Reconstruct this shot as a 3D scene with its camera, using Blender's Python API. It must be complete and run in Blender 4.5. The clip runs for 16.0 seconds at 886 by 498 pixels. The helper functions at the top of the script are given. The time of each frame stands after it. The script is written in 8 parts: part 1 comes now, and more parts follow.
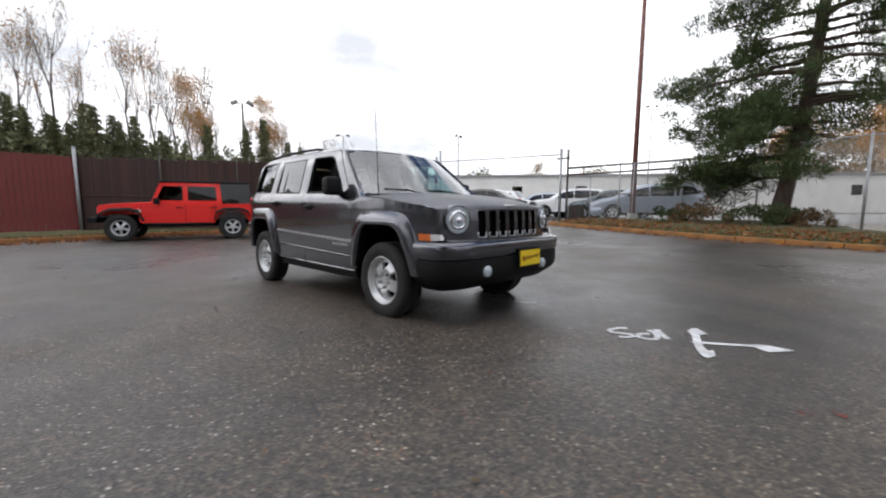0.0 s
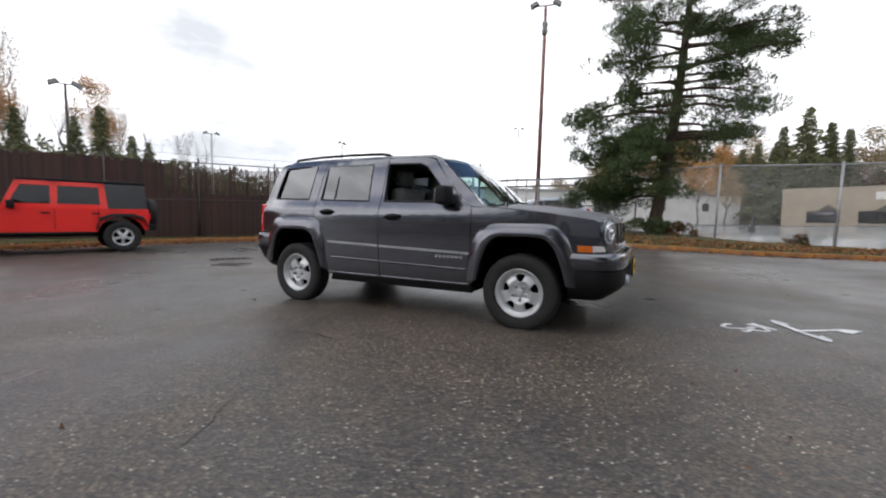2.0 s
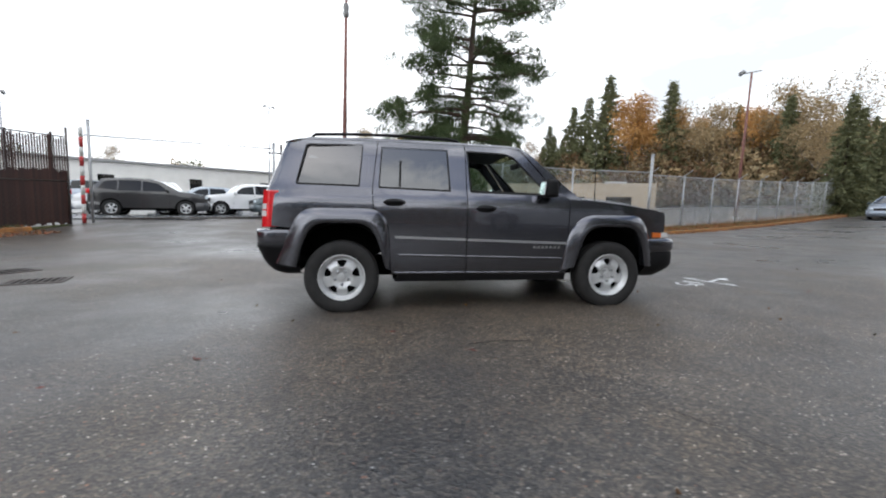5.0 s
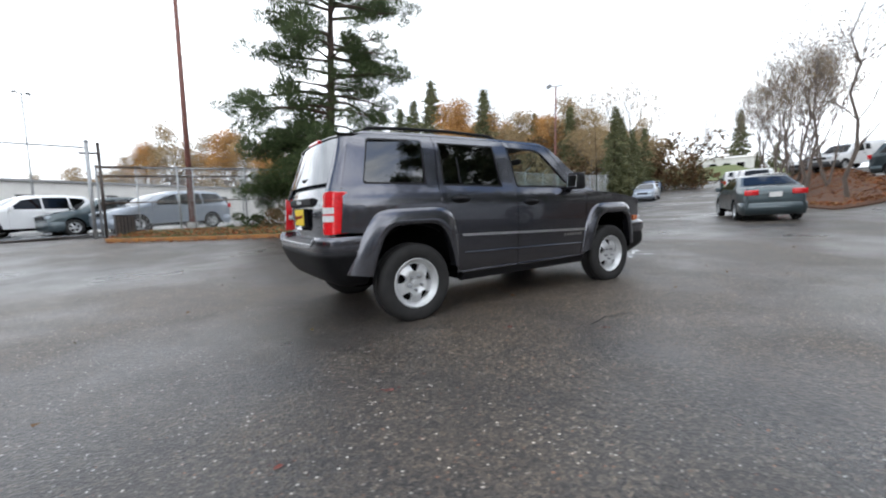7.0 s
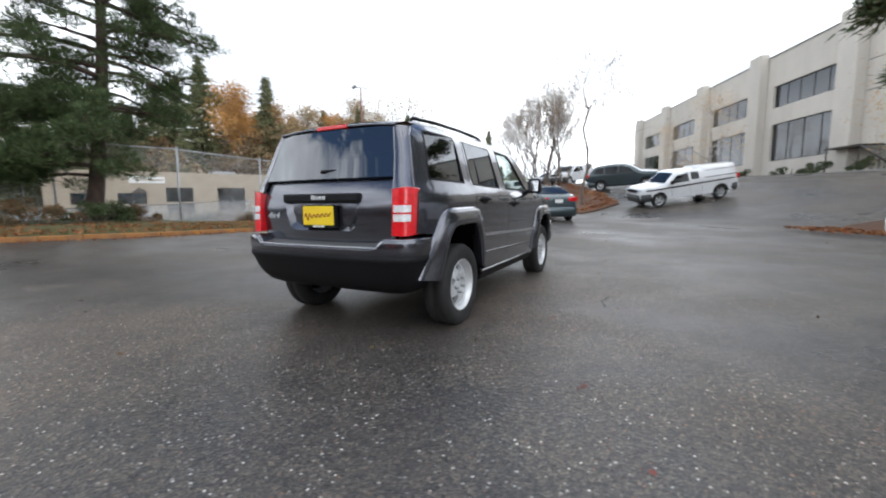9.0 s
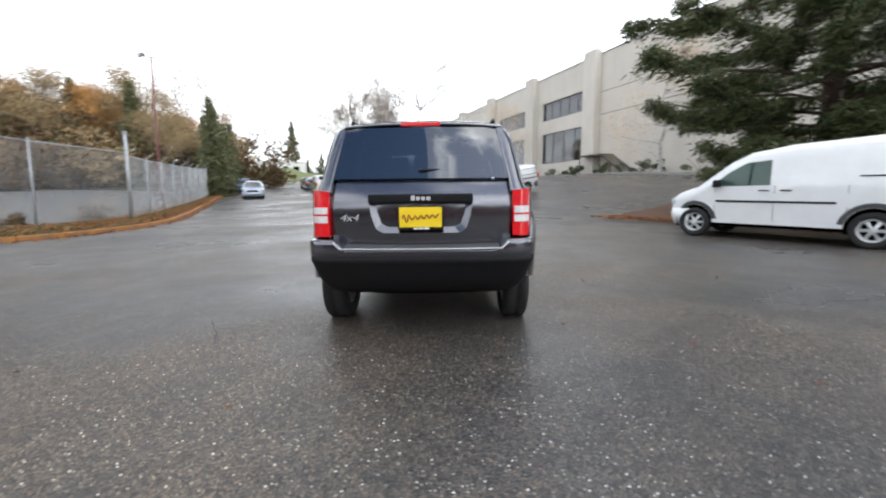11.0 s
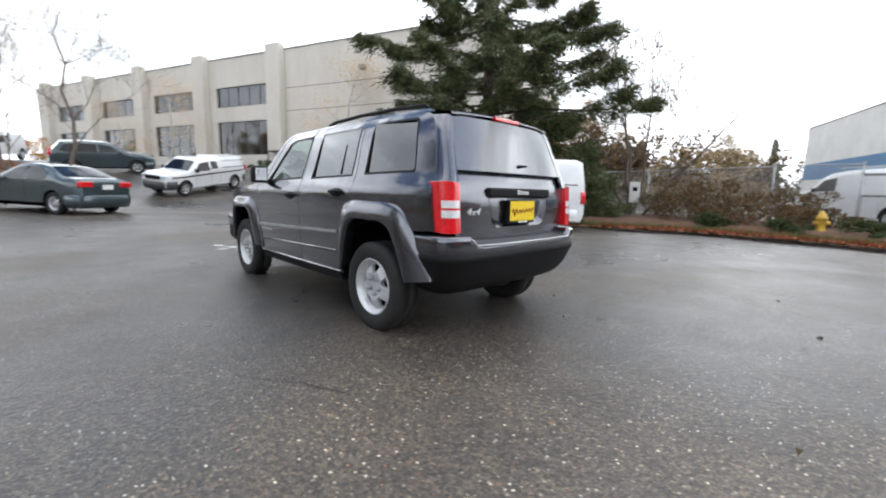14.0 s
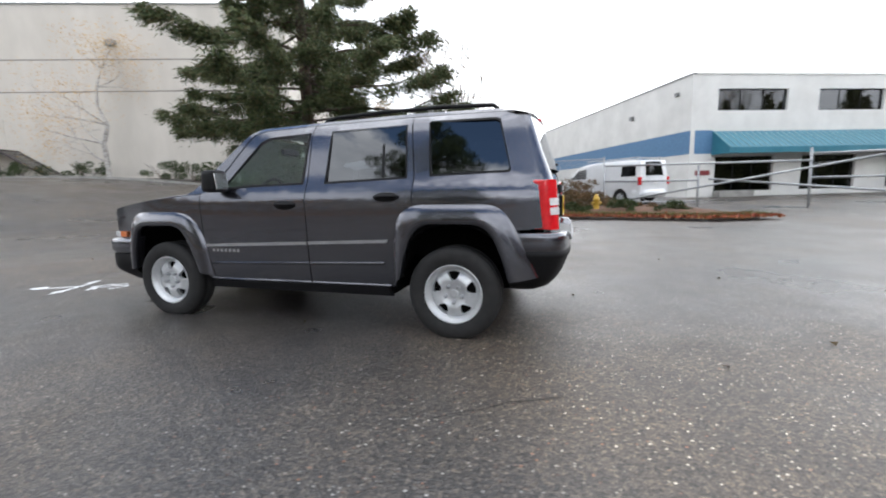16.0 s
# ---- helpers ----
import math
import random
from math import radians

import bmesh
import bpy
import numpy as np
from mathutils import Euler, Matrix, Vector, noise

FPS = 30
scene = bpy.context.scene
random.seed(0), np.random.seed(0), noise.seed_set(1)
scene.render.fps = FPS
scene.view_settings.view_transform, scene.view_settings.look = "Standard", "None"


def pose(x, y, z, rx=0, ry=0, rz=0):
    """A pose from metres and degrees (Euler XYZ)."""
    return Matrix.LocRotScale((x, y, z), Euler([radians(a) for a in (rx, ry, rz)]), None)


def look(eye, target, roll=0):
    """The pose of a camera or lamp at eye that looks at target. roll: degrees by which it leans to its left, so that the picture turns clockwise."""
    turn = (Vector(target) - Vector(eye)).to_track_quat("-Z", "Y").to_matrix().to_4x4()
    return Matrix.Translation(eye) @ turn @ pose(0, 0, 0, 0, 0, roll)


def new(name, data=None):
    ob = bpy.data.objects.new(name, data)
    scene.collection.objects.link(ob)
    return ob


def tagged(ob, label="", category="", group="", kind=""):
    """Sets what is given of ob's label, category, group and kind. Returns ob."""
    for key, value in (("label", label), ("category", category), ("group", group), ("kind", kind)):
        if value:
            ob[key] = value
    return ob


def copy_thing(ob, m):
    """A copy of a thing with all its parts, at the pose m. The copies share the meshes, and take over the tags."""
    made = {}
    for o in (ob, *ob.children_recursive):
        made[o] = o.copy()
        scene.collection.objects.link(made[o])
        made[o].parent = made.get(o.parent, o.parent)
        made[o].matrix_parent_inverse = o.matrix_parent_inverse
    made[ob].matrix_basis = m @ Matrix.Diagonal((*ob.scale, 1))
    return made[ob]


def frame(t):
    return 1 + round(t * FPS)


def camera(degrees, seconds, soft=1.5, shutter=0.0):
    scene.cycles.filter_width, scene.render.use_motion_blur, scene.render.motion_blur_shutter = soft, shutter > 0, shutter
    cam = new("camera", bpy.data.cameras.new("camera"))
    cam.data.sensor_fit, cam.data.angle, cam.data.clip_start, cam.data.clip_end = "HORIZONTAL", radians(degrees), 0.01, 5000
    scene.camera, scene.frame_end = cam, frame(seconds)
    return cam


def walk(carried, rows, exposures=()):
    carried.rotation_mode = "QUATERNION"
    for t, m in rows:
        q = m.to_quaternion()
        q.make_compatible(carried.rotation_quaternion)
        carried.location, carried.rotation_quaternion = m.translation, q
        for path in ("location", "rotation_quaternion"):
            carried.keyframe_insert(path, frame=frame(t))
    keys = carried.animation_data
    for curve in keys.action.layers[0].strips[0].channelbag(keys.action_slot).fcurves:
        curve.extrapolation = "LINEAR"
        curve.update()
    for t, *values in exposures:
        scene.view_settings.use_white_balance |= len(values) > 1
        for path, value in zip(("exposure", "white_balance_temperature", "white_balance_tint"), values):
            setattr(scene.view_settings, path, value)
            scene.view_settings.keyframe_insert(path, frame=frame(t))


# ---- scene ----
cam = camera(94.3, 16.0, 2.0, 0.4)
PATH = [
    (0, (4.251, -2.981, 0.967), (2.827, -1.589, 0.772), 0.0),
    (0.5, (3.807, -3.399, 0.948), (2.484, -1.914, 0.736), 0.9),
    (1, (3.365, -3.767, 0.992), (2.209, -2.148, 0.79), -1.2),
    (1.5, (2.846, -4.055, 0.989), (1.797, -2.362, 0.819), -1.7),
    (2, (2.34, -4.301, 0.974), (1.431, -2.525, 0.827), 0.7),
    (2.5, (1.797, -4.529, 0.992), (1.054, -2.679, 0.825), -0.3),
    (3, (1.238, -4.649, 0.989), (0.679, -2.734, 0.846), 1.0),
    (3.5, (0.683, -4.758, 1.007), (0.441, -2.782, 0.816), 0.3),
    (4, (0.108, -4.767, 1.015), (-0.001, -2.783, 0.791), 0.8),
    (4.2, (-0.131, -4.788, 0.995), (-0.126, -2.799, 0.788), 0.8),
    (6.3, (-2.286, -4.234, 0.972), (-1.533, -2.391, 0.778), -1.2),
    (6.5, (-2.507, -4.161, 0.968), (-1.63, -2.373, 0.788), -2.2),
    (7, (-2.964, -3.901, 0.974), (-1.898, -2.221, 0.769), -2.4),
    (7.5, (-3.385, -3.559, 0.987), (-2.116, -2.027, 0.77), -0.9),
    (8, (-3.777, -3.152, 0.986), (-2.313, -1.807, 0.768), -1.0),
    (8.5, (-4.058, -2.677, 1.02), (-2.462, -1.488, 0.822), -0.3),
    (8.7, (-4.184, -2.521, 1.025), (-2.51, -1.448, 0.816), -0.6),
    (10.8, (-4.902, -0.416, 1.114), (-2.932, -0.238, 0.821), 0.6),
    (11, (-4.943, -0.213, 1.102), (-2.962, -0.188, 0.828), -0.6),
    (11.5, (-4.928, 0.266, 1.059), (-2.961, 0.067, 0.752), -0.8),
    (12, (-4.872, 0.778, 1.056), (-2.939, 0.316, 0.828), -0.2),
    (12.5, (-4.76, 1.296, 1.048), (-2.934, 0.526, 0.781), -0.9),
    (13, (-4.487, 1.76, 1.056), (-2.737, 0.841, 0.751), -1.3),
    (13.5, (-4.23, 2.191, 1.062), (-2.657, 0.987, 0.786), 1.2),
    (14, (-3.838, 2.551, 1.06), (-2.419, 1.169, 0.781), 1.4),
    (14.5, (-3.47, 2.91, 1.054), (-2.31, 1.302, 0.787), 1.2),
    (15, (-3.031, 3.158, 1.055), (-2.075, 1.432, 0.729), -0.5),
    (15.5, (-2.574, 3.388, 1.061), (-1.787, 1.569, 0.791), -0.9),
    (16, (-2.096, 3.548, 1.075), (-1.507, 1.658, 0.789), -1.5),
]
EXPOSURE = [(0.0, 0.02, 6500, 12), (3.0, -0.06, 6450, 11), (4.0, 0.06, 6400, 10), (6.5, 0.34, 6250, 9), (8.5, 0.36, 6200, 9), (11.0, 0.62, 6350, 9), (12.5, 0.38, 6350, 9),
            (14.0, 0.60, 6300, 9), (16.0, 0.72, 6350, 10)]
walk(cam, [(t, look(eye, target, roll)) for t, eye, target, roll in PATH], EXPOSURE)

# ---- sky, sun ----
SUN_AZ, SUN_EL = 250.0, 34.0      # compass of the bright side (degrees from +x), height
world = bpy.data.worlds.new("sky")
scene.world = world
world.use_nodes = True
wt = world.node_tree
wt.nodes.clear()


def wn(kind, **kw):
    n = wt.nodes.new(kind)
    for k, v in kw.items():
        if k in n.inputs:
            n.inputs[k].default_value = v
    return n


w_out = wn("ShaderNodeOutputWorld")
w_bg = wn("ShaderNodeBackground", Strength=0.15)
w_sky = wn("ShaderNodeTexSky")
w_sky.sky_type = "NISHITA"
w_sky.sun_disc = False
w_sky.sun_elevation = radians(SUN_EL)
w_sky.sun_rotation = radians(90 - SUN_AZ)
w_tc = wn("ShaderNodeTexCoord")
w_map = wn("ShaderNodeMapping")
w_map.inputs["Scale"].default_value = (1.0, 1.0, 2.6)
w_no = wn("ShaderNodeTexNoise", Scale=2.8, Detail=7.0, Roughness=0.62, Distortion=0.5)
w_rm = wn("ShaderNodeMapRange")
w_rm.inputs["From Min"].default_value = 0.535
w_rm.inputs["From Max"].default_value = 0.655
w_sep = wn("ShaderNodeSeparateXYZ")
w_alt = wn("ShaderNodeValToRGB")      # more cloud near the horizon and overhead
for k, (p, v) in enumerate(((0.46, 0.44), (0.60, 0.0), (0.70, 0.0), (0.85, 0.33))):
    if k > 1:
        w_alt.color_ramp.elements.new(p)
    w_alt.color_ramp.elements[k].position, w_alt.color_ramp.elements[k].color = p, (v, v, v, 1)
w_alt.color_ramp.interpolation = "EASE"
w_add = wn("ShaderNodeMath")
w_add.operation = "ADD"
w_no2 = wn("ShaderNodeTexNoise", Scale=2.3, Detail=6.0, Roughness=0.55)
w_ramp = wn("ShaderNodeValToRGB")
w_ramp.color_ramp.elements[0].position = 0.33
w_ramp.color_ramp.elements[0].color = (5.6, 5.9, 6.3, 1)
w_ramp.color_ramp.elements[1].position = 0.66
w_ramp.color_ramp.elements[1].color = (17.0, 17.2, 17.4, 1)
w_el = w_ramp.color_ramp.elements.new(0.55)
w_el.color = (10.8, 11.0, 11.3, 1)
w_deep = wn("ShaderNodeMix")
w_deep.data_type, w_deep.blend_type = "RGBA", "MULTIPLY"
w_deep.inputs[0].default_value = 1.0
w_deep.inputs[7].default_value = (0.92, 0.98, 1.04, 1)
w_mix = wn("ShaderNodeMix")
w_mix.data_type = "RGBA"
for a, b in ((w_tc.outputs["Generated"], w_map.inputs["Vector"]), (w_map.outputs[0], w_no.inputs["Vector"]), (w_map.outputs[0], w_no2.inputs["Vector"]),
             (w_tc.outputs["Generated"], w_sep.inputs[0]), (w_sep.outputs[2], w_alt.inputs[0]), (w_alt.outputs[0], w_add.inputs[0]), (w_no.outputs[0], w_add.inputs[1]), (w_add.outputs[0], w_rm.inputs["Value"]), (w_rm.outputs[0], w_mix.inputs[0]), (w_sky.outputs[0], w_deep.inputs[6]), (w_deep.outputs[2], w_mix.inputs[6]),
             (w_no2.outputs[0], w_ramp.inputs[0]), (w_ramp.outputs[0], w_mix.inputs[7]), (w_mix.outputs[2], w_bg.inputs["Color"]),
             (w_bg.outputs[0], w_out.inputs["Surface"])):
    wt.links.new(a, b)

sun = new("sun", bpy.data.lights.new("sun", "SUN"))
sun.data.energy, sun.data.angle, sun.data.color = 0.8, radians(110), (1.0, 0.96, 0.9)
sa, se = radians(SUN_AZ), radians(SUN_EL)
sun.matrix_world = look((40 * math.cos(sa) * math.cos(se), 40 * math.sin(sa) * math.cos(se), 40 * math.sin(se)), (0, 0, 0))


# ---- materials ----
def rgb(c):
    return (*c, 1.0) if len(c) == 3 else c


class Mat:
    """A node material with a few shorthands."""

    def __init__(self, name, base, rough=0.5, metal=0.0, coat=0.0, spec=0.5):
        self.m = bpy.data.materials.new(name)
        self.m.use_nodes = True
        self.t = self.m.node_tree
        self.b = self.t.nodes["Principled BSDF"]
        self.b.inputs["Base Color"].default_value = rgb(base)
        self.b.inputs["Roughness"].default_value = rough
        self.b.inputs["Metallic"].default_value = metal
        self.b.inputs["Coat Weight"].default_value = coat
        self.b.inputs["Specular IOR Level"].default_value = spec
        self.base = base
        self.tc = None

    def n(self, kind, **kw):
        n = self.t.nodes.new(kind)
        for k, v in kw.items():
            n.inputs[k.replace("_", " ")].default_value = v
        return n

    def co(self, scale=(1, 1, 1)):
        if self.tc is None:
            self.tc = self.n("ShaderNodeTexCoord")
        mp = self.n("ShaderNodeMapping", Scale=scale)
        self.t.links.new(self.tc.outputs["Object"], mp.inputs["Vector"])
        return mp.outputs[0]

    def noise(self, scale, detail=4.0, rough=0.55, stretch=(1, 1, 1)):
        n = self.n("ShaderNodeTexNoise", Scale=scale, Detail=detail, Roughness=rough)
        self.t.links.new(self.co(stretch), n.inputs["Vector"])
        return n.outputs[0]

    def ramp(self, fac, stops):
        r = self.n("ShaderNodeValToRGB")
        e = r.color_ramp.elements
        while len(e) < len(stops):
            e.new(0.5)
        for k, (p, c) in enumerate(stops):
            e[k].position, e[k].color = p, rgb(c)
        self.t.links.new(fac, r.inputs[0])
        return r.outputs[0]

    def span(self, fac, a, b, lo, hi):
        r = self.n("ShaderNodeMapRange", From_Min=a, From_Max=b, To_Min=lo, To_Max=hi)
        self.t.links.new(fac, r.inputs["Value"])
        return r.outputs[0]

    def mix(self, fac, a, b, blend="MIX"):
        x = self.n("ShaderNodeMix")
        x.data_type, x.blend_type = "RGBA", blend
        for sock, v in ((x.inputs[0], fac), (x.inputs[6], a), (x.inputs[7], b)):
            if isinstance(v, (int, float)):
                sock.default_value = v
            elif isinstance(v, tuple):
                sock.default_value = rgb(v)
            else:
                self.t.links.new(v, sock)
        return x.outputs[2]

    def put(self, name, sock):
        self.t.links.new(sock, self.b.inputs[name])
        return self

    def bump(self, height, strength=0.3, dist=0.01):
        b = self.n("ShaderNodeBump", Strength=strength, Distance=dist)
        self.t.links.new(height, b.inputs["Height"])
        self.t.links.new(b.outputs[0], self.b.inputs["Normal"])
        return self

    def vary(self, c2, scale, lo=0.35, hi=0.65, bump=0.0, stretch=(1, 1, 1), detail=5.0):
        """Mottle the base colour towards c2, with matching relief."""
        f = self.noise(scale, detail, 0.6, stretch)
        self.put("Base Color", self.ramp(f, [(lo, self.base), (hi, c2)]))
        if bump:
            self.bump(f, bump, 0.02)
        return self

    def rnd(self, colours, per="obj"):
        """Colour picked by chance for each piece."""
        if per == "obj":
            o = self.n("ShaderNodeObjectInfo").outputs["Random"]
        else:
            o = self.n("ShaderNodeNewGeometry").outputs["Random Per Island"]
        k = len(colours)
        self.put("Base Color", self.ramp(o, [(j / max(1, k - 1), c) for j, c in enumerate(colours)]))
        return self


def simple(name, base, rough=0.5, metal=0.0, coat=0.0, c2=None, scale=6.0, bump=0.0, stretch=(1, 1, 1)):
    m = Mat(name, base, rough, metal, coat)
    m.vary(c2 or tuple(v * 0.82 for v in base), scale, bump=bump, stretch=stretch)
    return m.m


def asphalt():
    """Damp brown-grey binder with fine grit, scattered pale and rusty stones, and wetter glossy stretches."""
    m = Mat("damp asphalt with exposed stones", (0.09, 0.08, 0.07), 0.5, spec=0.45)
    grit = m.noise(75.0, 4.0, 0.75)
    v = m.n("ShaderNodeTexVoronoi", Scale=58.0)
    m.t.links.new(m.co(), v.inputs["Vector"])
    sep = m.n("ShaderNodeSeparateColor")
    m.t.links.new(v.outputs["Color"], sep.inputs[0])
    binder = m.ramp(grit, [(0.34, (0.018, 0.0165, 0.015)), (0.50, (0.056, 0.051, 0.046)), (0.64, (0.112, 0.102, 0.090))])
    binder = m.mix(1.0, binder, m.ramp(sep.outputs[0], [(0.0, (0.50, 0.52, 0.56)), (0.5, (0.94, 0.93, 0.93)), (0.9, (1.5, 1.42, 1.32)), (1.0, (1.9, 1.74, 1.56))]), "MULTIPLY")
    core = m.span(v.outputs["Distance"], 0.24, 0.46, 1.0, 0.0)
    pick = m.ramp(sep.outputs[1], [(0.0, (0, 0, 0)), (0.82, (0, 0, 0)), (0.83, (0.25, 0.25, 0.25)), (0.93, (0.45, 0.45, 0.45)), (0.958, (0.6, 0.6, 0.6)), (0.962, (1, 1, 1))])
    stone = m.ramp(sep.outputs[2], [(0.0, (0.24, 0.22, 0.19)), (0.35, (0.42, 0.40, 0.36)), (0.80, (0.58, 0.56, 0.51)), (0.84, (0.26, 0.125, 0.08)), (1.0, (0.22, 0.12, 0.075))])
    col = m.mix(m.mix(1.0, pick, core, "MULTIPLY"), binder, stone)
    big = m.noise(0.23, 5.0, 0.6)
    col = m.mix(1.0, col, m.ramp(big, [(0.36, (0.82, 0.84, 0.88)), (0.62, (1.16, 1.12, 1.06))]), "MULTIPLY")
    mid = m.noise(1.9, 6.0, 0.65)
    col = m.mix(1.0, col, m.ramp(mid, [(0.35, (0.82, 0.82, 0.83)), (0.68, (1.16, 1.13, 1.08))]), "MULTIPLY")
    wet = m.noise(0.30, 4.0, 0.6)
    # wet stretches are darker; their bluish sky sheen is put into the colour
    col = m.mix(1.0, col, m.ramp(wet, [(0.38, (0.80, 0.86, 0.96)), (0.60, (1.05, 1.0, 0.95))]), "MULTIPLY")
    m.put("Base Color", col)
    m.put("Roughness", m.span(wet, 0.38, 0.60, 0.27, 0.52))
    m.bump(m.mix(0.5, grit, v.outputs["Distance"]), 0.6, 0.008)
    return m.m


ASPHALT = asphalt()
LITTER = simple("leaf litter and soil", (0.06, 0.032, 0.018), 0.95, c2=(0.13, 0.06, 0.03), scale=7.0, bump=0.6)
WETLOT = simple("wet pale concrete car park", (0.17, 0.18, 0.19), 0.16, c2=(0.24, 0.25, 0.26), scale=0.5)
TURF = simple("wet tired grass with moss", (0.045, 0.06, 0.016), 0.95, c2=(0.10, 0.075, 0.03), scale=3.0, bump=0.6)
LAWN = simple("mown green grass slope", (0.10, 0.13, 0.045), 0.95, c2=(0.14, 0.15, 0.06), scale=0.3)
HILL = simple("grassy far ground", (0.07, 0.08, 0.03), 0.95, c2=(0.10, 0.08, 0.045), scale=0.08)
KERB = simple("worn ochre painted kerb", (0.46, 0.19, 0.035), 0.85, c2=(0.24, 0.12, 0.05), scale=2.5, bump=0.3)
CONC = simple("grey poured concrete", (0.33, 0.32, 0.30), 0.85, c2=(0.24, 0.235, 0.22), scale=2.0, bump=0.15)
TILTUP = simple("painted beige tilt-up concrete", (0.60, 0.56, 0.50), 0.8, c2=(0.52, 0.485, 0.43), scale=0.5, stretch=(1, 1, 0.4))
TILTUP_D = simple("joint in beige concrete", (0.22, 0.20, 0.18), 0.9)
WHITEWALL = simple("off-white painted wall", (0.74, 0.73, 0.70), 0.7, c2=(0.64, 0.63, 0.60), scale=0.6)
BLUEBAND = simple("blue painted band", (0.10, 0.22, 0.38), 0.7)
AWNING = simple("teal standing seam metal", (0.03, 0.16, 0.22), 0.35, c2=(0.05, 0.2, 0.27), scale=1.0)
TANWALL = simple("tan stucco wall", (0.40, 0.335, 0.255), 0.85, c2=(0.34, 0.285, 0.215), scale=0.8)
GREYROOF = simple("grey flat roof", (0.3, 0.3, 0.3), 0.9)
WIRE = simple("weathered galvanised wire", (0.50, 0.51, 0.52), 0.6, 0.2, c2=(0.38, 0.39, 0.40), scale=3.0)
GALV = simple("galvanised steel", (0.42, 0.43, 0.44), 0.45, 0.6, c2=(0.3, 0.31, 0.32), scale=9.0)
DARKSTEEL = simple("dark steel pipe", (0.045, 0.04, 0.038), 0.55, 0.3, c2=(0.08, 0.06, 0.05), scale=6.0)
RUSTPOLE = simple("rust-brown painted pole", (0.20, 0.075, 0.055), 0.6, c2=(0.14, 0.06, 0.05), scale=5.0)
RAILBROWN = simple("weathered brown pipe", (0.11, 0.075, 0.05), 0.7, c2=(0.06, 0.045, 0.035), scale=4.0)
LAMPGREY = simple("grey lamp housing", (0.22, 0.22, 0.22), 0.5)
SLATM = Mat("brown fence slat", (0.06, 0.026, 0.019), 0.6).rnd([(0.020, 0.008, 0.006), (0.034, 0.012, 0.009), (0.050, 0.018, 0.012)]).m
REDFENCE = simple("dull red fence panel", (0.19, 0.030, 0.027), 0.6, c2=(0.14, 0.025, 0.023), scale=2.0, stretch=(6, 6, 0.6), bump=0.1)
BARK = simple("brown conifer bark", (0.085, 0.055, 0.04), 0.95, c2=(0.045, 0.032, 0.026), scale=9.0, stretch=(1, 1, 0.25), bump=0.9)
GREYBARK = simple("grey bark", (0.19, 0.17, 0.155), 0.95, c2=(0.11, 0.098, 0.088), scale=8.0, bump=0.5)
BIRCH = simple("white birch bark", (0.62, 0.60, 0.56), 0.85, c2=(0.16, 0.14, 0.13), scale=5.0, stretch=(0.6, 0.6, 3))
TWIG = simple("bare twigs", (0.15, 0.12, 0.10), 0.95)


def leafy(name, cols):
    m = Mat(name, cols[0], 0.7, spec=0.25).rnd(cols, "isl")
    m.b.inputs["Subsurface Weight"].default_value = 0.0
    return m.m


PINE = leafy("pine needles", [(0.030, 0.050, 0.018), (0.055, 0.082, 0.030), (0.095, 0.125, 0.048)])
FIR = leafy("fir needles", [(0.032, 0.050, 0.024), (0.062, 0.090, 0.036), (0.110, 0.128, 0.052), (0.120, 0.095, 0.05)])
# distance haze is put into these needles: paler than the near fir
HAZEFIR = leafy("far conifer needles paled by haze", [(0.085, 0.095, 0.050), (0.130, 0.138, 0.066), (0.180, 0.176, 0.085)])
GOLD = leafy("golden autumn leaves", [(0.40, 0.20, 0.06), (0.54, 0.29, 0.09), (0.34, 0.21, 0.09)])
PALEGOLD = leafy("pale yellow birch leaves", [(0.55, 0.36, 0.16), (0.62, 0.44, 0.22), (0.48, 0.30, 0.14)])
DULLGOLD = leafy("fading autumn leaves", [(0.28, 0.20, 0.11), (0.38, 0.27, 0.14), (0.24, 0.20, 0.12)])
SHRUB = leafy("evergreen shrub leaves", [(0.022, 0.038, 0.014), (0.045, 0.066, 0.022), (0.07, 0.085, 0.035)])
BRAMBLE = leafy("brown bramble leaves", [(0.10, 0.055, 0.030), (0.15, 0.085, 0.042), (0.07, 0.068, 0.030), (0.19, 0.11, 0.05)])
FALLEN = leafy("fallen red-brown leaves", [(0.22, 0.06, 0.025), (0.28, 0.11, 0.035), (0.12, 0.045, 0.025), (0.33, 0.19, 0.08)])
REDLEAF = leafy("wet red fallen leaves", [(0.24, 0.045, 0.025), (0.30, 0.075, 0.03), (0.16, 0.04, 0.025), (0.34, 0.13, 0.05)])
GRASSB = leafy("grass blades", [(0.05, 0.075, 0.02), (0.09, 0.10, 0.03), (0.14, 0.12, 0.05)])


def paint(name, base, metal=0.0, flake=0.0, rough=0.38, gloss=0.04):
    m = Mat(name, base, rough, metal, coat=1.0)
    m.b.inputs["Coat Roughness"].default_value = gloss
    f = m.noise(900.0 if flake else 3.0, 2.0)
    m.put("Base Color", m.ramp(f, [(0.3, tuple(v * (1 - flake - 0.04) for v in base)), (0.7, tuple(min(1, v * (1 + flake + 0.04)) for v in base))]))
    return m.m


GRANITE = paint("dark granite metallic paint", (0.098, 0.101, 0.119), 0.90, 0.25, 0.22, 0.04)


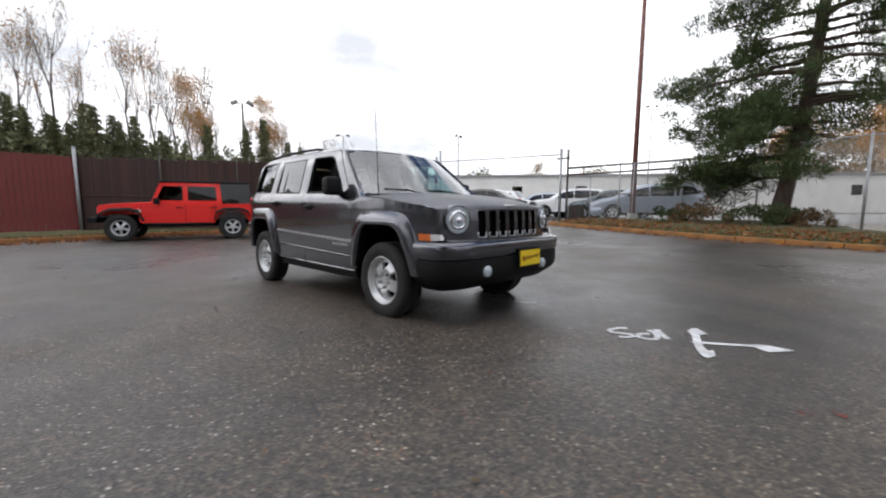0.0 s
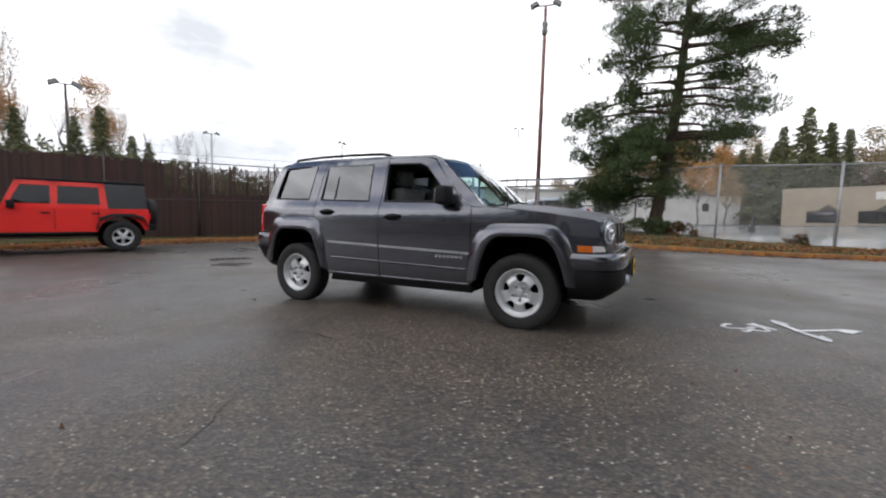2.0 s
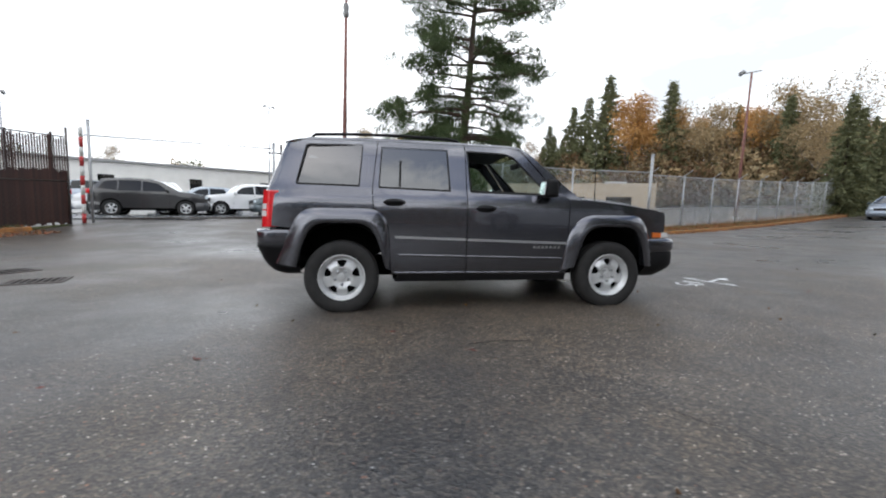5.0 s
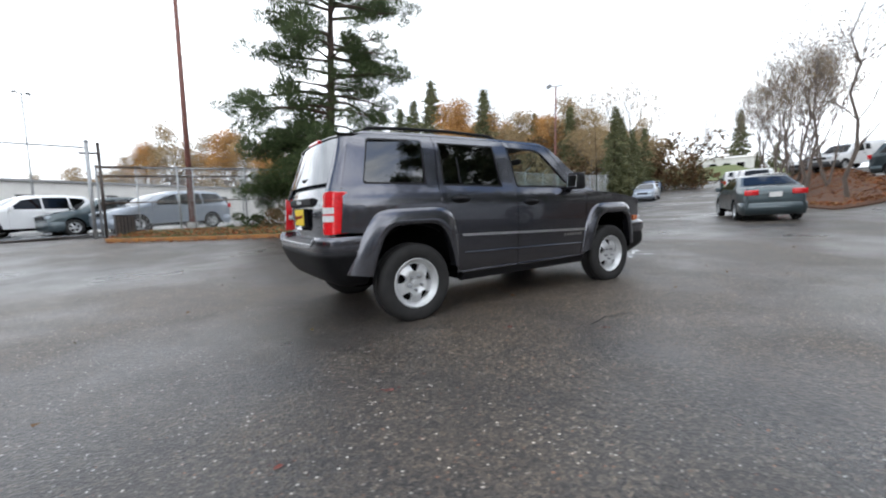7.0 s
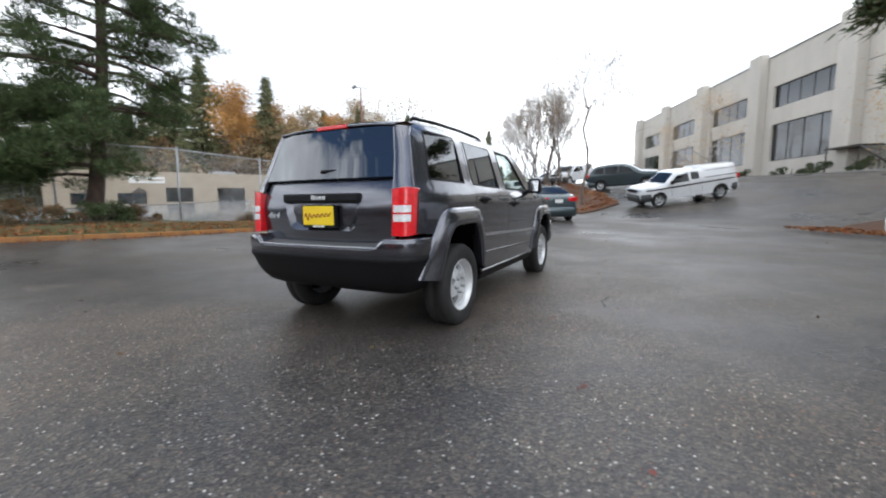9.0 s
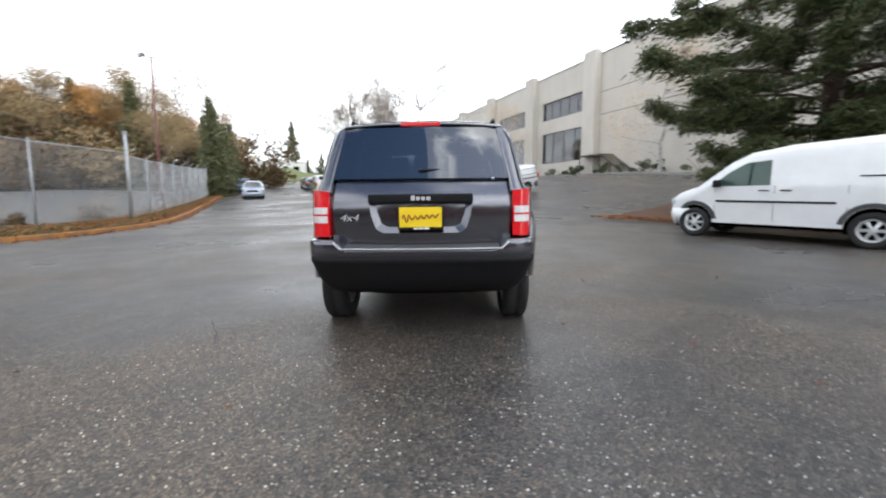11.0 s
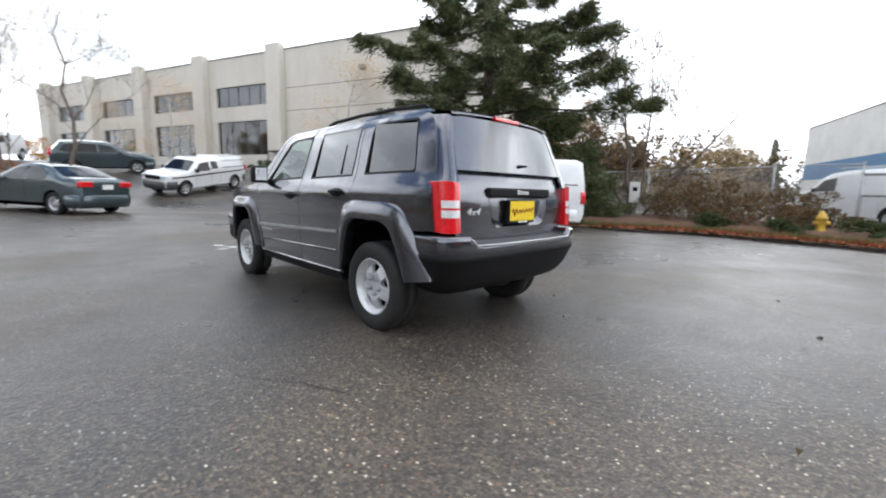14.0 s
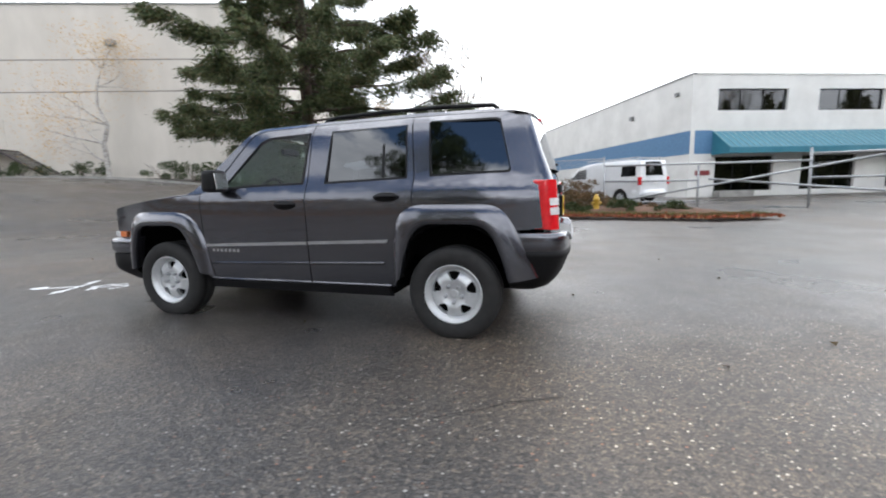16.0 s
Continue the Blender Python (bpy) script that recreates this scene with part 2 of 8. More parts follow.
def beaded(name, base):
    """The same paint under standing rain beads, which break up its gloss."""
    m = Mat(name, base, 0.5, 0.6, coat=0.12)
    m.b.inputs["Coat Roughness"].default_value = 0.35
    v = m.n("ShaderNodeTexVoronoi", Scale=150.0)
    m.t.links.new(m.co(), v.inputs["Vector"])
    f = m.noise(5.0, 4.0)
    m.put("Base Color", m.ramp(f, [(0.3, tuple(c * 0.85 for c in base)), (0.7, tuple(c * 1.15 for c in base))]))
    m.bump(v.outputs["Distance"], 0.5, 0.004)
    return m.m


GRANITE_WET = beaded("dark granite paint with rain beads", (0.125, 0.125, 0.138))
WHITEPAINT = paint("white car paint", (0.74, 0.75, 0.76))
REDPAINT = paint("flame red car paint", (0.78, 0.012, 0.006), rough=0.6)
REDPAINT.node_tree.nodes["Principled BSDF"].inputs["Coat Weight"].default_value = 0.4
SILVERPAINT = paint("silver blue car paint", (0.30, 0.34, 0.40), 0.6, 0.12)
GREYPAINT = paint("dark slate car paint", (0.045, 0.068, 0.078), 0.5, 0.15)
BLACKPAINT = paint("black car paint", (0.014, 0.014, 0.016))
BLUEPAINT = paint("blue car paint", (0.04, 0.10, 0.24), 0.3, 0.1)
GREENPAINT = paint("lime green car paint", (0.20, 0.36, 0.03))
BLACKPLASTIC = Mat("black textured plastic", (0.007, 0.007, 0.008), 0.55, spec=0.16).vary((0.011, 0.011, 0.012), 60.0, bump=0.08).m
DARKGREYPLASTIC = simple("dark grey plastic", (0.05, 0.052, 0.055), 0.5, c2=(0.06, 0.062, 0.064), scale=30.0)
RUBBER = simple("tyre rubber", (0.010, 0.010, 0.010), 0.8, c2=(0.017, 0.016, 0.016), scale=14.0)
# near-black that puts the shade of hollows into the colour; also black trim
SHADE_TRIM_BLACK = Mat("near-black for shaded hollows, seams and trim", (0.004, 0.004, 0.004), 0.95, spec=0.05).m
ALLOY = simple("silver painted steel", (0.62, 0.63, 0.64), 0.32, 0.40, c2=(0.52, 0.53, 0.54), scale=12.0)
CHROME = Mat("chrome", (0.75, 0.76, 0.78), 0.12, 1.0).m
BRIGHT = simple("satin bright trim and ledge glint", (0.55, 0.56, 0.58), 0.28, 0.8)
CABIN = simple("charcoal cabin trim", (0.03, 0.03, 0.032), 0.8, c2=(0.045, 0.045, 0.046), scale=25.0)
CLOTH = simple("light slate seat cloth", (0.13, 0.13, 0.13), 0.95, c2=(0.09, 0.09, 0.09), scale=40.0)
PLATEYELLOW = simple("yellow plate card", (0.85, 0.62, 0.01), 0.5, c2=(0.80, 0.56, 0.01))
PLATERED = simple("dark red lettering", (0.25, 0.03, 0.01), 0.5)
WHITECARD = simple("white card", (0.8, 0.8, 0.78), 0.6)
ROADPAINT = simple("white sprayed road paint", (0.72, 0.73, 0.74), 0.7, c2=(0.42, 0.42, 0.43), scale=9.0)
ORANGESPRAY = simple("faded orange sprayed mark", (0.20, 0.05, 0.036), 0.8, c2=(0.075, 0.05, 0.045), scale=30.0)
CONE = simple("dark rubber cone", (0.03, 0.03, 0.032), 0.6)
YELLOWPAINT = simple("yellow hydrant paint", (0.55, 0.34, 0.04), 0.5)
SIGNRED = simple("dull red sign", (0.22, 0.03, 0.03), 0.6)
CANOPY = simple("weathered brown shingle", (0.10, 0.085, 0.07), 0.85, c2=(0.07, 0.06, 0.05), scale=4.0)
STRIPEWHITE = simple("white pipe paint", (0.6, 0.6, 0.58), 0.6)
STRIPERED = simple("red pipe paint", (0.4, 0.03, 0.03), 0.6)


def glass(name, tint, through_, ior=1.9):
    """Car or house glass: a mirror-like sheet over a tinted see-through one."""
    m = bpy.data.materials.new(name)
    m.use_nodes = True
    t = m.node_tree
    t.nodes.clear()
    o = t.nodes.new("ShaderNodeOutputMaterial")
    tr = t.nodes.new("ShaderNodeBsdfTransparent")
    tr.inputs[0].default_value = rgb(tuple(v * through_ for v in tint))
    gl = t.nodes.new("ShaderNodeBsdfGlossy")
    gl.inputs["Roughness"].default_value = 0.015
    gl.inputs["Color"].default_value = (0.95, 0.97, 1.0, 1)
    lw = t.nodes.new("ShaderNodeLayerWeight")
    lw.inputs["Blend"].default_value = 0.5
    pw = t.nodes.new("ShaderNodeMath")
    pw.operation = "POWER"
    pw.inputs[1].default_value = 4.0
    fr = t.nodes.new("ShaderNodeMapRange")
    fr.inputs["To Min"].default_value = ((ior - 1) / (ior + 1)) ** 2
    t.links.new(lw.outputs["Facing"], pw.inputs[0])
    t.links.new(pw.outputs[0], fr.inputs["Value"])
    mx = t.nodes.new("ShaderNodeMixShader")
    t.links.new(fr.outputs[0], mx.inputs[0])
    t.links.new(tr.outputs[0], mx.inputs[1])
    t.links.new(gl.outputs[0], mx.inputs[2])
    t.links.new(mx.outputs[0], o.inputs[0])
    return m


CLEARGLASS = glass("clear windscreen glass", (0.80, 0.93, 0.88), 0.85, 2.3)
REARGLASS = glass("sky-reflecting tailgate glass", (0.5, 0.6, 0.66), 0.05, 2.3)
TINTGLASS = glass("dark tinted glass", (0.5, 0.6, 0.66), 0.08, 2.1)
CARGLASS = glass("dark car glass", (0.35, 0.40, 0.42), 0.10, 1.45)
VANGLASS = glass("green-tinted van glass", (0.50, 0.72, 0.64), 0.42, 1.5)
SIDEGLASS = glass("clear side window glass", (0.72, 0.90, 0.84), 0.8, 1.35)
HOUSEGLASS = glass("office window glass", (0.5, 0.55, 0.55), 0.25)


def lens(name, base, rough=0.15):
    m = Mat(name, base, rough, 0.0, 1.0)
    m.b.inputs["Coat Roughness"].default_value = 0.03
    f = m.noise(40.0, 2.0)
    m.put("Base Color", m.ramp(f, [(0.35, base), (0.65, tuple(v * 0.8 for v in base))]))
    return m.m


REDLENS = lens("red lamp lens", (0.72, 0.014, 0.02))
WHITELENS = lens("white lamp lens", (0.72, 0.72, 0.72))
AMBERLENS = lens("amber lamp lens", (0.75, 0.17, 0.02))
HEADLENS = lens("headlamp lens", (0.55, 0.62, 0.68), 0.1)


# ---- building helpers ----
from mathutils.geometry import delaunay_2d_cdt

UP = Vector((0.0204, -0.0149, 1.0)).normalized()      # true plumb: the yard slopes a little
LEAN = Vector((0, 0, 1)).rotation_difference(UP).to_matrix().to_4x4()


def plumb(x, y, z, rz=0.0, s=1.0):
    """Pose of an upright thing on the sloping yard."""
    return Matrix.Translation((x, y, z)) @ LEAN @ Matrix.Rotation(radians(rz), 4, "Z") @ Matrix.Scale(s, 4)


def soft(v):
    return v if v > 30 else math.log1p(math.exp(v))


def smooth(a, b, v):
    t = min(1.0, max(0.0, (v - a) / (b - a)))
    return t * t * (3 - 2 * t)


ROAD_U = (math.cos(radians(23)), math.sin(radians(23)))


def across(x, y):
    """Distance to the left of the street's middle line."""
    return -ROAD_U[1] * x + ROAD_U[0] * y


def lie(x, y):
    """Height of the ground."""
    street = 0.05 * 6 * soft((x - 16) / 6) + 0.42 * smooth(6.5, 15, y) * max(smooth(10, 1, x), smooth(7.2, 14.0, across(x, y)))
    s = 0.934 * x - 0.358 * y
    yard = 2.45 * smooth(12, 33, s) + 0.02 * max(0.0, s - 40)
    v = across(x, y)
    k = smooth(-4.9, -8.0, v) * smooth(7, 17, x)
    h = street * (1 - k) + yard * k
    far = math.hypot(x, y)
    return h + 0.16 * smooth(-9, -24, y) * smooth(6, -4, x) + 5.0 * smooth(110, 420, far)


def link_mesh(name, bm, material, parent=None, label="", smooth_=False):
    me = bpy.data.meshes.new(name)
    bm.to_mesh(me)
    bm.free()
    mats = material if isinstance(material, (list, tuple)) else [material]
    for m in mats:
        me.materials.append(m)
    if smooth_:
        for p in me.polygons:
            p.use_smooth = True
    ob = new(name, me)
    if parent is not None:
        ob.parent = parent
    if label:
        ob["label"] = label
    return ob


def part(name, bm, material, parent, label="", smooth_=False):
    return link_mesh(name, bm, material, parent, label, smooth_)


def thing(name, label, category, m=None, group="", kind=""):
    e = new(name)
    e.empty_display_size = 0.2
    if m is not None:
        e.matrix_basis = m
    return tagged(e, label, category, group, kind)


def pieces_mesh(name, verts, faces, material, parent=None, smooth_=False):
    me = bpy.data.meshes.new(name)
    me.from_pydata(verts, [], faces)
    me.materials.append(material)
    if smooth_:
        me.polygons.foreach_set("use_smooth", [True] * len(me.polygons))
    me.update()
    ob = new(name, me)
    if parent is not None:
        ob.parent = parent
    return ob


def add_box(bm, x0, x1, y0, y1, z0, z1, bev=0.0, taper=1.0):
    """A box with bevelled edges; taper narrows its top."""
    cx, cy = (x0 + x1) / 2, (y0 + y1) / 2
    vs = []
    for z, k in ((z0, 1.0), (z1, taper)):
        for x, y in ((x0, y0), (x1, y0), (x1, y1), (x0, y1)):
            vs.append(bm.verts.new((cx + (x - cx) * k, cy + (y - cy) * k, z)))
    fs = [bm.faces.new([vs[i] for i in f]) for f in ((3, 2, 1, 0), (4, 5, 6, 7), (0, 1, 5, 4), (1, 2, 6, 5), (2, 3, 7, 6), (3, 0, 4, 7))]
    if bev:
        es = list({e for f in fs for e in f.edges})
        bmesh.ops.bevel(bm, geom=es, offset=bev, segments=2, profile=0.6, affect="EDGES")
    return bm


def box(x0, x1, y0, y1, z0, z1, bev=0.0, taper=1.0):
    return add_box(bmesh.new(), x0, x1, y0, y1, z0, z1, bev, taper)


def add_tube(bm, pts, radii, n=8, cap=True):
    """A round bar along points, with a radius for each."""
    pts = [Vector(p) for p in pts]
    if isinstance(radii, (int, float)):
        radii = [radii] * len(pts)
    rings = []
    side = None
    for i, p in enumerate(pts):
        d = (pts[min(i + 1, len(pts) - 1)] - pts[max(i - 1, 0)]).normalized()
        if side is None or abs(d.dot(side)) > 0.95:
            side = d.orthogonal().normalized()
        side = (side - d * d.dot(side)).normalized()
        other = d.cross(side)
        rings.append([bm.verts.new(p + (side * math.cos(2 * math.pi * k / n) + other * math.sin(2 * math.pi * k / n)) * radii[i]) for k in range(n)])
    for a, b in zip(rings, rings[1:]):
        for k in range(n):
            f = bm.faces.new((a[k], a[(k + 1) % n], b[(k + 1) % n], b[k]))
            f.smooth = True
    if cap:
        bm.faces.new(rings[0][::-1])
        bm.faces.new(rings[-1])
    return bm


def tube(pts, radii, n=8, cap=True):
    return add_tube(bmesh.new(), pts, radii, n, cap)


def add_lathe(bm, prof, n=32, axis="Y", sgn=1.0, centre=(0, 0, 0)):
    """Turn (radius, offset) pairs round an axis."""
    rings = []
    for r, o in prof:
        ring = []
        for k in range(n):
            a = 2 * math.pi * k / n
            c, s = math.cos(a) * r, math.sin(a) * r
            p = (c, sgn * o, s) if axis == "Y" else (c, s, o) if axis == "Z" else (sgn * o, c, s)
            ring.append(bm.verts.new(Vector(p) + Vector(centre)))
        rings.append(ring)
    for a, b in zip(rings, rings[1:]):
        for k in range(n):
            f = bm.faces.new((a[k], a[(k + 1) % n], b[(k + 1) % n], b[k]))
            f.smooth = True
    return bm


def inside(p, poly):
    x, y = p
    c = False
    j = len(poly) - 1
    for i in range(len(poly)):
        xi, yi = poly[i]
        xj, yj = poly[j]
        if (yi > y) != (yj > y) and x < (xj - xi) * (y - yi) / (yj - yi) + xi:
            c = not c
        j = i
    return c


def dense(poly, res, closed=True):
    out = []
    n = len(poly)
    for i in range(n if closed else n - 1):
        a, b = poly[i], poly[(i + 1) % n]
        k = max(1, int(math.ceil(math.hypot(b[0] - a[0], b[1] - a[1]) / res)))
        out += [(a[0] + (b[0] - a[0]) * j / k, a[1] + (b[1] - a[1]) * j / k) for j in range(k)]
    if not closed:
        out.append(poly[-1])
    return out


def sheet(bm, poly, place, res=0.08, holes=(), rim=None, mat=0, sm=True):
    """Fill a flat outline with triangles and lay it on a surface by place(u, v). rim(u, v) gives the inner place of the edge,
    which turns the sheet into a panel with thickness."""
    loops = [dense(poly, res)] + [dense(h, res) for h in holes]
    pts, edges = [], []
    for lp in loops:
        k = len(pts)
        pts += lp
        edges += [(k + i, k + (i + 1) % len(lp)) for i in range(len(lp))]
    us, vs = [p[0] for p in poly], [p[1] for p in poly]
    u = min(us) + res * 0.5
    row = 0
    while u < max(us):
        v = min(vs) + res * (0.5 if row % 2 else 0.95)
        while v < max(vs):
            if inside((u, v), poly) and not any(inside((u, v), h) for h in holes):
                if min((u - a) ** 2 + (v - b) ** 2 for a, b in pts) > (0.45 * res) ** 2:
                    pts.append((u, v))
            v += res
        u += res
        row += 1
    out = delaunay_2d_cdt([Vector(p) for p in pts], edges, [], 0, 1e-6)
    co, faces = out[0], out[2]
    made = [bm.verts.new(place(c.x, c.y)) for c in co]
    for f in faces:
        c = sum((co[i] for i in f), Vector((0, 0))) / len(f)
        if len(f) == 3 and abs((co[f[1]] - co[f[0]]).cross(co[f[2]] - co[f[0]])) < 2e-4 * res * max((co[f[a]] - co[f[a - 1]]).length for a in range(3)):
            continue
        if not inside((c.x, c.y), poly) or any(inside((c.x, c.y), h) for h in holes):
            continue
        try:
            nf = bm.faces.new([made[i] for i in f])
            nf.smooth, nf.material_index = sm, mat
        except ValueError:
            pass
    if rim is not None:
        for lp in loops:
            a = [bm.verts.new(place(*p)) for p in lp]
            b = [bm.verts.new(rim(*p)) for p in lp]
            for i in range(len(lp)):
                j = (i + 1) % len(lp)
                nf = bm.faces.new((a[i], a[j], b[j], b[i]))
                nf.material_index = mat
    loose = [v for v in made if not v.link_faces]
    bmesh.ops.delete(bm, geom=loose, context="VERTS")
    if not sm:
        bmesh.ops.remove_doubles(bm, verts=bm.verts, dist=1e-5)
    return bm


def face_out(bm, centre):
    """Turn all faces away from a centre point."""
    c = Vector(centre)
    bm.normal_update()
    for f in bm.faces:
        if f.normal.dot(f.calc_center_median() - c) < 0:
            f.normal_flip()
    return bm


def interp(tab, v):
    if v <= tab[0][0]:
        return tab[0][1]
    for (a, p), (b, q) in zip(tab, tab[1:]):
        if v <= b:
            t = (v - a) / (b - a)
            return p + (q - p) * t
    return tab[-1][1]


def arc(cx, cz, r, a0, a1, n=14):
    return [(cx + r * math.cos(radians(a0 + (a1 - a0) * i / n)), cz + r * math.sin(radians(a0 + (a1 - a0) * i / n))) for i in range(n + 1)]


def add_bent(bm, path, half, n=14, crown=0.0, bow=0.0, mat=0):
    """A skin across the vehicle: path of (x, z), half width for each point, crown in z and bow in x towards the middle."""
    rows = []
    for (x, z), w in zip(path, half):
        rows.append([bm.verts.new((x + bow * (1 - (2 * k / n - 1) ** 2), (2 * k / n - 1) * w, z + crown * (1 - abs(2 * k / n - 1) ** 2.4))) for k in range(n + 1)])
    for a, b in zip(rows, rows[1:]):
        for k in range(n):
            f = bm.faces.new((a[k], a[k + 1], b[k + 1], b[k]))
            f.smooth, f.material_index = True, mat
    return bm


def add_wrap(bm, x_back, x_front, half, levels, n=28, power=4.5, mat=0, yk=0.8):
    """A bumper-like skin round an end: levels of (z, inset)."""
    rings = []
    sg = 1 if x_front > x_back else -1
    for z, ins in levels:
        ring = []
        for k in range(n + 1):
            a = math.pi * (k / n - 0.5)
            c, s = math.cos(a), math.sin(a)
            x = x_back + (x_front - sg * ins - x_back) * abs(c) ** (2 / power)
            y = (half - ins * yk) * (abs(s) ** (2 / power)) * (1 if s > 0 else -1)
            ring.append(bm.verts.new((x, y, z)))
        rings.append(ring)
    for a, b in zip(rings, rings[1:]):
        for k in range(n):
            f = bm.faces.new((a[k], a[k + 1], b[k + 1], b[k]))
            f.smooth, f.material_index = True, mat
    return bm


def add_ball(bm, c, rx, ry, rz, u=14, v=8):
    m = Matrix.Translation(c) @ Matrix.Diagonal((rx, ry, rz, 1))
    r = bmesh.ops.create_uvsphere(bm, u_segments=u, v_segments=v, radius=1.0, matrix=m)
    for w in r["verts"]:
        for f in w.link_faces:
            f.smooth = True
    return bm


# ---- wheels ----
def wheel(parent, x, y, z, r, rim_r, width, side, spokes=5, style="slot"):
    """A tyre on a spoked rim; side is the way its face looks along y."""
    hub = new("wheel")
    hub.parent = parent
    hub.location = (x, y, z)
    w = width / 2
    bm = bmesh.new()
    prof = [(rim_r * 0.98, -w * 0.8), (rim_r * 1.06, -w * 0.95), (r * 0.86, -w), (r * 0.955, -w * 0.9), (r, -w * 0.68), (r, -w * 0.2), (r * 0.985, -w * 0.16), (r * 0.985, w * 0.16), (r, w * 0.2),
            (r, w * 0.68), (r * 0.955, w * 0.9), (r * 0.86, w), (rim_r * 1.06, w * 0.95), (rim_r * 0.98, w * 0.8)]
    add_lathe(bm, prof, 40, "Y", side)
    part("tyre", bm, RUBBER, hub)
    bm = bmesh.new()
    steel = style == "slot"
    lip = [(rim_r * 0.97, -w * 0.8), (rim_r * 0.9, -w * 0.5), (rim_r * 0.86, w * 0.35), (rim_r * 0.90, w * 0.62), (rim_r * 0.985, w * 0.84), (rim_r * 1.0, w * 0.80)]
    if steel:
        lip = [(rim_r * 0.97, -w * 0.8), (rim_r * 0.9, -w * 0.5), (rim_r * 0.82, w * 0.2), (rim_r * 0.82, w * 0.46), (rim_r * 0.845, w * 0.52), (rim_r * 0.87, w * 0.50), (rim_r * 0.895, w * 0.66),
               (rim_r * 0.93, w * 0.70), (rim_r * 0.945, w * 0.86), (rim_r * 0.98, w * 0.92), (rim_r * 1.0, w * 0.86)]
    add_lathe(bm, lip, 44, "Y", side)
    face0 = w * 0.55
    tab = [(0.0, -0.006), (0.16, -0.006), (0.36, -0.004), (0.44, 0.018), (0.56, 0.014), (0.74, -0.006), (0.84, -0.022), (1.0, -0.024)]

    def dome(u, v):
        q = math.hypot(u, v) / rim_r
        d = interp(tab, q) if steel else 0.03 * math.cos(min(1, q) * math.pi) * (r / 0.34) - 0.012
        return (u, side * (face0 + d), v)

    def back(u, v):
        p = dome(u, v)
        return (p[0], p[1] - side * 0.03, p[2])

    ro = rim_r * (0.845 if steel else 0.90)
    out = [(ro * math.cos(2 * math.pi * k / 40), ro * math.sin(2 * math.pi * k / 40)) for k in range(40)]
    holes = []
    for k in range(spokes):
        a = 2 * math.pi * k / spokes + math.pi / 2
        da = math.pi / spokes
        if steel:
            q = [(0.46, -0.20), (0.53, -0.34), (0.69, -0.46), (0.755, -0.42), (0.775, 0.0), (0.755, 0.42), (0.69, 0.46), (0.53, 0.34), (0.46, 0.20)]
        else:
            q = [(0.32, -0.3), (0.60, -0.62), (0.82, -0.66), (0.85, 0.0), (0.82, 0.66), (0.60, 0.62), (0.32, 0.3)]
        holes.append([(rim_r * p * math.cos(a + t * da), rim_r * p * math.sin(a + t * da)) for p, t in q])
    sheet(bm, out, dome, rim_r * (0.11 if steel else 0.16), holes, back)
    if steel:
        for hole in holes:
            cx, cz = sum(p[0] for p in hole) / len(hole), sum(p[1] for p in hole) / len(hole)
            ring = [dome(cx + (p[0] - cx) * 1.10, cz + (p[1] - cz) * 1.10) for p in hole]
            add_tube(bm, ring + ring[:1], 0.0035, 5, False)
    part("rim", bm, ALLOY, hub)
    # added near-black disc behind the rim: paints the shade seen through the holes
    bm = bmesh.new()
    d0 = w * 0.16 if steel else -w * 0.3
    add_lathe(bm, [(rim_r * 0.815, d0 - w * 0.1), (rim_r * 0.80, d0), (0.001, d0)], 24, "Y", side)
    part("rim_shade_disc", bm, SHADE_TRIM_BLACK, hub)
    bm = bmesh.new()
    add_lathe(bm, [(rim_r * 0.15, face0 - 0.01), (rim_r * 0.14, face0 + 0.006), (rim_r * 0.12, face0 + 0.008), (0.001, face0 + 0.004)], 20, "Y", side)
    part("centre_cap", bm, ALLOY, hub)
    for k in range(5):
        a = 2 * math.pi * (k + 0.5) / 5 + math.pi / 2
        bm = bmesh.new()
        add_lathe(bm, [(0.014, face0 - 0.01), (0.014, face0 + 0.026), (0.009, face0 + 0.034), (0.001, face0 + 0.034)], 6, "Y", side, (rim_r * 0.29 * math.cos(a), 0, rim_r * 0.29 * math.sin(a)))
        part("wheel_nut", bm, GALV, hub)
    return hub


# ---- ground ----
def axis_steps():
    out, v = [0.0], 0.0
    while v < 1500:
        v += 1.0 if v < 46 else 0.09 * v
        out.append(v)
    return [-a for a in out[:0:-1]] + out


def ground_sheet():
    st = axis_steps()
    n = len(st)
    verts = [(x, y, lie(x, y)) for y in st for x in st]
    faces, idx = [], []
    for j in range(n - 1):
        for i in range(n - 1):
            faces.append((j * n + i, j * n + i + 1, (j + 1) * n + i + 1, (j + 1) * n + i))
            cx, cy = (st[i] + st[i + 1]) / 2, (st[j] + st[j + 1]) / 2
            idx.append(1 if math.hypot(cx, cy) > 135 else 0)
    me = bpy.data.meshes.new("ground")
    me.from_pydata(verts, [], faces)
    me.materials.append(ASPHALT)
    me.materials.append(HILL)
    me.polygons.foreach_set("material_index", idx)
    me.polygons.foreach_set("use_smooth", [True] * len(faces))
    return tagged(new("ground", me), "damp dark grey asphalt yard with exposed stones", "ground", kind="structure")


ground_sheet()


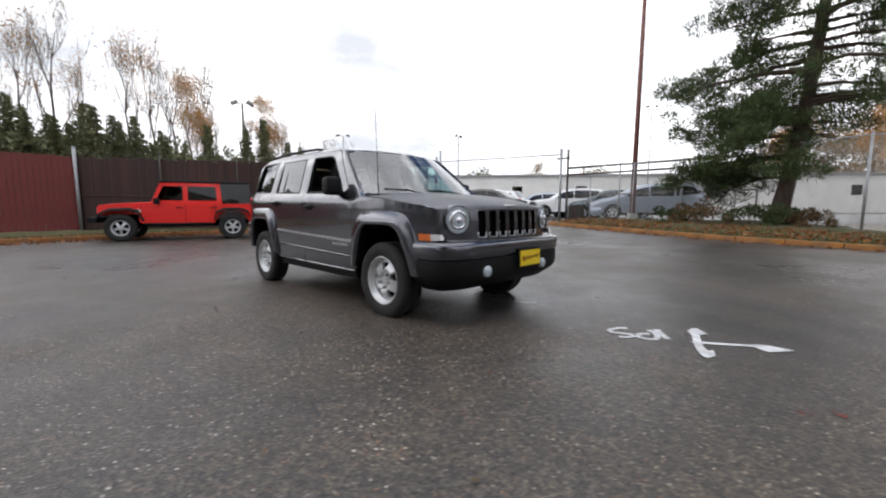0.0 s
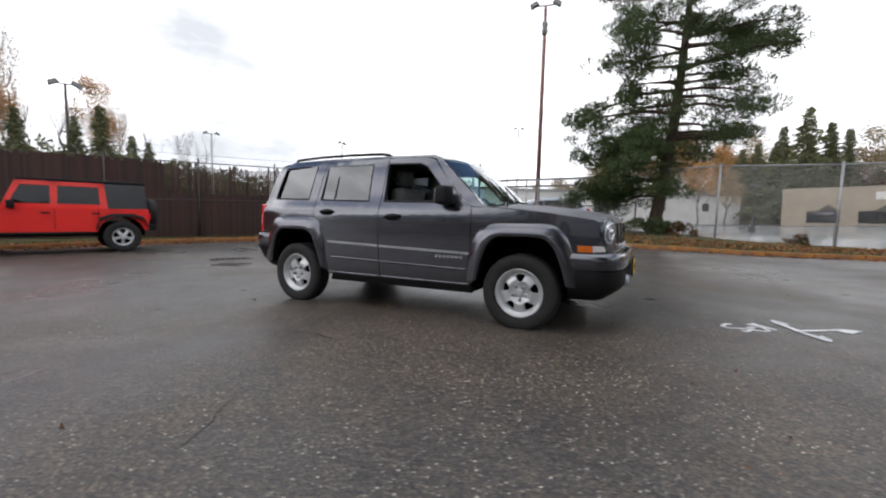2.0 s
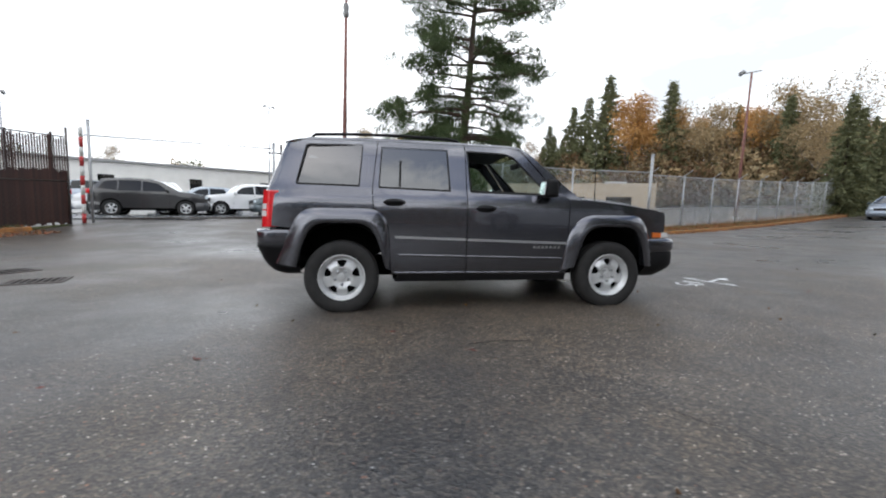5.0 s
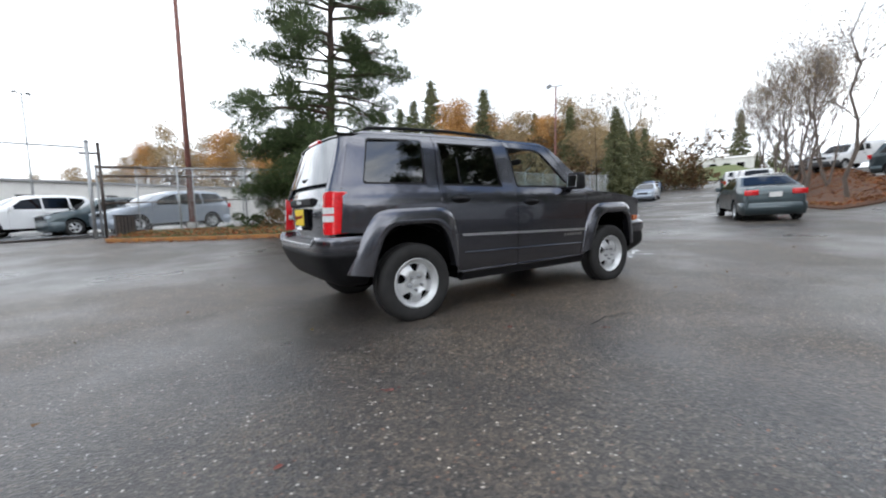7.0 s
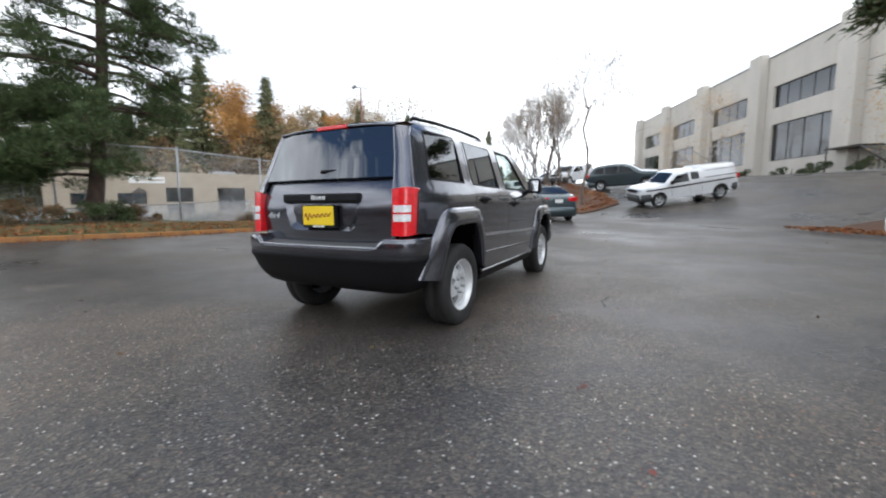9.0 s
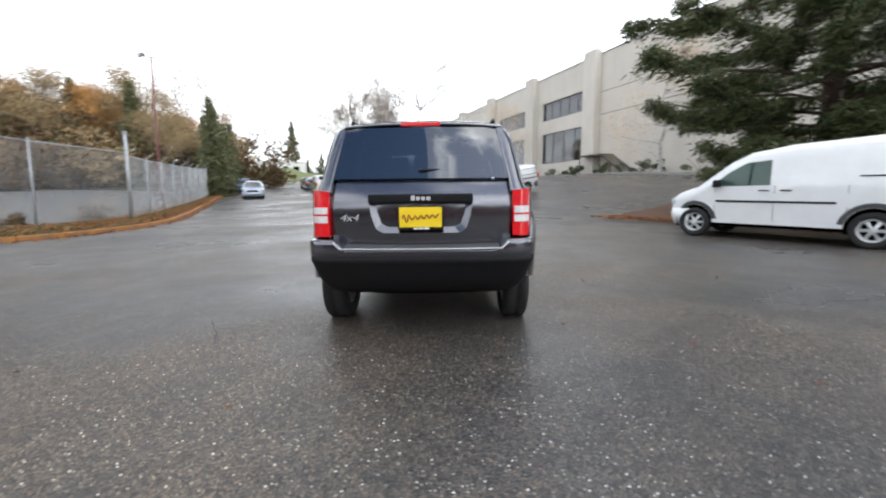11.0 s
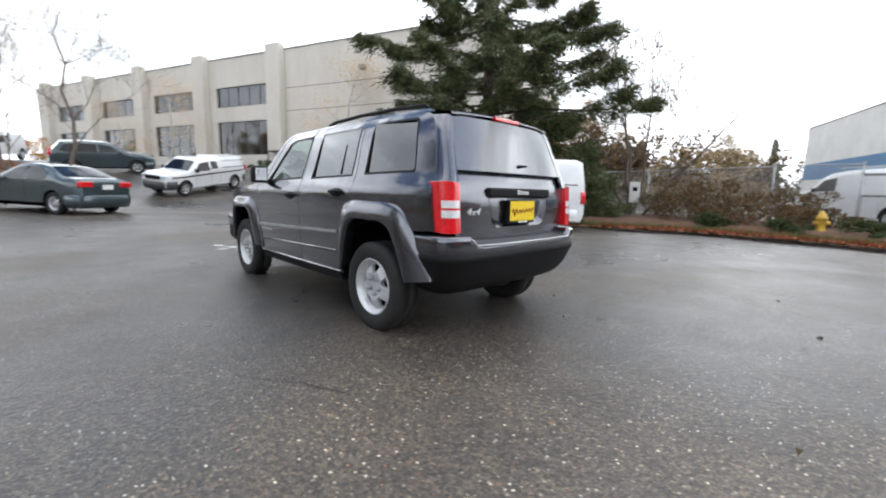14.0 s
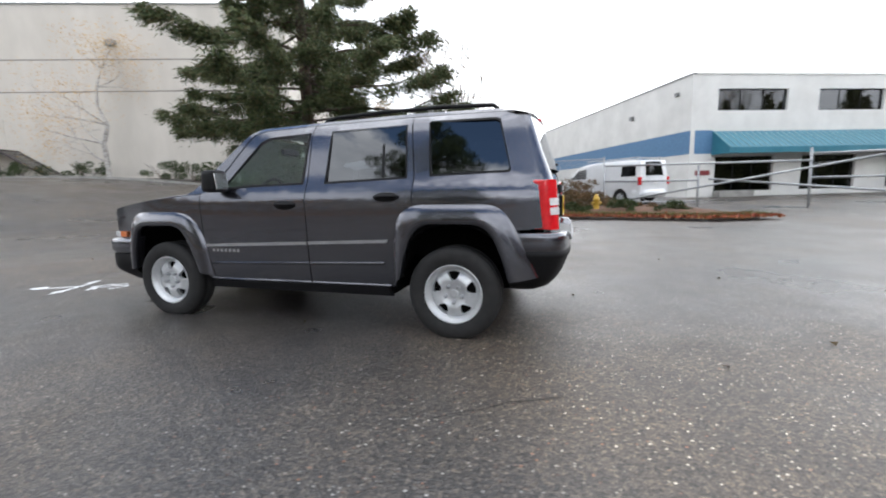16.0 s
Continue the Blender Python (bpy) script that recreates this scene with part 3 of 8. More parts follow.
def verge(name, poly, material, label, mound=0.12, res=0.5, skirt=0.25):
    """A planted patch that swells above the asphalt, with its edge let into the ground."""
    bm = bmesh.new()

    def edge(x, y):
        return min(math.hypot(x - a, y - b) for a, b in rim)

    rim = dense(poly, 0.25)

    def up(x, y):
        d = edge(x, y)
        n = 0.05 * noise.noise((x * 0.9, y * 0.9, 3.1)) + 0.03 * noise.noise((x * 2.7, y * 2.7, 1.7))
        k = smooth(0.0, 0.9, d)
        return (x, y, lie(x, y) + 0.05 + (mound + n) * k)

    sheet(bm, poly, up, res, (), lambda x, y: (x, y, lie(x, y) - skirt))
    bm.normal_update()
    for f in bm.faces:
        if f.smooth and f.normal.z < 0:
            f.normal_flip()
    ob = link_mesh(name, bm, material)
    return tagged(ob, label, "verge", kind="structure"), up


def kerb(pts, label, w=0.17, h=0.15, material=None):
    """Kerb stones along a line, each a piece with its own joints."""
    line = dense(pts, 1.05, False)
    holder = thing("kerb", label, "kerb", kind="structure")
    for a, b in zip(line, line[1:]):
        L = math.hypot(b[0] - a[0], b[1] - a[1]) - 0.012
        bm = box(0.006, L, -w / 2, w / 2, -0.2, h, 0.018)
        za, zb = lie(*a), lie(*b)
        ob = part("kerb_stone", bm, material or KERB, holder)
        ob.matrix_basis = Matrix.Translation((a[0], a[1], za)) @ Matrix.Rotation(math.atan2(b[1] - a[1], b[0] - a[0]), 4, "Z") @ Matrix.Rotation(-math.atan2(zb - za, L), 4, "Y")
    return holder


KERB_N = [(-4.9, 12.2), (-3.2, 11.5), (-1.0, 10.7), (2.0, 9.7), (5.0, 9.25), (8.0, 9.55), (11.0, 10.5), (15.0, 12.4), (20.0, 14.8), (27.0, 18.1), (34.0, 21.1)]
VERGE_N, up_n = verge("verge_north", KERB_N + [(35.5, 21.9), (34.5, 23.2), (27.0, 20.0), (20.0, 17.0), (15.0, 14.4), (11.4, 12.7), (8.5, 12.5), (6.5, 12.7), (4.8, 13.1), (2.8, 15.0), (0.0, 15.1), (-4.6, 14.6)],
                      TURF, "low grassy verge with dead leaves under the pine", 0.10)
kerb(KERB_N, "worn ochre painted kerb along the verge", 0.15, 0.105)
KERB_W = [(-11.6, -9.5), (-12.3, -5.0), (-13.3, -1.0), (-13.6, 2.5), (-12.9, 6.0), (-11.4, 9.6)]
VERGE_W, up_w = verge("verge_west", KERB_W + [(-11.2, 10.9), (-14.3, 5.8), (-17.3, -0.2), (-17.8, -1.8), (-16.8, -9.5)], TURF, "strip of rough grass below the fence", 0.10)
kerb(KERB_W, "worn kerb below the brown fence", 0.14, 0.11)
EDGE_S = [(10.6, -6.6), (9.2, -6.9), (7.4, -8.4), (5.0, -9.6), (2.1, -10.35), (-0.6, -11.4), (-3.0, -11.3), (-5.9, -10.5), (-7.3, -11.2)]
VERGE_S, up_s = verge("verge_south", EDGE_S + [(-6.6, -13.8), (-5.0, -15.6), (0.0, -16.9), (9.0, -20.0), (15.5, -17.0), (15.0, -11.0), (12.5, -7.6)], LITTER, "bed of leaf litter and brambles beside the lane", 0.18)
BANK = [(17.5, 1.2), (20.5, 3.6), (26.0, 6.0), (34.0, 9.4), (44.0, 13.7), (46.0, 11.5), (38.0, 7.0), (30.0, 3.5), (24.5, 0.9), (20.5, -0.4)]
VERGE_E, up_e = verge("bank_east", BANK, LITTER, "red-brown planted bank between street and upper car park", 0.14)


def lot_sheet():
    """Wet pale paving of the fenced car park, on the same squares as the ground."""
    poly = [(-14, 13), (-11, 12.6), (-5.2, 14.6), (2.8, 15.2), (4.8, 13.4), (7, 13.0), (11.4, 13.2), (20, 17.2), (34.5, 23.9), (44, 45), (44, 46), (-46, 46), (-46, 20)]
    index, verts, faces = {}, [], []

    def vid(x, y):
        if (x, y) not in index:
            index[(x, y)] = len(verts)
            verts.append((x, y, lie(x, y) + 0.035))
        return index[(x, y)]

    for x in range(-46, 46):
        for y in range(12, 46):
            if inside((x + 0.5, y + 0.5), poly):
                faces.append((vid(x, y), vid(x + 1, y), vid(x + 1, y + 1), vid(x, y + 1)))
    ob = pieces_mesh("car_park", verts, faces, WETLOT, None, True)
    return tagged(ob, "wet pale grey paving of the fenced car park", "paving", kind="structure")


lot_sheet()


# ---- the dark grey sport utility vehicle ----
HB = [(0.26, 0.79), (0.40, 0.838), (0.60, 0.855), (0.75, 0.862), (0.95, 0.866), (1.05, 0.866), (1.072, 0.856), (1.12, 0.826), (1.16, 0.807), (1.20, 0.792), (1.30, 0.763), (1.45, 0.719), (1.54, 0.686), (1.59, 0.645), (1.63, 0.585)]
WB = 1.3175
HBS = [(0.26 + 0.01 * k, sum(interp(HB, 0.26 + 0.01 * k + 0.0024 * d) for d in range(-5, 6)) / 11) for k in range(138)]


def hy(x, z):
    """Half width of the body."""
    w = interp(HBS, z)
    if x > 1.25:
        w -= 0.12 * ((x - 1.25) / 0.85) ** 2.3
    if x < -1.45:
        w -= 0.075 * ((-1.45 - x) / 0.5) ** 2.0
    return w


suv = thing("sport_utility_vehicle", "dark grey metallic boxy sport utility vehicle parked on damp asphalt", "car", Matrix.Translation((0.005, -0.02, 0.0)))


def glass_y(x, z):
    """Half width at the flat side glass."""
    return 0.792 - 0.275 * (z - 1.17) - 0.030 * smooth(-1.0, -1.9, x)


def glass_q(x, z):
    """Half width at the flat quarter glass, which turns in a little to the rear."""
    return 0.792 - 0.275 * (z - 1.17) - 0.034 * (-1.1 - x) / 0.6


def side_panel(name, poly, sd, mat, res=0.075, holes=(), lift=0.0, rim=0.03, parent=None, label="", fn=hy, sm=True):
    bm = bmesh.new()
    sheet(bm, poly, lambda x, z: (x, sd * (fn(x, z) + lift), z), res, holes, lambda x, z: (x, sd * (fn(x, z) + lift - rim), z), sm=sm)
    bm.normal_update()
    for f in bm.faces:
        if abs(f.normal.y) > 0.5 and f.normal.y * sd < 0:
            f.normal_flip()
    return part(name, bm, mat, parent if parent is not None else suv, label)


def mirror_y(bm):
    bmesh.ops.scale(bm, verts=bm.verts, vec=(1, -1, 1))
    bmesh.ops.reverse_faces(bm, faces=bm.faces)
    return bm


OPENING = [(0.388, 0.43), (0.345, 0.60), (0.288, 0.74), (0.235, 0.800), (0.17, 0.825), (-0.17, 0.825), (-0.235, 0.800), (-0.288, 0.74), (-0.345, 0.60), (-0.388, 0.43)]


def opening(cx, k=1.0):
    """Wheel opening round an axle, from front to rear."""
    return [(cx + a * k, 0.36 + (b - 0.36) * k) for a, b in OPENING]


F_DOOR = [(0.845, 0.37), (0.862, 1.085), (0.80, 1.135), (0.72, 1.17), (0.40, 1.555), (0.30, 1.585), (-0.155, 1.598), (-0.155, 0.37)]
F_WIN = [(-0.122, 1.148), (-0.142, 1.535), (0.24, 1.522), (0.325, 1.487), (0.632, 1.160), (0.645, 1.132)]
R_DOOR = [(-0.163, 0.37), (-0.163, 1.598), (-0.985, 1.606), (-1.035, 1.17), (-1.03, 0.985), (-0.955, 0.93), (-0.905, 0.85), (-0.885, 0.70), (-0.865, 0.37)]
R_WIN = [(-0.982, 1.166), (-0.955, 1.543), (-0.335, 1.537), (-0.315, 1.146)]
QUARTER = [(-1.043, 1.17), (-0.993, 1.606), (-1.66, 1.600), (-1.735, 1.57), (-1.795, 1.50), (-1.895, 1.13), (-1.93, 0.805), (-1.71, 0.79), (-1.68, 0.60)] + opening(-WB, 1.06)[:0:-1][1:-1] + [(-0.912, 0.85), (-0.962, 0.935), (-1.037, 0.99)]
Q_WIN = [(-1.158, 1.175), (-1.128, 1.545), (-1.142, 1.560), (-1.61, 1.553), (-1.636, 1.538), (-1.716, 1.205), (-1.706, 1.186)]
FENDER = [(0.853, 0.37), (0.870, 1.085), (1.03, 1.080), (1.45, 1.043), (1.80, 0.998), (1.92, 0.975), (1.95, 0.948), (1.953, 0.80), (1.935, 0.725), (1.78, 0.69)] + opening(WB, 1.06)[1:]
A_PILLAR = [(0.868, 1.09), (1.02, 1.085), (0.955, 1.115), (0.44, 1.575), (0.36, 1.612), (-0.16, 1.628), (-0.16, 1.604), (0.31, 1.592), (0.41, 1.562), (0.73, 1.176)]
CANT = [(-0.165, 1.604), (-0.165, 1.63), (-1.0, 1.640), (-1.62, 1.630), (-1.72, 1.60), (-1.665, 1.606), (-0.99, 1.612)]
ROCKER = [(0.86, 0.29), (0.86, 0.362), (-0.80, 0.362), (-0.84, 0.29)]
FLARE_R = [(-1.905, 0.47), (-1.821, 0.68), (-1.755, 0.81), (-1.705, 0.896), (-1.655, 0.953), (-1.58, 0.975), (-1.07, 0.978), (-0.985, 0.958), (-0.93, 0.91), (-0.90, 0.84), (-0.884, 0.70), (-0.868, 0.40)]
FLARE_F = [(0.80, 0.40), (0.842, 0.68), (0.888, 0.80), (0.94, 0.875), (1.02, 0.926), (1.10, 0.945), (1.57, 0.945), (1.655, 0.912), (1.715, 0.83), (1.775, 0.68), (1.825, 0.53), (1.845, 0.42)]




def along(line, n):
    """n + 1 even steps along an open line."""
    ls = [0.0]
    for a, b in zip(line, line[1:]):
        ls.append(ls[-1] + math.hypot(b[0] - a[0], b[1] - a[1]))
    out = []
    for k in range(n + 1):
        d = ls[-1] * k / n
        i = max(q for q in range(len(ls) - 1) if ls[q] <= d + 1e-9)
        t = (d - ls[i]) / (ls[i + 1] - ls[i])
        out.append((line[i][0] + (line[i + 1][0] - line[i][0]) * t, line[i][1] + (line[i + 1][1] - line[i][1]) * t))
    return out


def relax(pts, rounds=2):
    for _ in range(rounds):
        pts = [pts[0]] + [((a[0] + 2 * b[0] + c[0]) / 4, (a[1] + 2 * b[1] + c[1]) / 4) for a, b, c in zip(pts, pts[1:], pts[2:])] + [pts[-1]]
    return pts


def flare(name, outer, inner, sd, parent):
    """A moulded arch lip: a narrow ledge along its outer edge, a flat band, and a lip turned into the wheel opening."""
    n = 48
    a, b = relax(along(outer, n)), relax(along(inner, n))
    prof = [(0.0, -0.004), (0.03, 0.006), (0.10, 0.015), (0.25, 0.027), (0.45, 0.038), (0.66, 0.047), (0.84, 0.050), (0.94, 0.045), (0.99, 0.032), (1.0, 0.015), (1.0, -0.05)]
    bm = bmesh.new()
    rows = []
    for p, q in zip(a, b):
        row = []
        for t, o in prof:
            x, z = p[0] + (q[0] - p[0]) * t, p[1] + (q[1] - p[1]) * t
            row.append(bm.verts.new((x, sd * (hy(x, z) + o), z)))
        rows.append(row)
    for r0, r1 in zip(rows, rows[1:]):
        for k in range(len(prof) - 1):
            vs = (r0[k], r0[k + 1], r1[k + 1], r1[k])
            bm.faces.new(vs if sd > 0 else vs[::-1]).smooth = True
    bm.normal_update()
    if sum(f.normal.y * sd for f in bm.faces) < 0:
        bmesh.ops.reverse_faces(bm, faces=bm.faces)
    return part(name, bm, GRANITE, parent)


def ridge(x0, x1, z0, z1, sd, door):
    """A pressed crease along the lower door, with a ledge that faces up."""
    bm = bmesh.new()
    rows = []
    for k in range(9):
        x, z = x0 + (x1 - x0) * k / 8, z0 + (z1 - z0) * k / 8
        rows.append([bm.verts.new((x, sd * (hy(x, z + dz) + o), z + dz)) for dz, o in ((0.010, -0.002), (0.006, 0.001), (0.001, 0.008), (-0.003, 0.009), (-0.020, -0.002))])
    for a, b in zip(rows, rows[1:]):
        for k in range(4):
            bm.faces.new((a[k], a[k + 1], b[k + 1], b[k]) if sd > 0 else (b[k], b[k + 1], a[k + 1], a[k])).smooth = False
    part("door_crease", bm, GRANITE, door)


for sd in (-1, 1):
    fd = side_panel("front_door", F_DOOR, sd, GRANITE, 0.075, [F_WIN])
    rd = side_panel("rear_door", R_DOOR, sd, GRANITE, 0.075, [R_WIN])
    qp = side_panel("quarter_panel", QUARTER, sd, GRANITE, 0.06, [Q_WIN])
    side_panel("front_fender", FENDER, sd, GRANITE, 0.07)
    side_panel("windscreen_pillar", A_PILLAR, sd, GRANITE, 0.05, rim=0.05)
    side_panel("roof_side", CANT, sd, GRANITE, 0.05)
    side_panel("sill", ROCKER, sd, BLACKPLASTIC, 0.1)
    flare("rear_wheel_flare", FLARE_R, [(x, z + 0.012) for x, z in opening(-WB)[::-1]], sd, qp)
    flare("front_wheel_flare", FLARE_F, opening(WB)[::-1], sd, suv)
    # glass
    side_panel("rear_door_glass", R_WIN, sd, TINTGLASS, 0.12, lift=-0.002, rim=0.004, parent=rd, fn=glass_y, sm=False)
    side_panel("quarter_glass", Q_WIN, sd, TINTGLASS, 0.12, lift=-0.002, rim=0.004, parent=qp, fn=glass_q, sm=False)
    side_panel("glass_divider", [(-0.80, 1.18), (-0.785, 1.56), (-0.765, 1.56), (-0.78, 1.18)], sd, BLACKPLASTIC, 0.1, lift=-0.006, rim=0.01, parent=rd)
    if sd == -1:
        side_panel("window_seal", [(-0.112, 1.15), (0.655, 1.133), (0.66, 1.12), (-0.112, 1.135)], sd, BLACKPLASTIC, 0.1, lift=0.003, rim=0.02, parent=fd)
    else:
        side_panel("front_door_glass", F_WIN, sd, SIDEGLASS, 0.12, lift=-0.002, rim=0.004, parent=fd, fn=glass_y, sm=False)
    for nm, hole, dr in (("window_frame", F_WIN, fd), ("window_frame", R_WIN, rd), ("window_frame", Q_WIN, qp)):
        cx, cz = (min(p[0] for p in hole) + max(p[0] for p in hole)) / 2, (min(p[1] for p in hole) + max(p[1] for p in hole)) / 2
        grow = [(cx + (p[0] - cx) * 1.012, cz + (p[1] - cz) * 1.03) for p in hole]
        shr = [(cx + (p[0] - cx) * 0.975, cz + (p[1] - cz) * 0.95) for p in hole]
        side_panel(nm, grow, sd, BLACKPLASTIC, 0.09, [shr], lift=0.0025, rim=0.03, parent=dr)
    # bright and dark mouldings along the doors
    side_panel("door_moulding", [(-0.15, 0.680), (0.845, 0.650), (0.845, 0.672), (-0.15, 0.702)], sd, BRIGHT, 0.3, lift=0.010, rim=0.014, parent=fd, sm=False)
    side_panel("door_moulding", [(-0.83, 0.703), (-0.168, 0.682), (-0.168, 0.704), (-0.84, 0.725)], sd, BRIGHT, 0.3, lift=0.010, rim=0.014, parent=rd, sm=False)
    ridge(-0.15, 0.80, 0.535, 0.512, sd, fd)
    ridge(-0.15, 0.84, 0.376, 0.372, sd, fd)
    ridge(-0.80, -0.168, 0.552, 0.536, sd, rd)
    ridge(-0.84, -0.168, 0.378, 0.376, sd, rd)
    for k in range(7):
        x = 0.50 + 0.042 * k
        side_panel("name_badge", [(x, 0.610), (x + 0.026, 0.609), (x + 0.026, 0.633), (x, 0.634)], sd, CHROME, 0.1, lift=0.006, rim=0.006, parent=fd)
    # handles
    for hx, hz, dr in ((0.02, 0.985, fd), (-0.84, 1.030, rd)):
        bm = bmesh.new()
        y = hy(hx, hz)
        add_ball(bm, (hx, sd * (y - 0.004), hz), 0.105, 0.014, 0.036)
        add_tube(bm, [(hx - 0.09, sd * (y - 0.002), hz + 0.004), (hx - 0.06, sd * (y + 0.03), hz + 0.008), (hx + 0.06, sd * (y + 0.03), hz + 0.008), (hx + 0.09, sd * (y - 0.002), hz + 0.004)], 0.013, 8)
        part("door_handle", bm, BLACKPLASTIC, dr, "black pull handle")
    # mirror
    bm = bmesh.new()
    add_box(bm, 0.56, 0.69, 0.845, 1.005, 1.10, 1.275, 0.035, 0.94)
    add_box(bm, 0.58, 0.66, 0.80, 0.87, 1.10, 1.145, 0.012)
    if sd < 0:
        mirror_y(bm)
    mir = part("door_mirror", bm, BLACKPLASTIC, fd, "black door mirror", True)
    bm = box(0.548, 0.558, 0.868, 0.985, 1.122, 1.250, 0.003)
    bmesh.ops.rotate(bm, verts=bm.verts, cent=(0.553, 0.93, 1.19), matrix=Matrix.Rotation(radians(7), 3, "Y"))
    if sd < 0:
        mirror_y(bm)
    part("mirror_glass", bm, CHROME, suv)
    # roof rail
    bm = tube([(-1.60, sd * 0.555, 1.630), (-1.57, sd * 0.556, 1.660), (-1.2, sd * 0.565, 1.674), (-0.75, sd * 0.57, 1.674), (-0.32, sd * 0.565, 1.663), (-0.22, sd * 0.56, 1.645), (-0.19, sd * 0.56, 1.62)], 0.015, 8)
    part("roof_rail", bm, BLACKPLASTIC, suv)
    # lamps at the rear corner
    bm = bmesh.new()
    sheet(bm, [(0.0, 0.795), (0.0, 1.112), (0.10, 1.124), (0.19, 1.112), (0.205, 0.805), (0.10, 0.792)],
          lambda u, z: (-2.035 + 0.02 * (z - 0.77) / 0.3 + 0.9 * max(0, u - 0.07) ** 1.0 * 1.05, sd * (0.652 + min(u, 0.13) * 1.02 - 2.0 * max(0, u - 0.13) * 0), z), 0.03, (),
          lambda u, z: (-1.93 + 0.9 * max(0, u - 0.07), sd * (0.652 + min(u, 0.13) * 0.95), z))
    face_out(bm, (-1.7, 0, 0.9))
    tl = part("tail_lamp", bm, REDLENS, suv, "red tail lamp with two clear bands")
    for z0 in (0.892, 0.954):
        bm = bmesh.new()
        sheet(bm, [(0.012, z0), (0.012, z0 + 0.048), (0.12, z0 + 0.048), (0.12, z0)],
              lambda u, z: (-2.040 + 0.02 * (z - 0.77) / 0.3 + 0.945 * max(0, u - 0.07), sd * (0.652 + u * 1.02), z), 0.03, (),
              lambda u, z: (-2.01 + 0.945 * max(0, u - 0.07), sd * (0.652 + u * 1.02), z))
        face_out(bm, (-1.7, 0, 0.9))
        part("reverse_lens", bm, WHITELENS, tl)
    # front side marker
    side_panel("side_marker", [(1.795, 0.718), (1.79, 0.772), (1.900, 0.768), (1.905, 0.718)], sd, AMBERLENS, 0.04, lift=0.014, rim=0.03)
    side_panel("turn_lamp", [(1.908, 0.718), (1.903, 0.768), (1.985, 0.768), (2.003, 0.725)], sd, WHITELENS, 0.03, lift=0.012, rim=0.03)
    # headlamp
    bm = bmesh.new()
    hx, hyy, hz = 2.002, sd * 0.605, 0.878
    add_lathe(bm, [(0.108, -0.03), (0.106, 0.0), (0.098, 0.012), (0.09, 0.006), (0.07, 0.016), (0.04, 0.022), (0.001, 0.024)], 28, "X", 1.0, (hx, hyy, hz))
    bmesh.ops.rotate(bm, verts=bm.verts, cent=(hx, hyy, hz), matrix=Matrix.Rotation(radians(18 * sd), 3, "Z"))
    hl = part("headlamp", bm, HEADLENS, suv, "round clear headlamp")
    bm = bmesh.new()
    add_lathe(bm, [(0.080, 0.010), (0.076, 0.020), (0.060, 0.025), (0.054, 0.018)], 28, "X", 1.0, (hx, hyy, hz))
    bmesh.ops.rotate(bm, verts=bm.verts, cent=(hx, hyy, hz), matrix=Matrix.Rotation(radians(18 * sd), 3, "Z"))
    part("reflector_ring", bm, CHROME, hl)
    bm = bmesh.new()
    add_lathe(bm, [(0.026, 0.018), (0.024, 0.032), (0.014, 0.037), (0.001, 0.038)], 16, "X", 1.0, (hx, hyy, hz))
    bmesh.ops.rotate(bm, verts=bm.verts, cent=(hx, hyy, hz), matrix=Matrix.Rotation(radians(18 * sd), 3, "Z"))
    part("bulb_shield", bm, CHROME, hl)
    bm = bmesh.new()
    add_lathe(bm, [(0.118, -0.04), (0.118, 0.006), (0.107, 0.012), (0.105, -0.01)], 28, "X", 1.0, (hx, hyy, hz))
    bmesh.ops.rotate(bm, verts=bm.verts, cent=(hx, hyy, hz), matrix=Matrix.Rotation(radians(18 * sd), 3, "Z"))
    part("headlamp_ring", bm, GRANITE, suv)
    bm = bmesh.new()
    add_lathe(bm, [(0.046, -0.03), (0.046, 0.004), (0.036, 0.01), (0.001, 0.016)], 20, "X", 1.0, (2.150, sd * 0.40, 0.462))
    part("fog_lamp", bm, HEADLENS, suv, "small round fog lamp")
    # wheels and wheel wells
    for wx in (WB, -WB):
        wheel(suv, wx, sd * 0.757, 0.338, 0.338, 0.214, 0.208, sd)
        # well in near-black: the shade inside the arch is in its colour
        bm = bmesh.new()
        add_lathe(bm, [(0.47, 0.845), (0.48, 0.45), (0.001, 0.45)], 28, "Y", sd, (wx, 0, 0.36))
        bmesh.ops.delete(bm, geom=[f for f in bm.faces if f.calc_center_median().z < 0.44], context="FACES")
        part("wheel_well", bm, SHADE_TRIM_BLACK, suv)
    # added near-black sheets behind the panels, painting the shade in the gaps
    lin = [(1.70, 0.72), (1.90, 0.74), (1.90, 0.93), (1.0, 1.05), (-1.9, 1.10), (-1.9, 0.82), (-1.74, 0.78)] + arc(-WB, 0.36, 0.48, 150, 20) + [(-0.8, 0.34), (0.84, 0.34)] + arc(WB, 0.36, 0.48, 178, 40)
    side_panel("door_lining", lin, sd, SHADE_TRIM_BLACK, 0.2, lift=-0.022, rim=0.02)
    side_panel("pillar_lining", [(-0.95, 1.10), (-1.0, 1.60), (-1.10, 1.60), (-1.16, 1.10)], sd, SHADE_TRIM_BLACK, 0.2, lift=-0.02, rim=0.02)
    side_panel("pillar_lining", [(-0.115, 1.10), (-0.13, 1.60), (-0.30, 1.60), (-0.30, 1.10)], sd, SHADE_TRIM_BLACK, 0.2, lift=-0.02, rim=0.02)
    # floor of the cabin side, seats
    bm = bmesh.new()
    add_box(bm, -0.02, 0.46, sd * 0.36 - 0.25, sd * 0.36 + 0.25, 0.62, 0.80, 0.05)
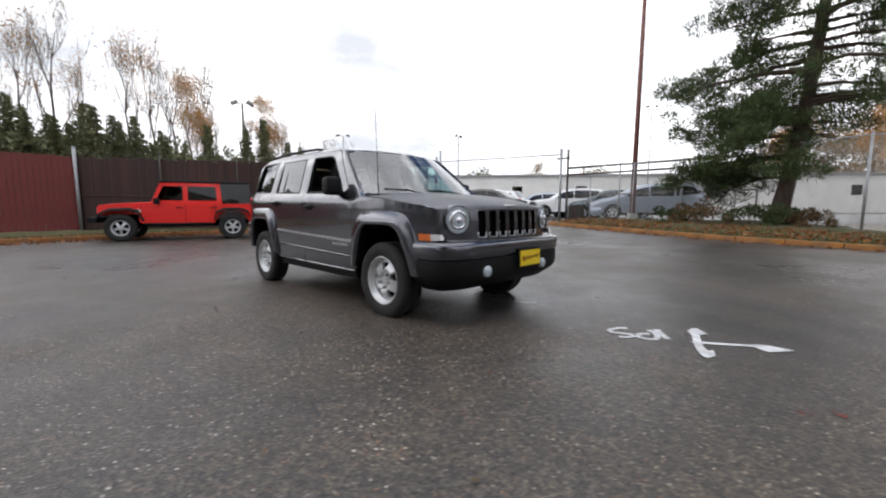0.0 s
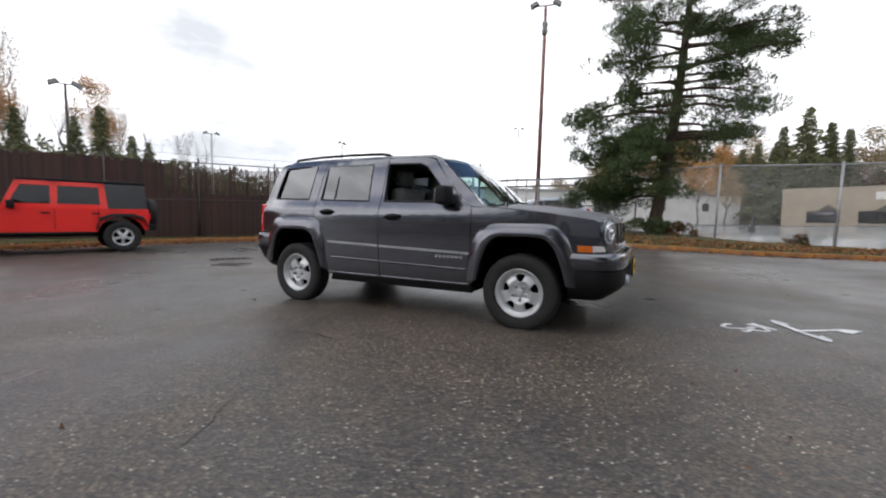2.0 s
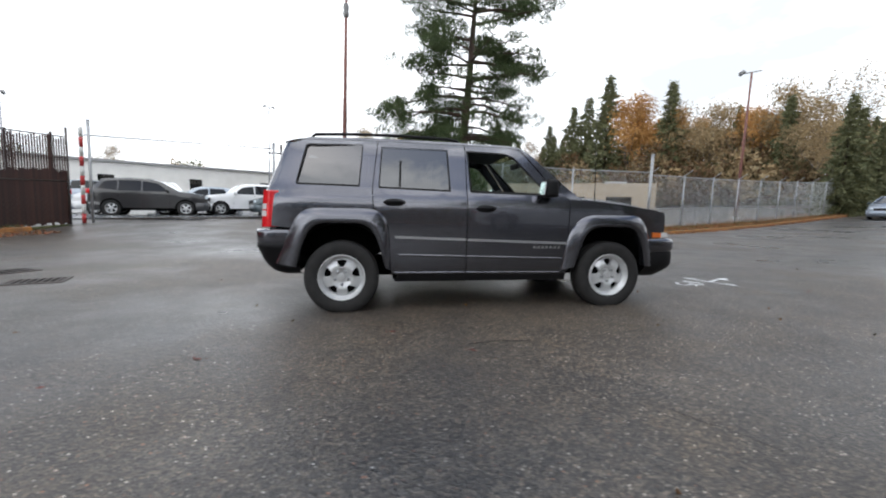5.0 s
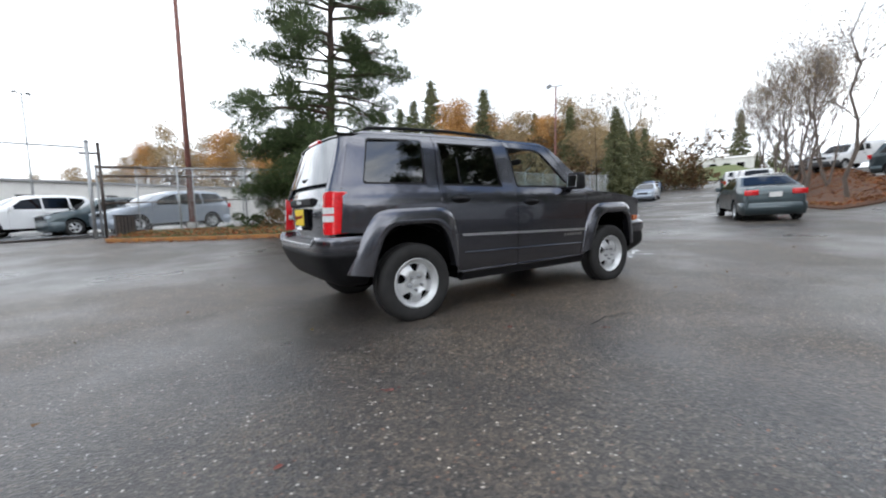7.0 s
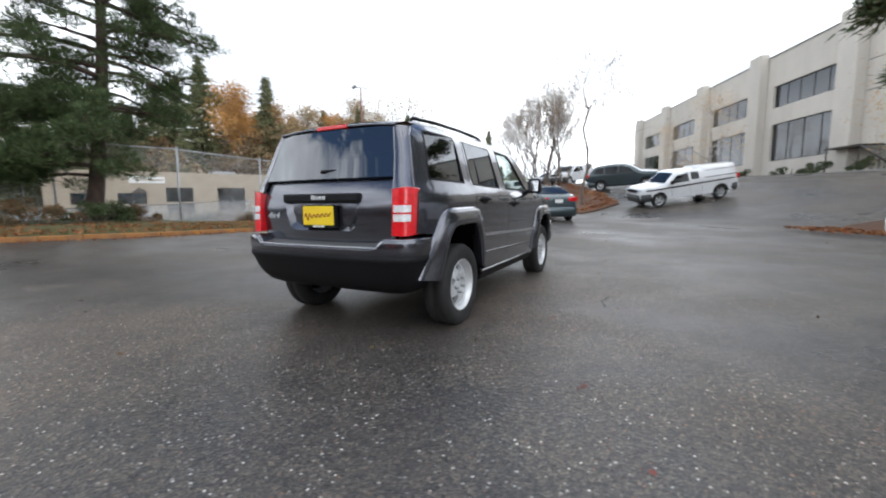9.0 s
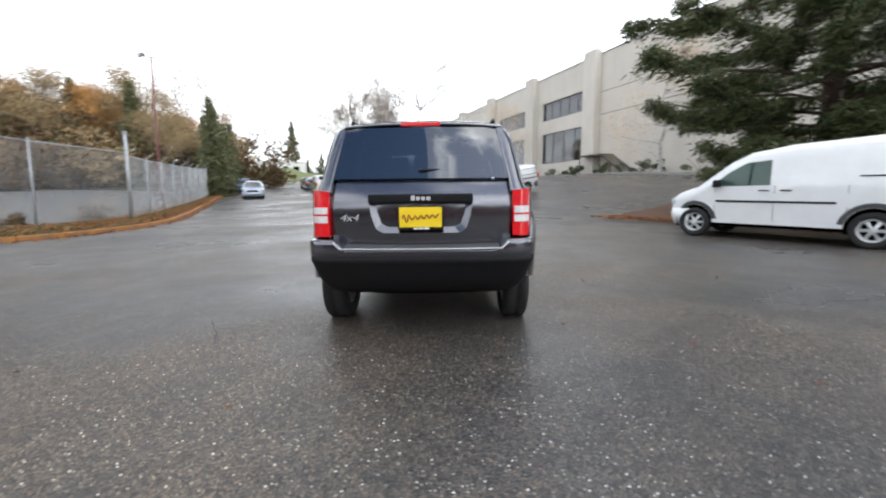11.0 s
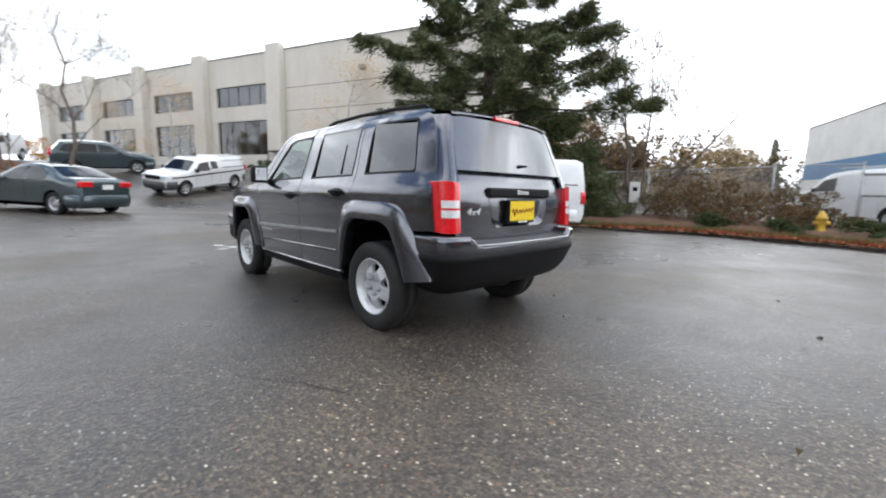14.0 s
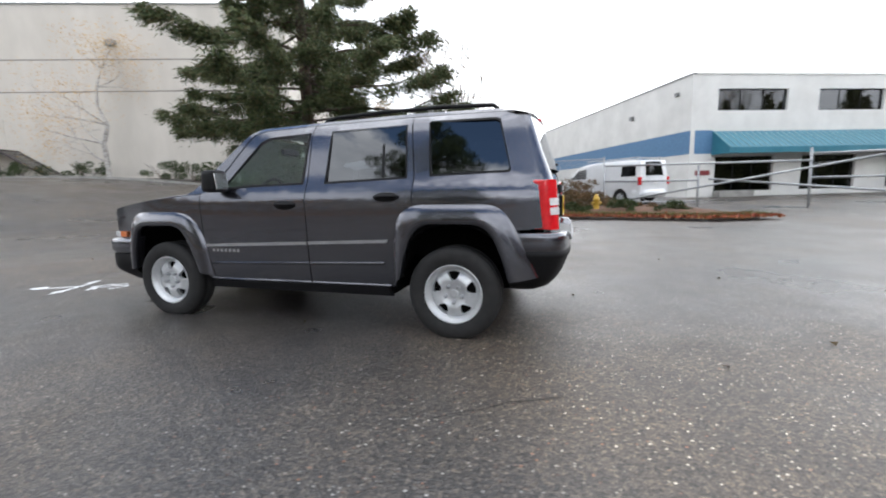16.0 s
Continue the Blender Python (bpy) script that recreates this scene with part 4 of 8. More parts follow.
    add_box(bm, -0.22, -0.04, sd * 0.36 - 0.24, sd * 0.36 + 0.24, 0.74, 1.30, 0.06, 0.9)
    add_box(bm, -0.22, -0.10, sd * 0.36 - 0.13, sd * 0.36 + 0.13, 1.33, 1.50, 0.04, 0.9)
    add_tube(bm, [(-0.16, sd * 0.36 - 0.06, 1.28), (-0.16, sd * 0.36 - 0.06, 1.36)], 0.008, 6)
    add_tube(bm, [(-0.16, sd * 0.36 + 0.06, 1.28), (-0.16, sd * 0.36 + 0.06, 1.36)], 0.008, 6)
    part("front_seat", bm, CLOTH, suv, "grey cloth front seat", True)
    # wiper
    bm = tube([(1.10, sd * 0.30 + 0.18, 1.115), (1.065, sd * 0.28 - 0.05, 1.150), (1.04, sd * 0.28 - 0.32, 1.155)], 0.009, 6)
    part("windscreen_wiper", bm, BLACKPLASTIC, suv)

# bonnet
hp = [(1.085, 1.120, 1.080), (1.12, 1.128, 1.079), (1.25, 1.122, 1.067), (1.40, 1.111, 1.052), (1.60, 1.090, 1.028), (1.80, 1.062, 1.002), (1.92, 1.038, 0.982), (2.00, 1.020, 0.972), (2.043, 1.005, 0.970), (2.066, 0.985, 0.966), (2.068, 0.968, 0.960)]
bm = bmesh.new()
rows = []
for x, zc, ze in hp:
    pull = 0.13 * smooth(1.5, 2.05, x)
    w = hy(x - pull, ze) - 0.008
    row = []
    for k in range(25):
        u = math.sin(math.pi * (k / 24 - 0.5))
        bulge = 0.010 * (smooth(0.62, 0.50, abs(u))) * smooth(2.1, 1.9, x)
        row.append(bm.verts.new((x - pull * abs(u) ** 2.4, u * w, ze + (zc - 0.010 - ze) * (1 - abs(u) ** 3.2) + bulge)))
    rows.append(row)
for a, b in zip(rows, rows[1:]):
    for k in range(24):
        bm.faces.new((a[k], b[k], b[k + 1], a[k + 1])).smooth = True
face_out(bm, (1.5, 0, 0.5))
hood = part("bonnet", bm, GRANITE_WET, suv, "dark grey bonnet covered with rain beads")
# added black sheet under the bonnet: shade for the gap along its edge
bm = bmesh.new()
add_bent(bm, [(1.02, 1.055), (1.45, 1.015), (1.90, 0.955)], [0.80, 0.79, 0.72], 6)
part("bonnet_gap_shade", bm, SHADE_TRIM_BLACK, suv)
bm = box(2.043, 2.070, -0.06, 0.06, 0.982, 1.0, 0.004)
part("bonnet_badge", bm, CHROME, hood)

# grille panel with slots
bm = bmesh.new()


def grille_at(y, z, d=0.0):
    return (2.083 - 0.135 * (abs(y) / 0.74) ** 2.4 - 0.10 * max(0, z - 0.86) - d, y, z)


slots = []
for k in range(7):
    y = (k - 3) * 0.124
    slots.append([(y - 0.040, 0.735), (y + 0.040, 0.735), (y + 0.042, 0.94), (y + 0.03, 0.953), (y - 0.03, 0.953), (y - 0.042, 0.94)])
lampholes = [[(s * 0.605 + 0.117 * math.cos(2 * math.pi * k / 24), 0.878 + 0.117 * math.sin(2 * math.pi * k / 24)) for k in range(24)] for s in (-1, 1)]
sheet(bm, [(-0.70, 0.715), (-0.5, 0.685), (0.5, 0.685), (0.70, 0.715), (0.757, 0.80), (0.757, 0.94), (0.72, 0.965), (-0.72, 0.965), (-0.757, 0.94), (-0.757, 0.80)],
      lambda y, z: grille_at(y, z), 0.05, slots + lampholes, lambda y, z: grille_at(y, z, 0.045))
bm.normal_update()
for f in bm.faces:
    if f.smooth and f.normal.x < 0:
        f.normal_flip()
gr = part("grille", bm, GRANITE, suv, "seven-slot grille panel")
# near-black sheet: the shade behind the slots is its colour
bm = bmesh.new()
add_bent(bm, [(1.948, 0.69), (1.948, 0.97)], [0.70, 0.70], 8)
part("grille_backing", bm, SHADE_TRIM_BLACK, suv)
for k in range(7):
    y = (k - 3) * 0.124
    bm = bmesh.new()
    add_tube(bm, [grille_at(y - 0.043, 0.775, -0.003), grille_at(y - 0.041, 0.733, -0.004), grille_at(y + 0.041, 0.733, -0.004), grille_at(y + 0.043, 0.775, -0.003)], 0.0065, 6)
    part("slot_trim", bm, BRIGHT, gr)

# bumpers
bm = bmesh.new()
add_wrap(bm, 1.72, 2.155, 0.852, [(0.700, 0.16), (0.712, 0.06), (0.700, 0.012), (0.672, 0.0), (0.60, 0.0), (0.575, 0.018), (0.555, 0.03)], 34, 5.0)
part("front_bumper", bm, GRANITE, suv)
bm = bmesh.new()
add_wrap(bm, 1.72, 2.155, 0.852, [(0.565, 0.016), (0.52, 0.012), (0.44, 0.015), (0.40, 0.04), (0.36, 0.09), (0.31, 0.16), (0.29, 0.3)], 34, 5.0)
part("front_valance", bm, BLACKPLASTIC, suv)
bm = bmesh.new()
add_wrap(bm, -1.70, -2.112, 0.832, [(0.772, 0.16), (0.775, 0.035), (0.772, 0.012), (0.762, 0.004), (0.740, 0.001), (0.712, 0.0), (0.690, 0.0), (0.672, 0.002), (0.652, 0.010)], 44, 6.0)
for v in bm.verts:
    if v.co.z > 0.704:
        v.co.z = 0.704 + (v.co.z - 0.704) * smooth(0.54, 0.61, abs(v.co.y))
rb = part("rear_bumper", bm, GRANITE, suv)
bm = bmesh.new()
add_bent(bm, [(-1.98, 0.735), (-2.05, 0.722), (-2.100, 0.714), (-2.108, 0.706)], [0.60, 0.59, 0.575, 0.57], 10, 0.0, -0.012)
part("bumper_step", bm, DARKGREYPLASTIC, suv, "ribbed grey step pad")
# added bright tube that imitates the sky glint on the bumper ledge
bm = tube([(-2.100, -0.615, 0.758), (-2.110, -0.570, 0.713), (-2.117, -0.3, 0.710), (-2.119, 0.0, 0.710), (-2.117, 0.3, 0.710), (-2.110, 0.570, 0.713), (-2.100, 0.615, 0.758)], 0.006, 6)
part("bumper_glint", bm, BRIGHT, rb)
bm = bmesh.new()
add_wrap(bm, -1.70, -2.112, 0.832, [(0.656, 0.014), (0.648, 0.004), (0.612, 0.004), (0.600, 0.012), (0.56, 0.028), (0.50, 0.05), (0.44, 0.085), (0.39, 0.13), (0.355, 0.20), (0.345, 0.36)], 34, 6.0, yk=0.85)
part("rear_valance", bm, BLACKPLASTIC, suv)

# windscreen, roof, tailgate
bm = bmesh.new()
wp = [(0.940, 1.112), (0.775, 1.27), (0.605, 1.42), (0.435, 1.568)]
add_bent(bm, wp, [0.795, 0.745, 0.690, 0.630], 14, 0.0, 0.15)
part("windscreen", bm, CLEARGLASS, suv)
bm = bmesh.new()
for s in (-1, 1):
    add_tube(bm, [(x, s * w, z) for (x, z), w in zip(wp, [0.800, 0.750, 0.695, 0.636])], 0.012, 6)
add_bent(bm, [(1.06, 1.05), (0.98, 1.085), (0.93, 1.112)], [0.80, 0.80, 0.80], 10, 0.0, 0.13)
part("windscreen_surround", bm, BLACKPLASTIC, suv)
bm = bmesh.new()
rp = [(0.47, 1.560), (0.42, 1.588), (0.30, 1.608), (0.0, 1.622), (-0.5, 1.632), (-1.0, 1.636), (-1.5, 1.630), (-1.70, 1.616), (-1.79, 1.598)]
add_bent(bm, rp, [0.625, 0.615, 0.60, 0.592, 0.586, 0.582, 0.582, 0.578, 0.572], 16, 0.030, 0.0)
roof = part("roof", bm, GRANITE, suv)
bm = bmesh.new()
add_bent(bm, [(-1.775, 1.600), (-1.825, 1.588), (-1.846, 1.576), (-1.838, 1.568), (-1.80, 1.572)], [0.572, 0.57, 0.565, 0.56, 0.56], 14, 0.022, -0.012)
part("roof_spoiler", bm, GRANITE, suv)
bm = box(-1.872, -1.83, -0.145, 0.145, 1.578, 1.609, 0.008)
part("high_brake_lamp", bm, REDLENS, suv, "long red high brake lamp")
bm = bmesh.new()
gp = [(-1.826, 1.570), (-1.865, 1.46), (-1.908, 1.33), (-1.958, 1.200)]
add_bent(bm, gp, [0.548, 0.577, 0.607, 0.632], 12, 0.0, -0.045)
part("rear_glass", bm, REARGLASS, suv)
for s in (-1, 1):
    bm = bmesh.new()
    edge = [(1.10, -1.899), (1.13, -1.893), (1.50, -1.793), (1.57, -1.733), (1.60, -1.665)]
    rows = []
    for (x, z), w in zip([gp[0], (-1.845, 1.515)] + gp[1:] + [(-1.978, 1.15), (-1.992, 1.10)], [0.550, 0.564, 0.579, 0.609, 0.634, 0.641, 0.648]):
        xq = interp(edge, z)
        p0 = (xq + 0.010, hy(xq, z) - 0.007)
        p2 = (x - 0.004, w - 0.004)
        p1 = (x - 0.014, hy(xq, z) - 0.030)
        row = [bm.verts.new((p2[0] + 0.02, s * (w - 0.012), z))]
        for k in range(9):
            t = 1 - k / 8
            row.append(bm.verts.new(((1 - t) ** 2 * p0[0] + 2 * t * (1 - t) * p1[0] + t * t * p2[0], s * ((1 - t) ** 2 * p0[1] + 2 * t * (1 - t) * p1[1] + t * t * p2[1]), z)))
        rows.append(row)
    for a, b in zip(rows, rows[1:]):
        for k in range(9):
            bm.faces.new((a[k], a[k + 1], b[k + 1], b[k])).smooth = k > 0
    face_out(bm, (-1.3, 0, 1.3))
    part("tailgate_pillar", bm, GRANITE, suv)

bm = bmesh.new()


def gate_at(y, z, d=0.0):
    return (-2.034 + 0.045 * (abs(y) / 0.64) ** 2 + 0.066 * (max(0.0, z - 0.98) / 0.21) ** 1.5 + 0.022 * (max(0.0, 0.95 - z) / 0.25) ** 1.5 + d, y, z)


recess = [(-0.37, 1.03), (-0.352, 0.93), (-0.325, 0.845), (-0.275, 0.815), (0.275, 0.815), (0.325, 0.845), (0.352, 0.93), (0.37, 1.03)]
sheet(bm, [(-0.640, 0.715), (-0.60, 0.690), (0.60, 0.690), (0.640, 0.715), (0.650, 1.12), (0.645, 1.196), (-0.645, 1.196), (-0.650, 1.12)], gate_at, 0.06, [recess], lambda y, z: gate_at(y, z, 0.05))
for f in bm.faces:
    f.normal_update()
    if f.smooth and f.normal.x > 0:
        f.normal_flip()
gate = part("tailgate", bm, GRANITE, suv)
bm = bmesh.new()
inner = [(p[0] * 0.88, 1.03 - (1.03 - p[1]) * 0.80) for p in recess]
sheet(bm, inner, lambda y, z: gate_at(y, z, 0.035), 0.08)
for a, b in zip(range(len(recess)), list(range(1, len(recess))) + [0]):
    q = [bm.verts.new(gate_at(*recess[a])), bm.verts.new(gate_at(*recess[b])), bm.verts.new(gate_at(*inner[b], 0.035)), bm.verts.new(gate_at(*inner[a], 0.035))]
    bm.faces.new(q).smooth = False
for f in bm.faces:
    f.normal_update()
    if f.normal.x > 0:
        f.normal_flip()
part("plate_recess", bm, GRANITE, gate)
bm = box(-2.036, -1.98, -0.372, 0.372, 1.026, 1.092, 0.014)
gh = part("tailgate_handle", bm, BLACKPLASTIC, gate, "long black handle bar")
bm = bmesh.new()
for k, w in enumerate((0.028, 0.026, 0.026, 0.030)):
    y = 0.066 - 0.036 * k
    add_box(bm, -2.045, -2.035, y - w, y, 1.046, 1.072 + (0.008 if k == 0 else 0), 0.003)
part("maker_badge", bm, ALLOY, gh)
bm = box(-2.042, -2.004, -0.160, 0.160, 0.838, 1.006, 0.006)
pf = part("plate_holder", bm, BLACKPLASTIC, gate)
bm = box(-2.047, -2.043, -0.150, 0.150, 0.858, 1.000, 0.0)
pl = part("dealer_plate", bm, PLATEYELLOW, suv, "yellow dealer plate with red script")


def scrawl(bm, x, y0, y1, z0, amp, n, r):
    pts = []
    for k in range(n + 1):
        t = k / n
        pts.append((x, y0 + (y1 - y0) * t, z0 + amp * math.sin(t * 40) * (1.0 if t < 0.2 else 0.45) + 0.02 * t))
    add_tube(bm, pts, r, 4)


bm = bmesh.new()
scrawl(bm, -2.049, 0.13, -0.13, 0.918, 0.026, 90, 0.0045)
part("script_mark", bm, PLATERED, pl)
bm = bmesh.new()
for y0, y1 in ((0.05, 0.02), (0.015, -0.02), (-0.025, -0.06)):
    add_box(bm, -2.048, -2.046, y1, y0, 0.842, 0.855)
part("small_print", bm, WHITECARD, pl)
bm = tube([(-1.965, 0.02, 1.245), (-1.99, -0.01, 1.255), (-1.965, -0.16, 1.262), (-1.950, -0.32, 1.258)], [0.016, 0.012, 0.008, 0.005], 6)
part("rear_wiper", bm, BLACKPLASTIC, suv)
tx = bpy.data.curves.new("grade_text", "FONT")
tx.body, tx.size, tx.extrude, tx.shear, tx.align_x = "4x4", 0.066, 0.004, 0.25, "CENTER"
tob = new("four_by_four_badge", tx)
deps = bpy.context.evaluated_depsgraph_get()
tme = bpy.data.meshes.new_from_object(tob.evaluated_get(deps))
bpy.data.objects.remove(tob)
tme.materials.append(ALLOY)
badge = new("drive_badge", tme)
badge.parent = suv
badge.matrix_basis = Matrix.Translation((-2.012, 0.515, 0.905)) @ Euler((radians(90), 0, radians(-90))).to_matrix().to_4x4() @ Matrix.Diagonal((1.35, 1.0, 1.0, 1.0))
# front plate
bm = box(2.16, 2.174, -0.01, 0.325, 0.445, 0.618, 0.005)
pf = part("front_plate_holder", bm, BLACKPLASTIC, suv)
bm = box(2.175, 2.179, 0.007, 0.308, 0.468, 0.603)
pl2 = part("front_dealer_plate", bm, PLATEYELLOW, suv, "yellow dealer plate with red script")
bm = bmesh.new()
scrawl(bm, 2.181, 0.03, 0.285, 0.528, 0.026, 90, 0.0045)
part("script_mark", bm, PLATERED, pl2)
# exhaust, underside, cabin
bm = bmesh.new()
add_lathe(bm, [(0.030, 0.0), (0.030, -0.10), (0.024, -0.10), (0.024, 0.0), (0.030, 0.0)], 16, "X", 1.0, (-1.80, -0.44, 0.385))
part("exhaust_pipe", bm, DARKSTEEL, suv)
# underside and axles near-black, with the shade below the car painted in
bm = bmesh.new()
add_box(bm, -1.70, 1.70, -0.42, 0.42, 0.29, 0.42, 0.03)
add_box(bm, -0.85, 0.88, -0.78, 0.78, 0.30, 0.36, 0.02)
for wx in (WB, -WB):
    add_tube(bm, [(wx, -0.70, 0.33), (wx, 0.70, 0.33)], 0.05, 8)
part("underbody", bm, SHADE_TRIM_BLACK, suv)
bm = bmesh.new()
add_box(bm, -0.84, 0.84, -0.80, 0.80, 0.58, 0.62, 0.0)
add_box(bm, -1.88, -0.84, -0.44, 0.44, 0.58, 0.62, 0.0)
add_box(bm, -1.93, -1.88, -0.60, 0.60, 0.62, 1.12, 0.0)
part("cabin_floor", bm, CABIN, suv)
bm = bmesh.new()
add_bent(bm, [(0.44, 1.555), (0.0, 1.585), (-0.8, 1.600), (-1.75, 1.585)], [0.60, 0.585, 0.58, 0.56], 8, 0.02)
part("headlining", bm, CLOTH, suv)
bm = bmesh.new()
add_box(bm, 0.62, 1.03, -0.74, 0.74, 0.80, 1.09, 0.06, 0.93)
add_box(bm, 0.10, 0.70, -0.13, 0.13, 0.62, 0.90, 0.04)
part("dashboard", bm, CABIN, suv, "", True)
bm = bmesh.new()
ring = [(0.56 - 0.055 * math.sin(a), 0.36 + 0.18 * math.cos(a), 1.04 + 0.17 * math.sin(a)) for a in [2 * math.pi * k / 24 for k in range(25)]]
add_tube(bm, ring, 0.015, 6, False)
add_tube(bm, [(0.56, 0.19, 1.04), (0.58, 0.36, 1.03), (0.56, 0.53, 1.04)], 0.02, 6)
add_tube(bm, [(0.58, 0.36, 1.03), (0.80, 0.36, 0.95)], 0.03, 8)
part("steering_wheel", bm, BLACKPLASTIC, suv)
bm = bmesh.new()
add_box(bm, -1.00, -0.56, -0.62, 0.62, 0.74, 0.86, 0.05)
add_box(bm, -1.20, -1.02, -0.62, 0.62, 0.86, 1.28, 0.06, 0.94)
for y in (-0.42, 0.0, 0.42):
    add_box(bm, -1.18, -1.08, y - 0.12, y + 0.12, 1.30, 1.44, 0.035, 0.9)
part("rear_bench", bm, CLOTH, suv, "grey cloth rear bench", True)
bm = box(0.56, 0.60, -0.12, 0.12, 1.445, 1.51, 0.015)
part("inside_mirror", bm, BLACKPLASTIC, suv)
bm = box(-0.80, -0.55, 0.70, 0.703, 1.19, 1.235)
part("window_sticker", bm, WHITECARD, suv)
bm = tube([(1.17, -0.765, 1.085), (1.165, -0.767, 1.30), (1.14, -0.77, 1.88)], [0.006, 0.003, 0.002], 6)
part("aerial", bm, BLACKPLASTIC, suv)


# ---- other vehicles ----
def vehicle(name, label, m, spec, group=""):
    """A parked vehicle from its side outline. spec: top (roof line of x, z from nose to tail), bottom z, half width, wheel centres,
    side windows, screens by index into top."""
    e = thing(name, label, spec.get("cat", "car"), m, group)
    top, zb, hw = spec["top"], spec["bottom"], spec["half"]
    belt = spec["belt"]
    zr = max(z for x, z in top)
    xf, xr = max(p[0] for p in top), min(p[0] for p in top)
    wr, tire = spec["wr"], spec.get("tw", 0.2)
    nar = spec.get("narrow", 0.16)

    def fy(x, z):
        w = hw - 0.05 * max(0, (belt - 0.35 - z)) - (nar * ((z - belt) / (zr - belt)) ** 1.1 if z > belt else 0)
        t = interp_top(x)
        if t - z < 0.10:
            w -= 0.07 * (1 - max(0, t - z) / 0.10) ** 2
        w -= spec.get("nose", 0.16) * smooth(xf - 0.75, xf + 0.05, x) + spec.get("tail", 0.10) * smooth(xr + 0.6, xr - 0.03, x)
        return w

    tops = sorted(top)

    def interp_top(x):
        return interp(tops, x)

    # one outline: along the top from nose to tail, then back under it with the wheel arches
    low = [(xr + 0.02, zb + 0.14), (xr + 0.10, zb)]
    for wx in sorted(spec["wheels"]):
        low += [(wx + (wr + 0.06) * math.cos(radians(a)), wr + 0.01 + (wr + 0.06) * math.sin(radians(a))) for a in range(180, -1, -15)]
        low = [p if p[1] > zb else (p[0], zb) for p in low]
    low += [(xf - 0.12, zb), (xf - 0.02, zb + 0.12)]
    outline = list(top) + low
    bm = bmesh.new()
    for sd in (-1, 1):
        b2 = bmesh.new()
        sheet(b2, outline, lambda x, z: (x, sd * fy(x, z), z), 0.13, (), lambda x, z: (x, sd * (fy(x, z) - 0.12), z))
        b2.normal_update()
        for f in b2.faces:
            if f.smooth and f.normal.y * sd < 0:
                f.normal_flip()
        tmp = bpy.data.meshes.new("tmp")
        b2.to_mesh(tmp)
        b2.free()
        bm.from_mesh(tmp)
        bpy.data.meshes.remove(tmp)
    full = dense(top + [low[0]], 0.15, False)
    add_bent(bm, full, [fy(x, z) for x, z in full], 12, 0.02)
    nose = [low[-2], low[-1], top[0]]
    add_bent(bm, nose, [fy(x, z) for x, z in nose], 12)
    body = part("body", bm, spec["paint"], e)
    # screens
    for nm, (i0, i1), k in spec["screens"]:
        a, b = top[i0], top[i1]
        nx, nz = (a[1] - b[1]), (b[0] - a[0])
        L = math.hypot(nx, nz)
        nx, nz = nx / L, nz / L
        if nz < 0:
            nx, nz = -nx, -nz
        bm = bmesh.new()
        pth = [(a[0] + (b[0] - a[0]) * t + nx * 0.012, a[1] + (b[1] - a[1]) * t + nz * 0.012) for t in (0.06, 0.35, 0.65, 0.93)]
        add_bent(bm, pth, [fy(x, z - 0.03) - k for x, z in pth], 10, 0.022)
        part(nm, bm, spec.get("glass", CARGLASS), e)
    for nm, poly in spec["windows"]:
        for sd in (-1, 1):
            bm = bmesh.new()
            sheet(bm, poly, lambda x, z: (x, sd * (fy(x, z) + 0.006), z), 0.16, (), lambda x, z: (x, sd * (fy(x, z) - 0.01), z))
            bm.normal_update()
            for f in bm.faces:
                if f.smooth and f.normal.y * sd < 0:
                    f.normal_flip()
            part(nm, bm, spec.get("glass", CARGLASS), e)
    for nm, poly, mt in spec.get("patches", []):
        for sd in (-1, 1):
            bm = bmesh.new()
            sheet(bm, poly, lambda x, z: (x, sd * (fy(x, z) + 0.012), z), 0.12, (), lambda x, z: (x, sd * (fy(x, z) - 0.02), z))
            bm.normal_update()
            for f in bm.faces:
                if f.smooth and f.normal.y * sd < 0:
                    f.normal_flip()
            part(nm, bm, mt, e)
    # lamps, bumpers, plate
    hz, tz = spec["headz"], spec["tailz"]
    for sd in (-1, 1):
        yy = fy(xf - 0.08, hz)
        bm = box(xf - 0.16, xf + 0.0 + spec.get("lampx", 0.0), min(sd * (yy - 0.02), sd * (yy - 0.30)), max(sd * (yy - 0.02), sd * (yy - 0.30)), hz - 0.06, hz + 0.06, 0.025)
        part("headlamp", bm, HEADLENS, e, "", True)
        yy = fy(xr + 0.06, tz[0])
        bm = box(xr - 0.02, xr + 0.12, min(sd * (yy + 0.015), sd * (yy - tz[2])), max(sd * (yy + 0.015), sd * (yy - tz[2])), tz[0], tz[1], 0.02)
        part("tail_lamp", bm, REDLENS, e, "", True)
        mx, mz = spec["mirror"]
        yy = fy(mx, mz)
        bm = bmesh.new()
        add_box(bm, mx - 0.05, mx + 0.06, min(sd * (yy + 0.02), sd * (yy + 0.21)), max(sd * (yy + 0.02), sd * (yy + 0.21)), mz - 0.02, mz + 0.14, 0.03)
        part("door_mirror", bm, spec.get("mirrorpaint", BLACKPLASTIC), e, "", True)
        for wx in spec["wheels"]:
            wheel(e, wx, sd * (hw - tire / 2 - 0.02), wr, wr, wr * 0.64, tire, sd, spec.get("spokes", 5), "open")
            # arch shade is painted into the near-black well
            bm = bmesh.new()
            add_lathe(bm, [(wr + 0.055, hw - 0.03), (wr + 0.06, hw - 0.35), (0.001, hw - 0.35)], 20, "Y", sd, (wx, 0, wr + 0.01))
            bmesh.ops.delete(bm, geom=[f for f in bm.faces if f.calc_center_median().z < zb], context="FACES")
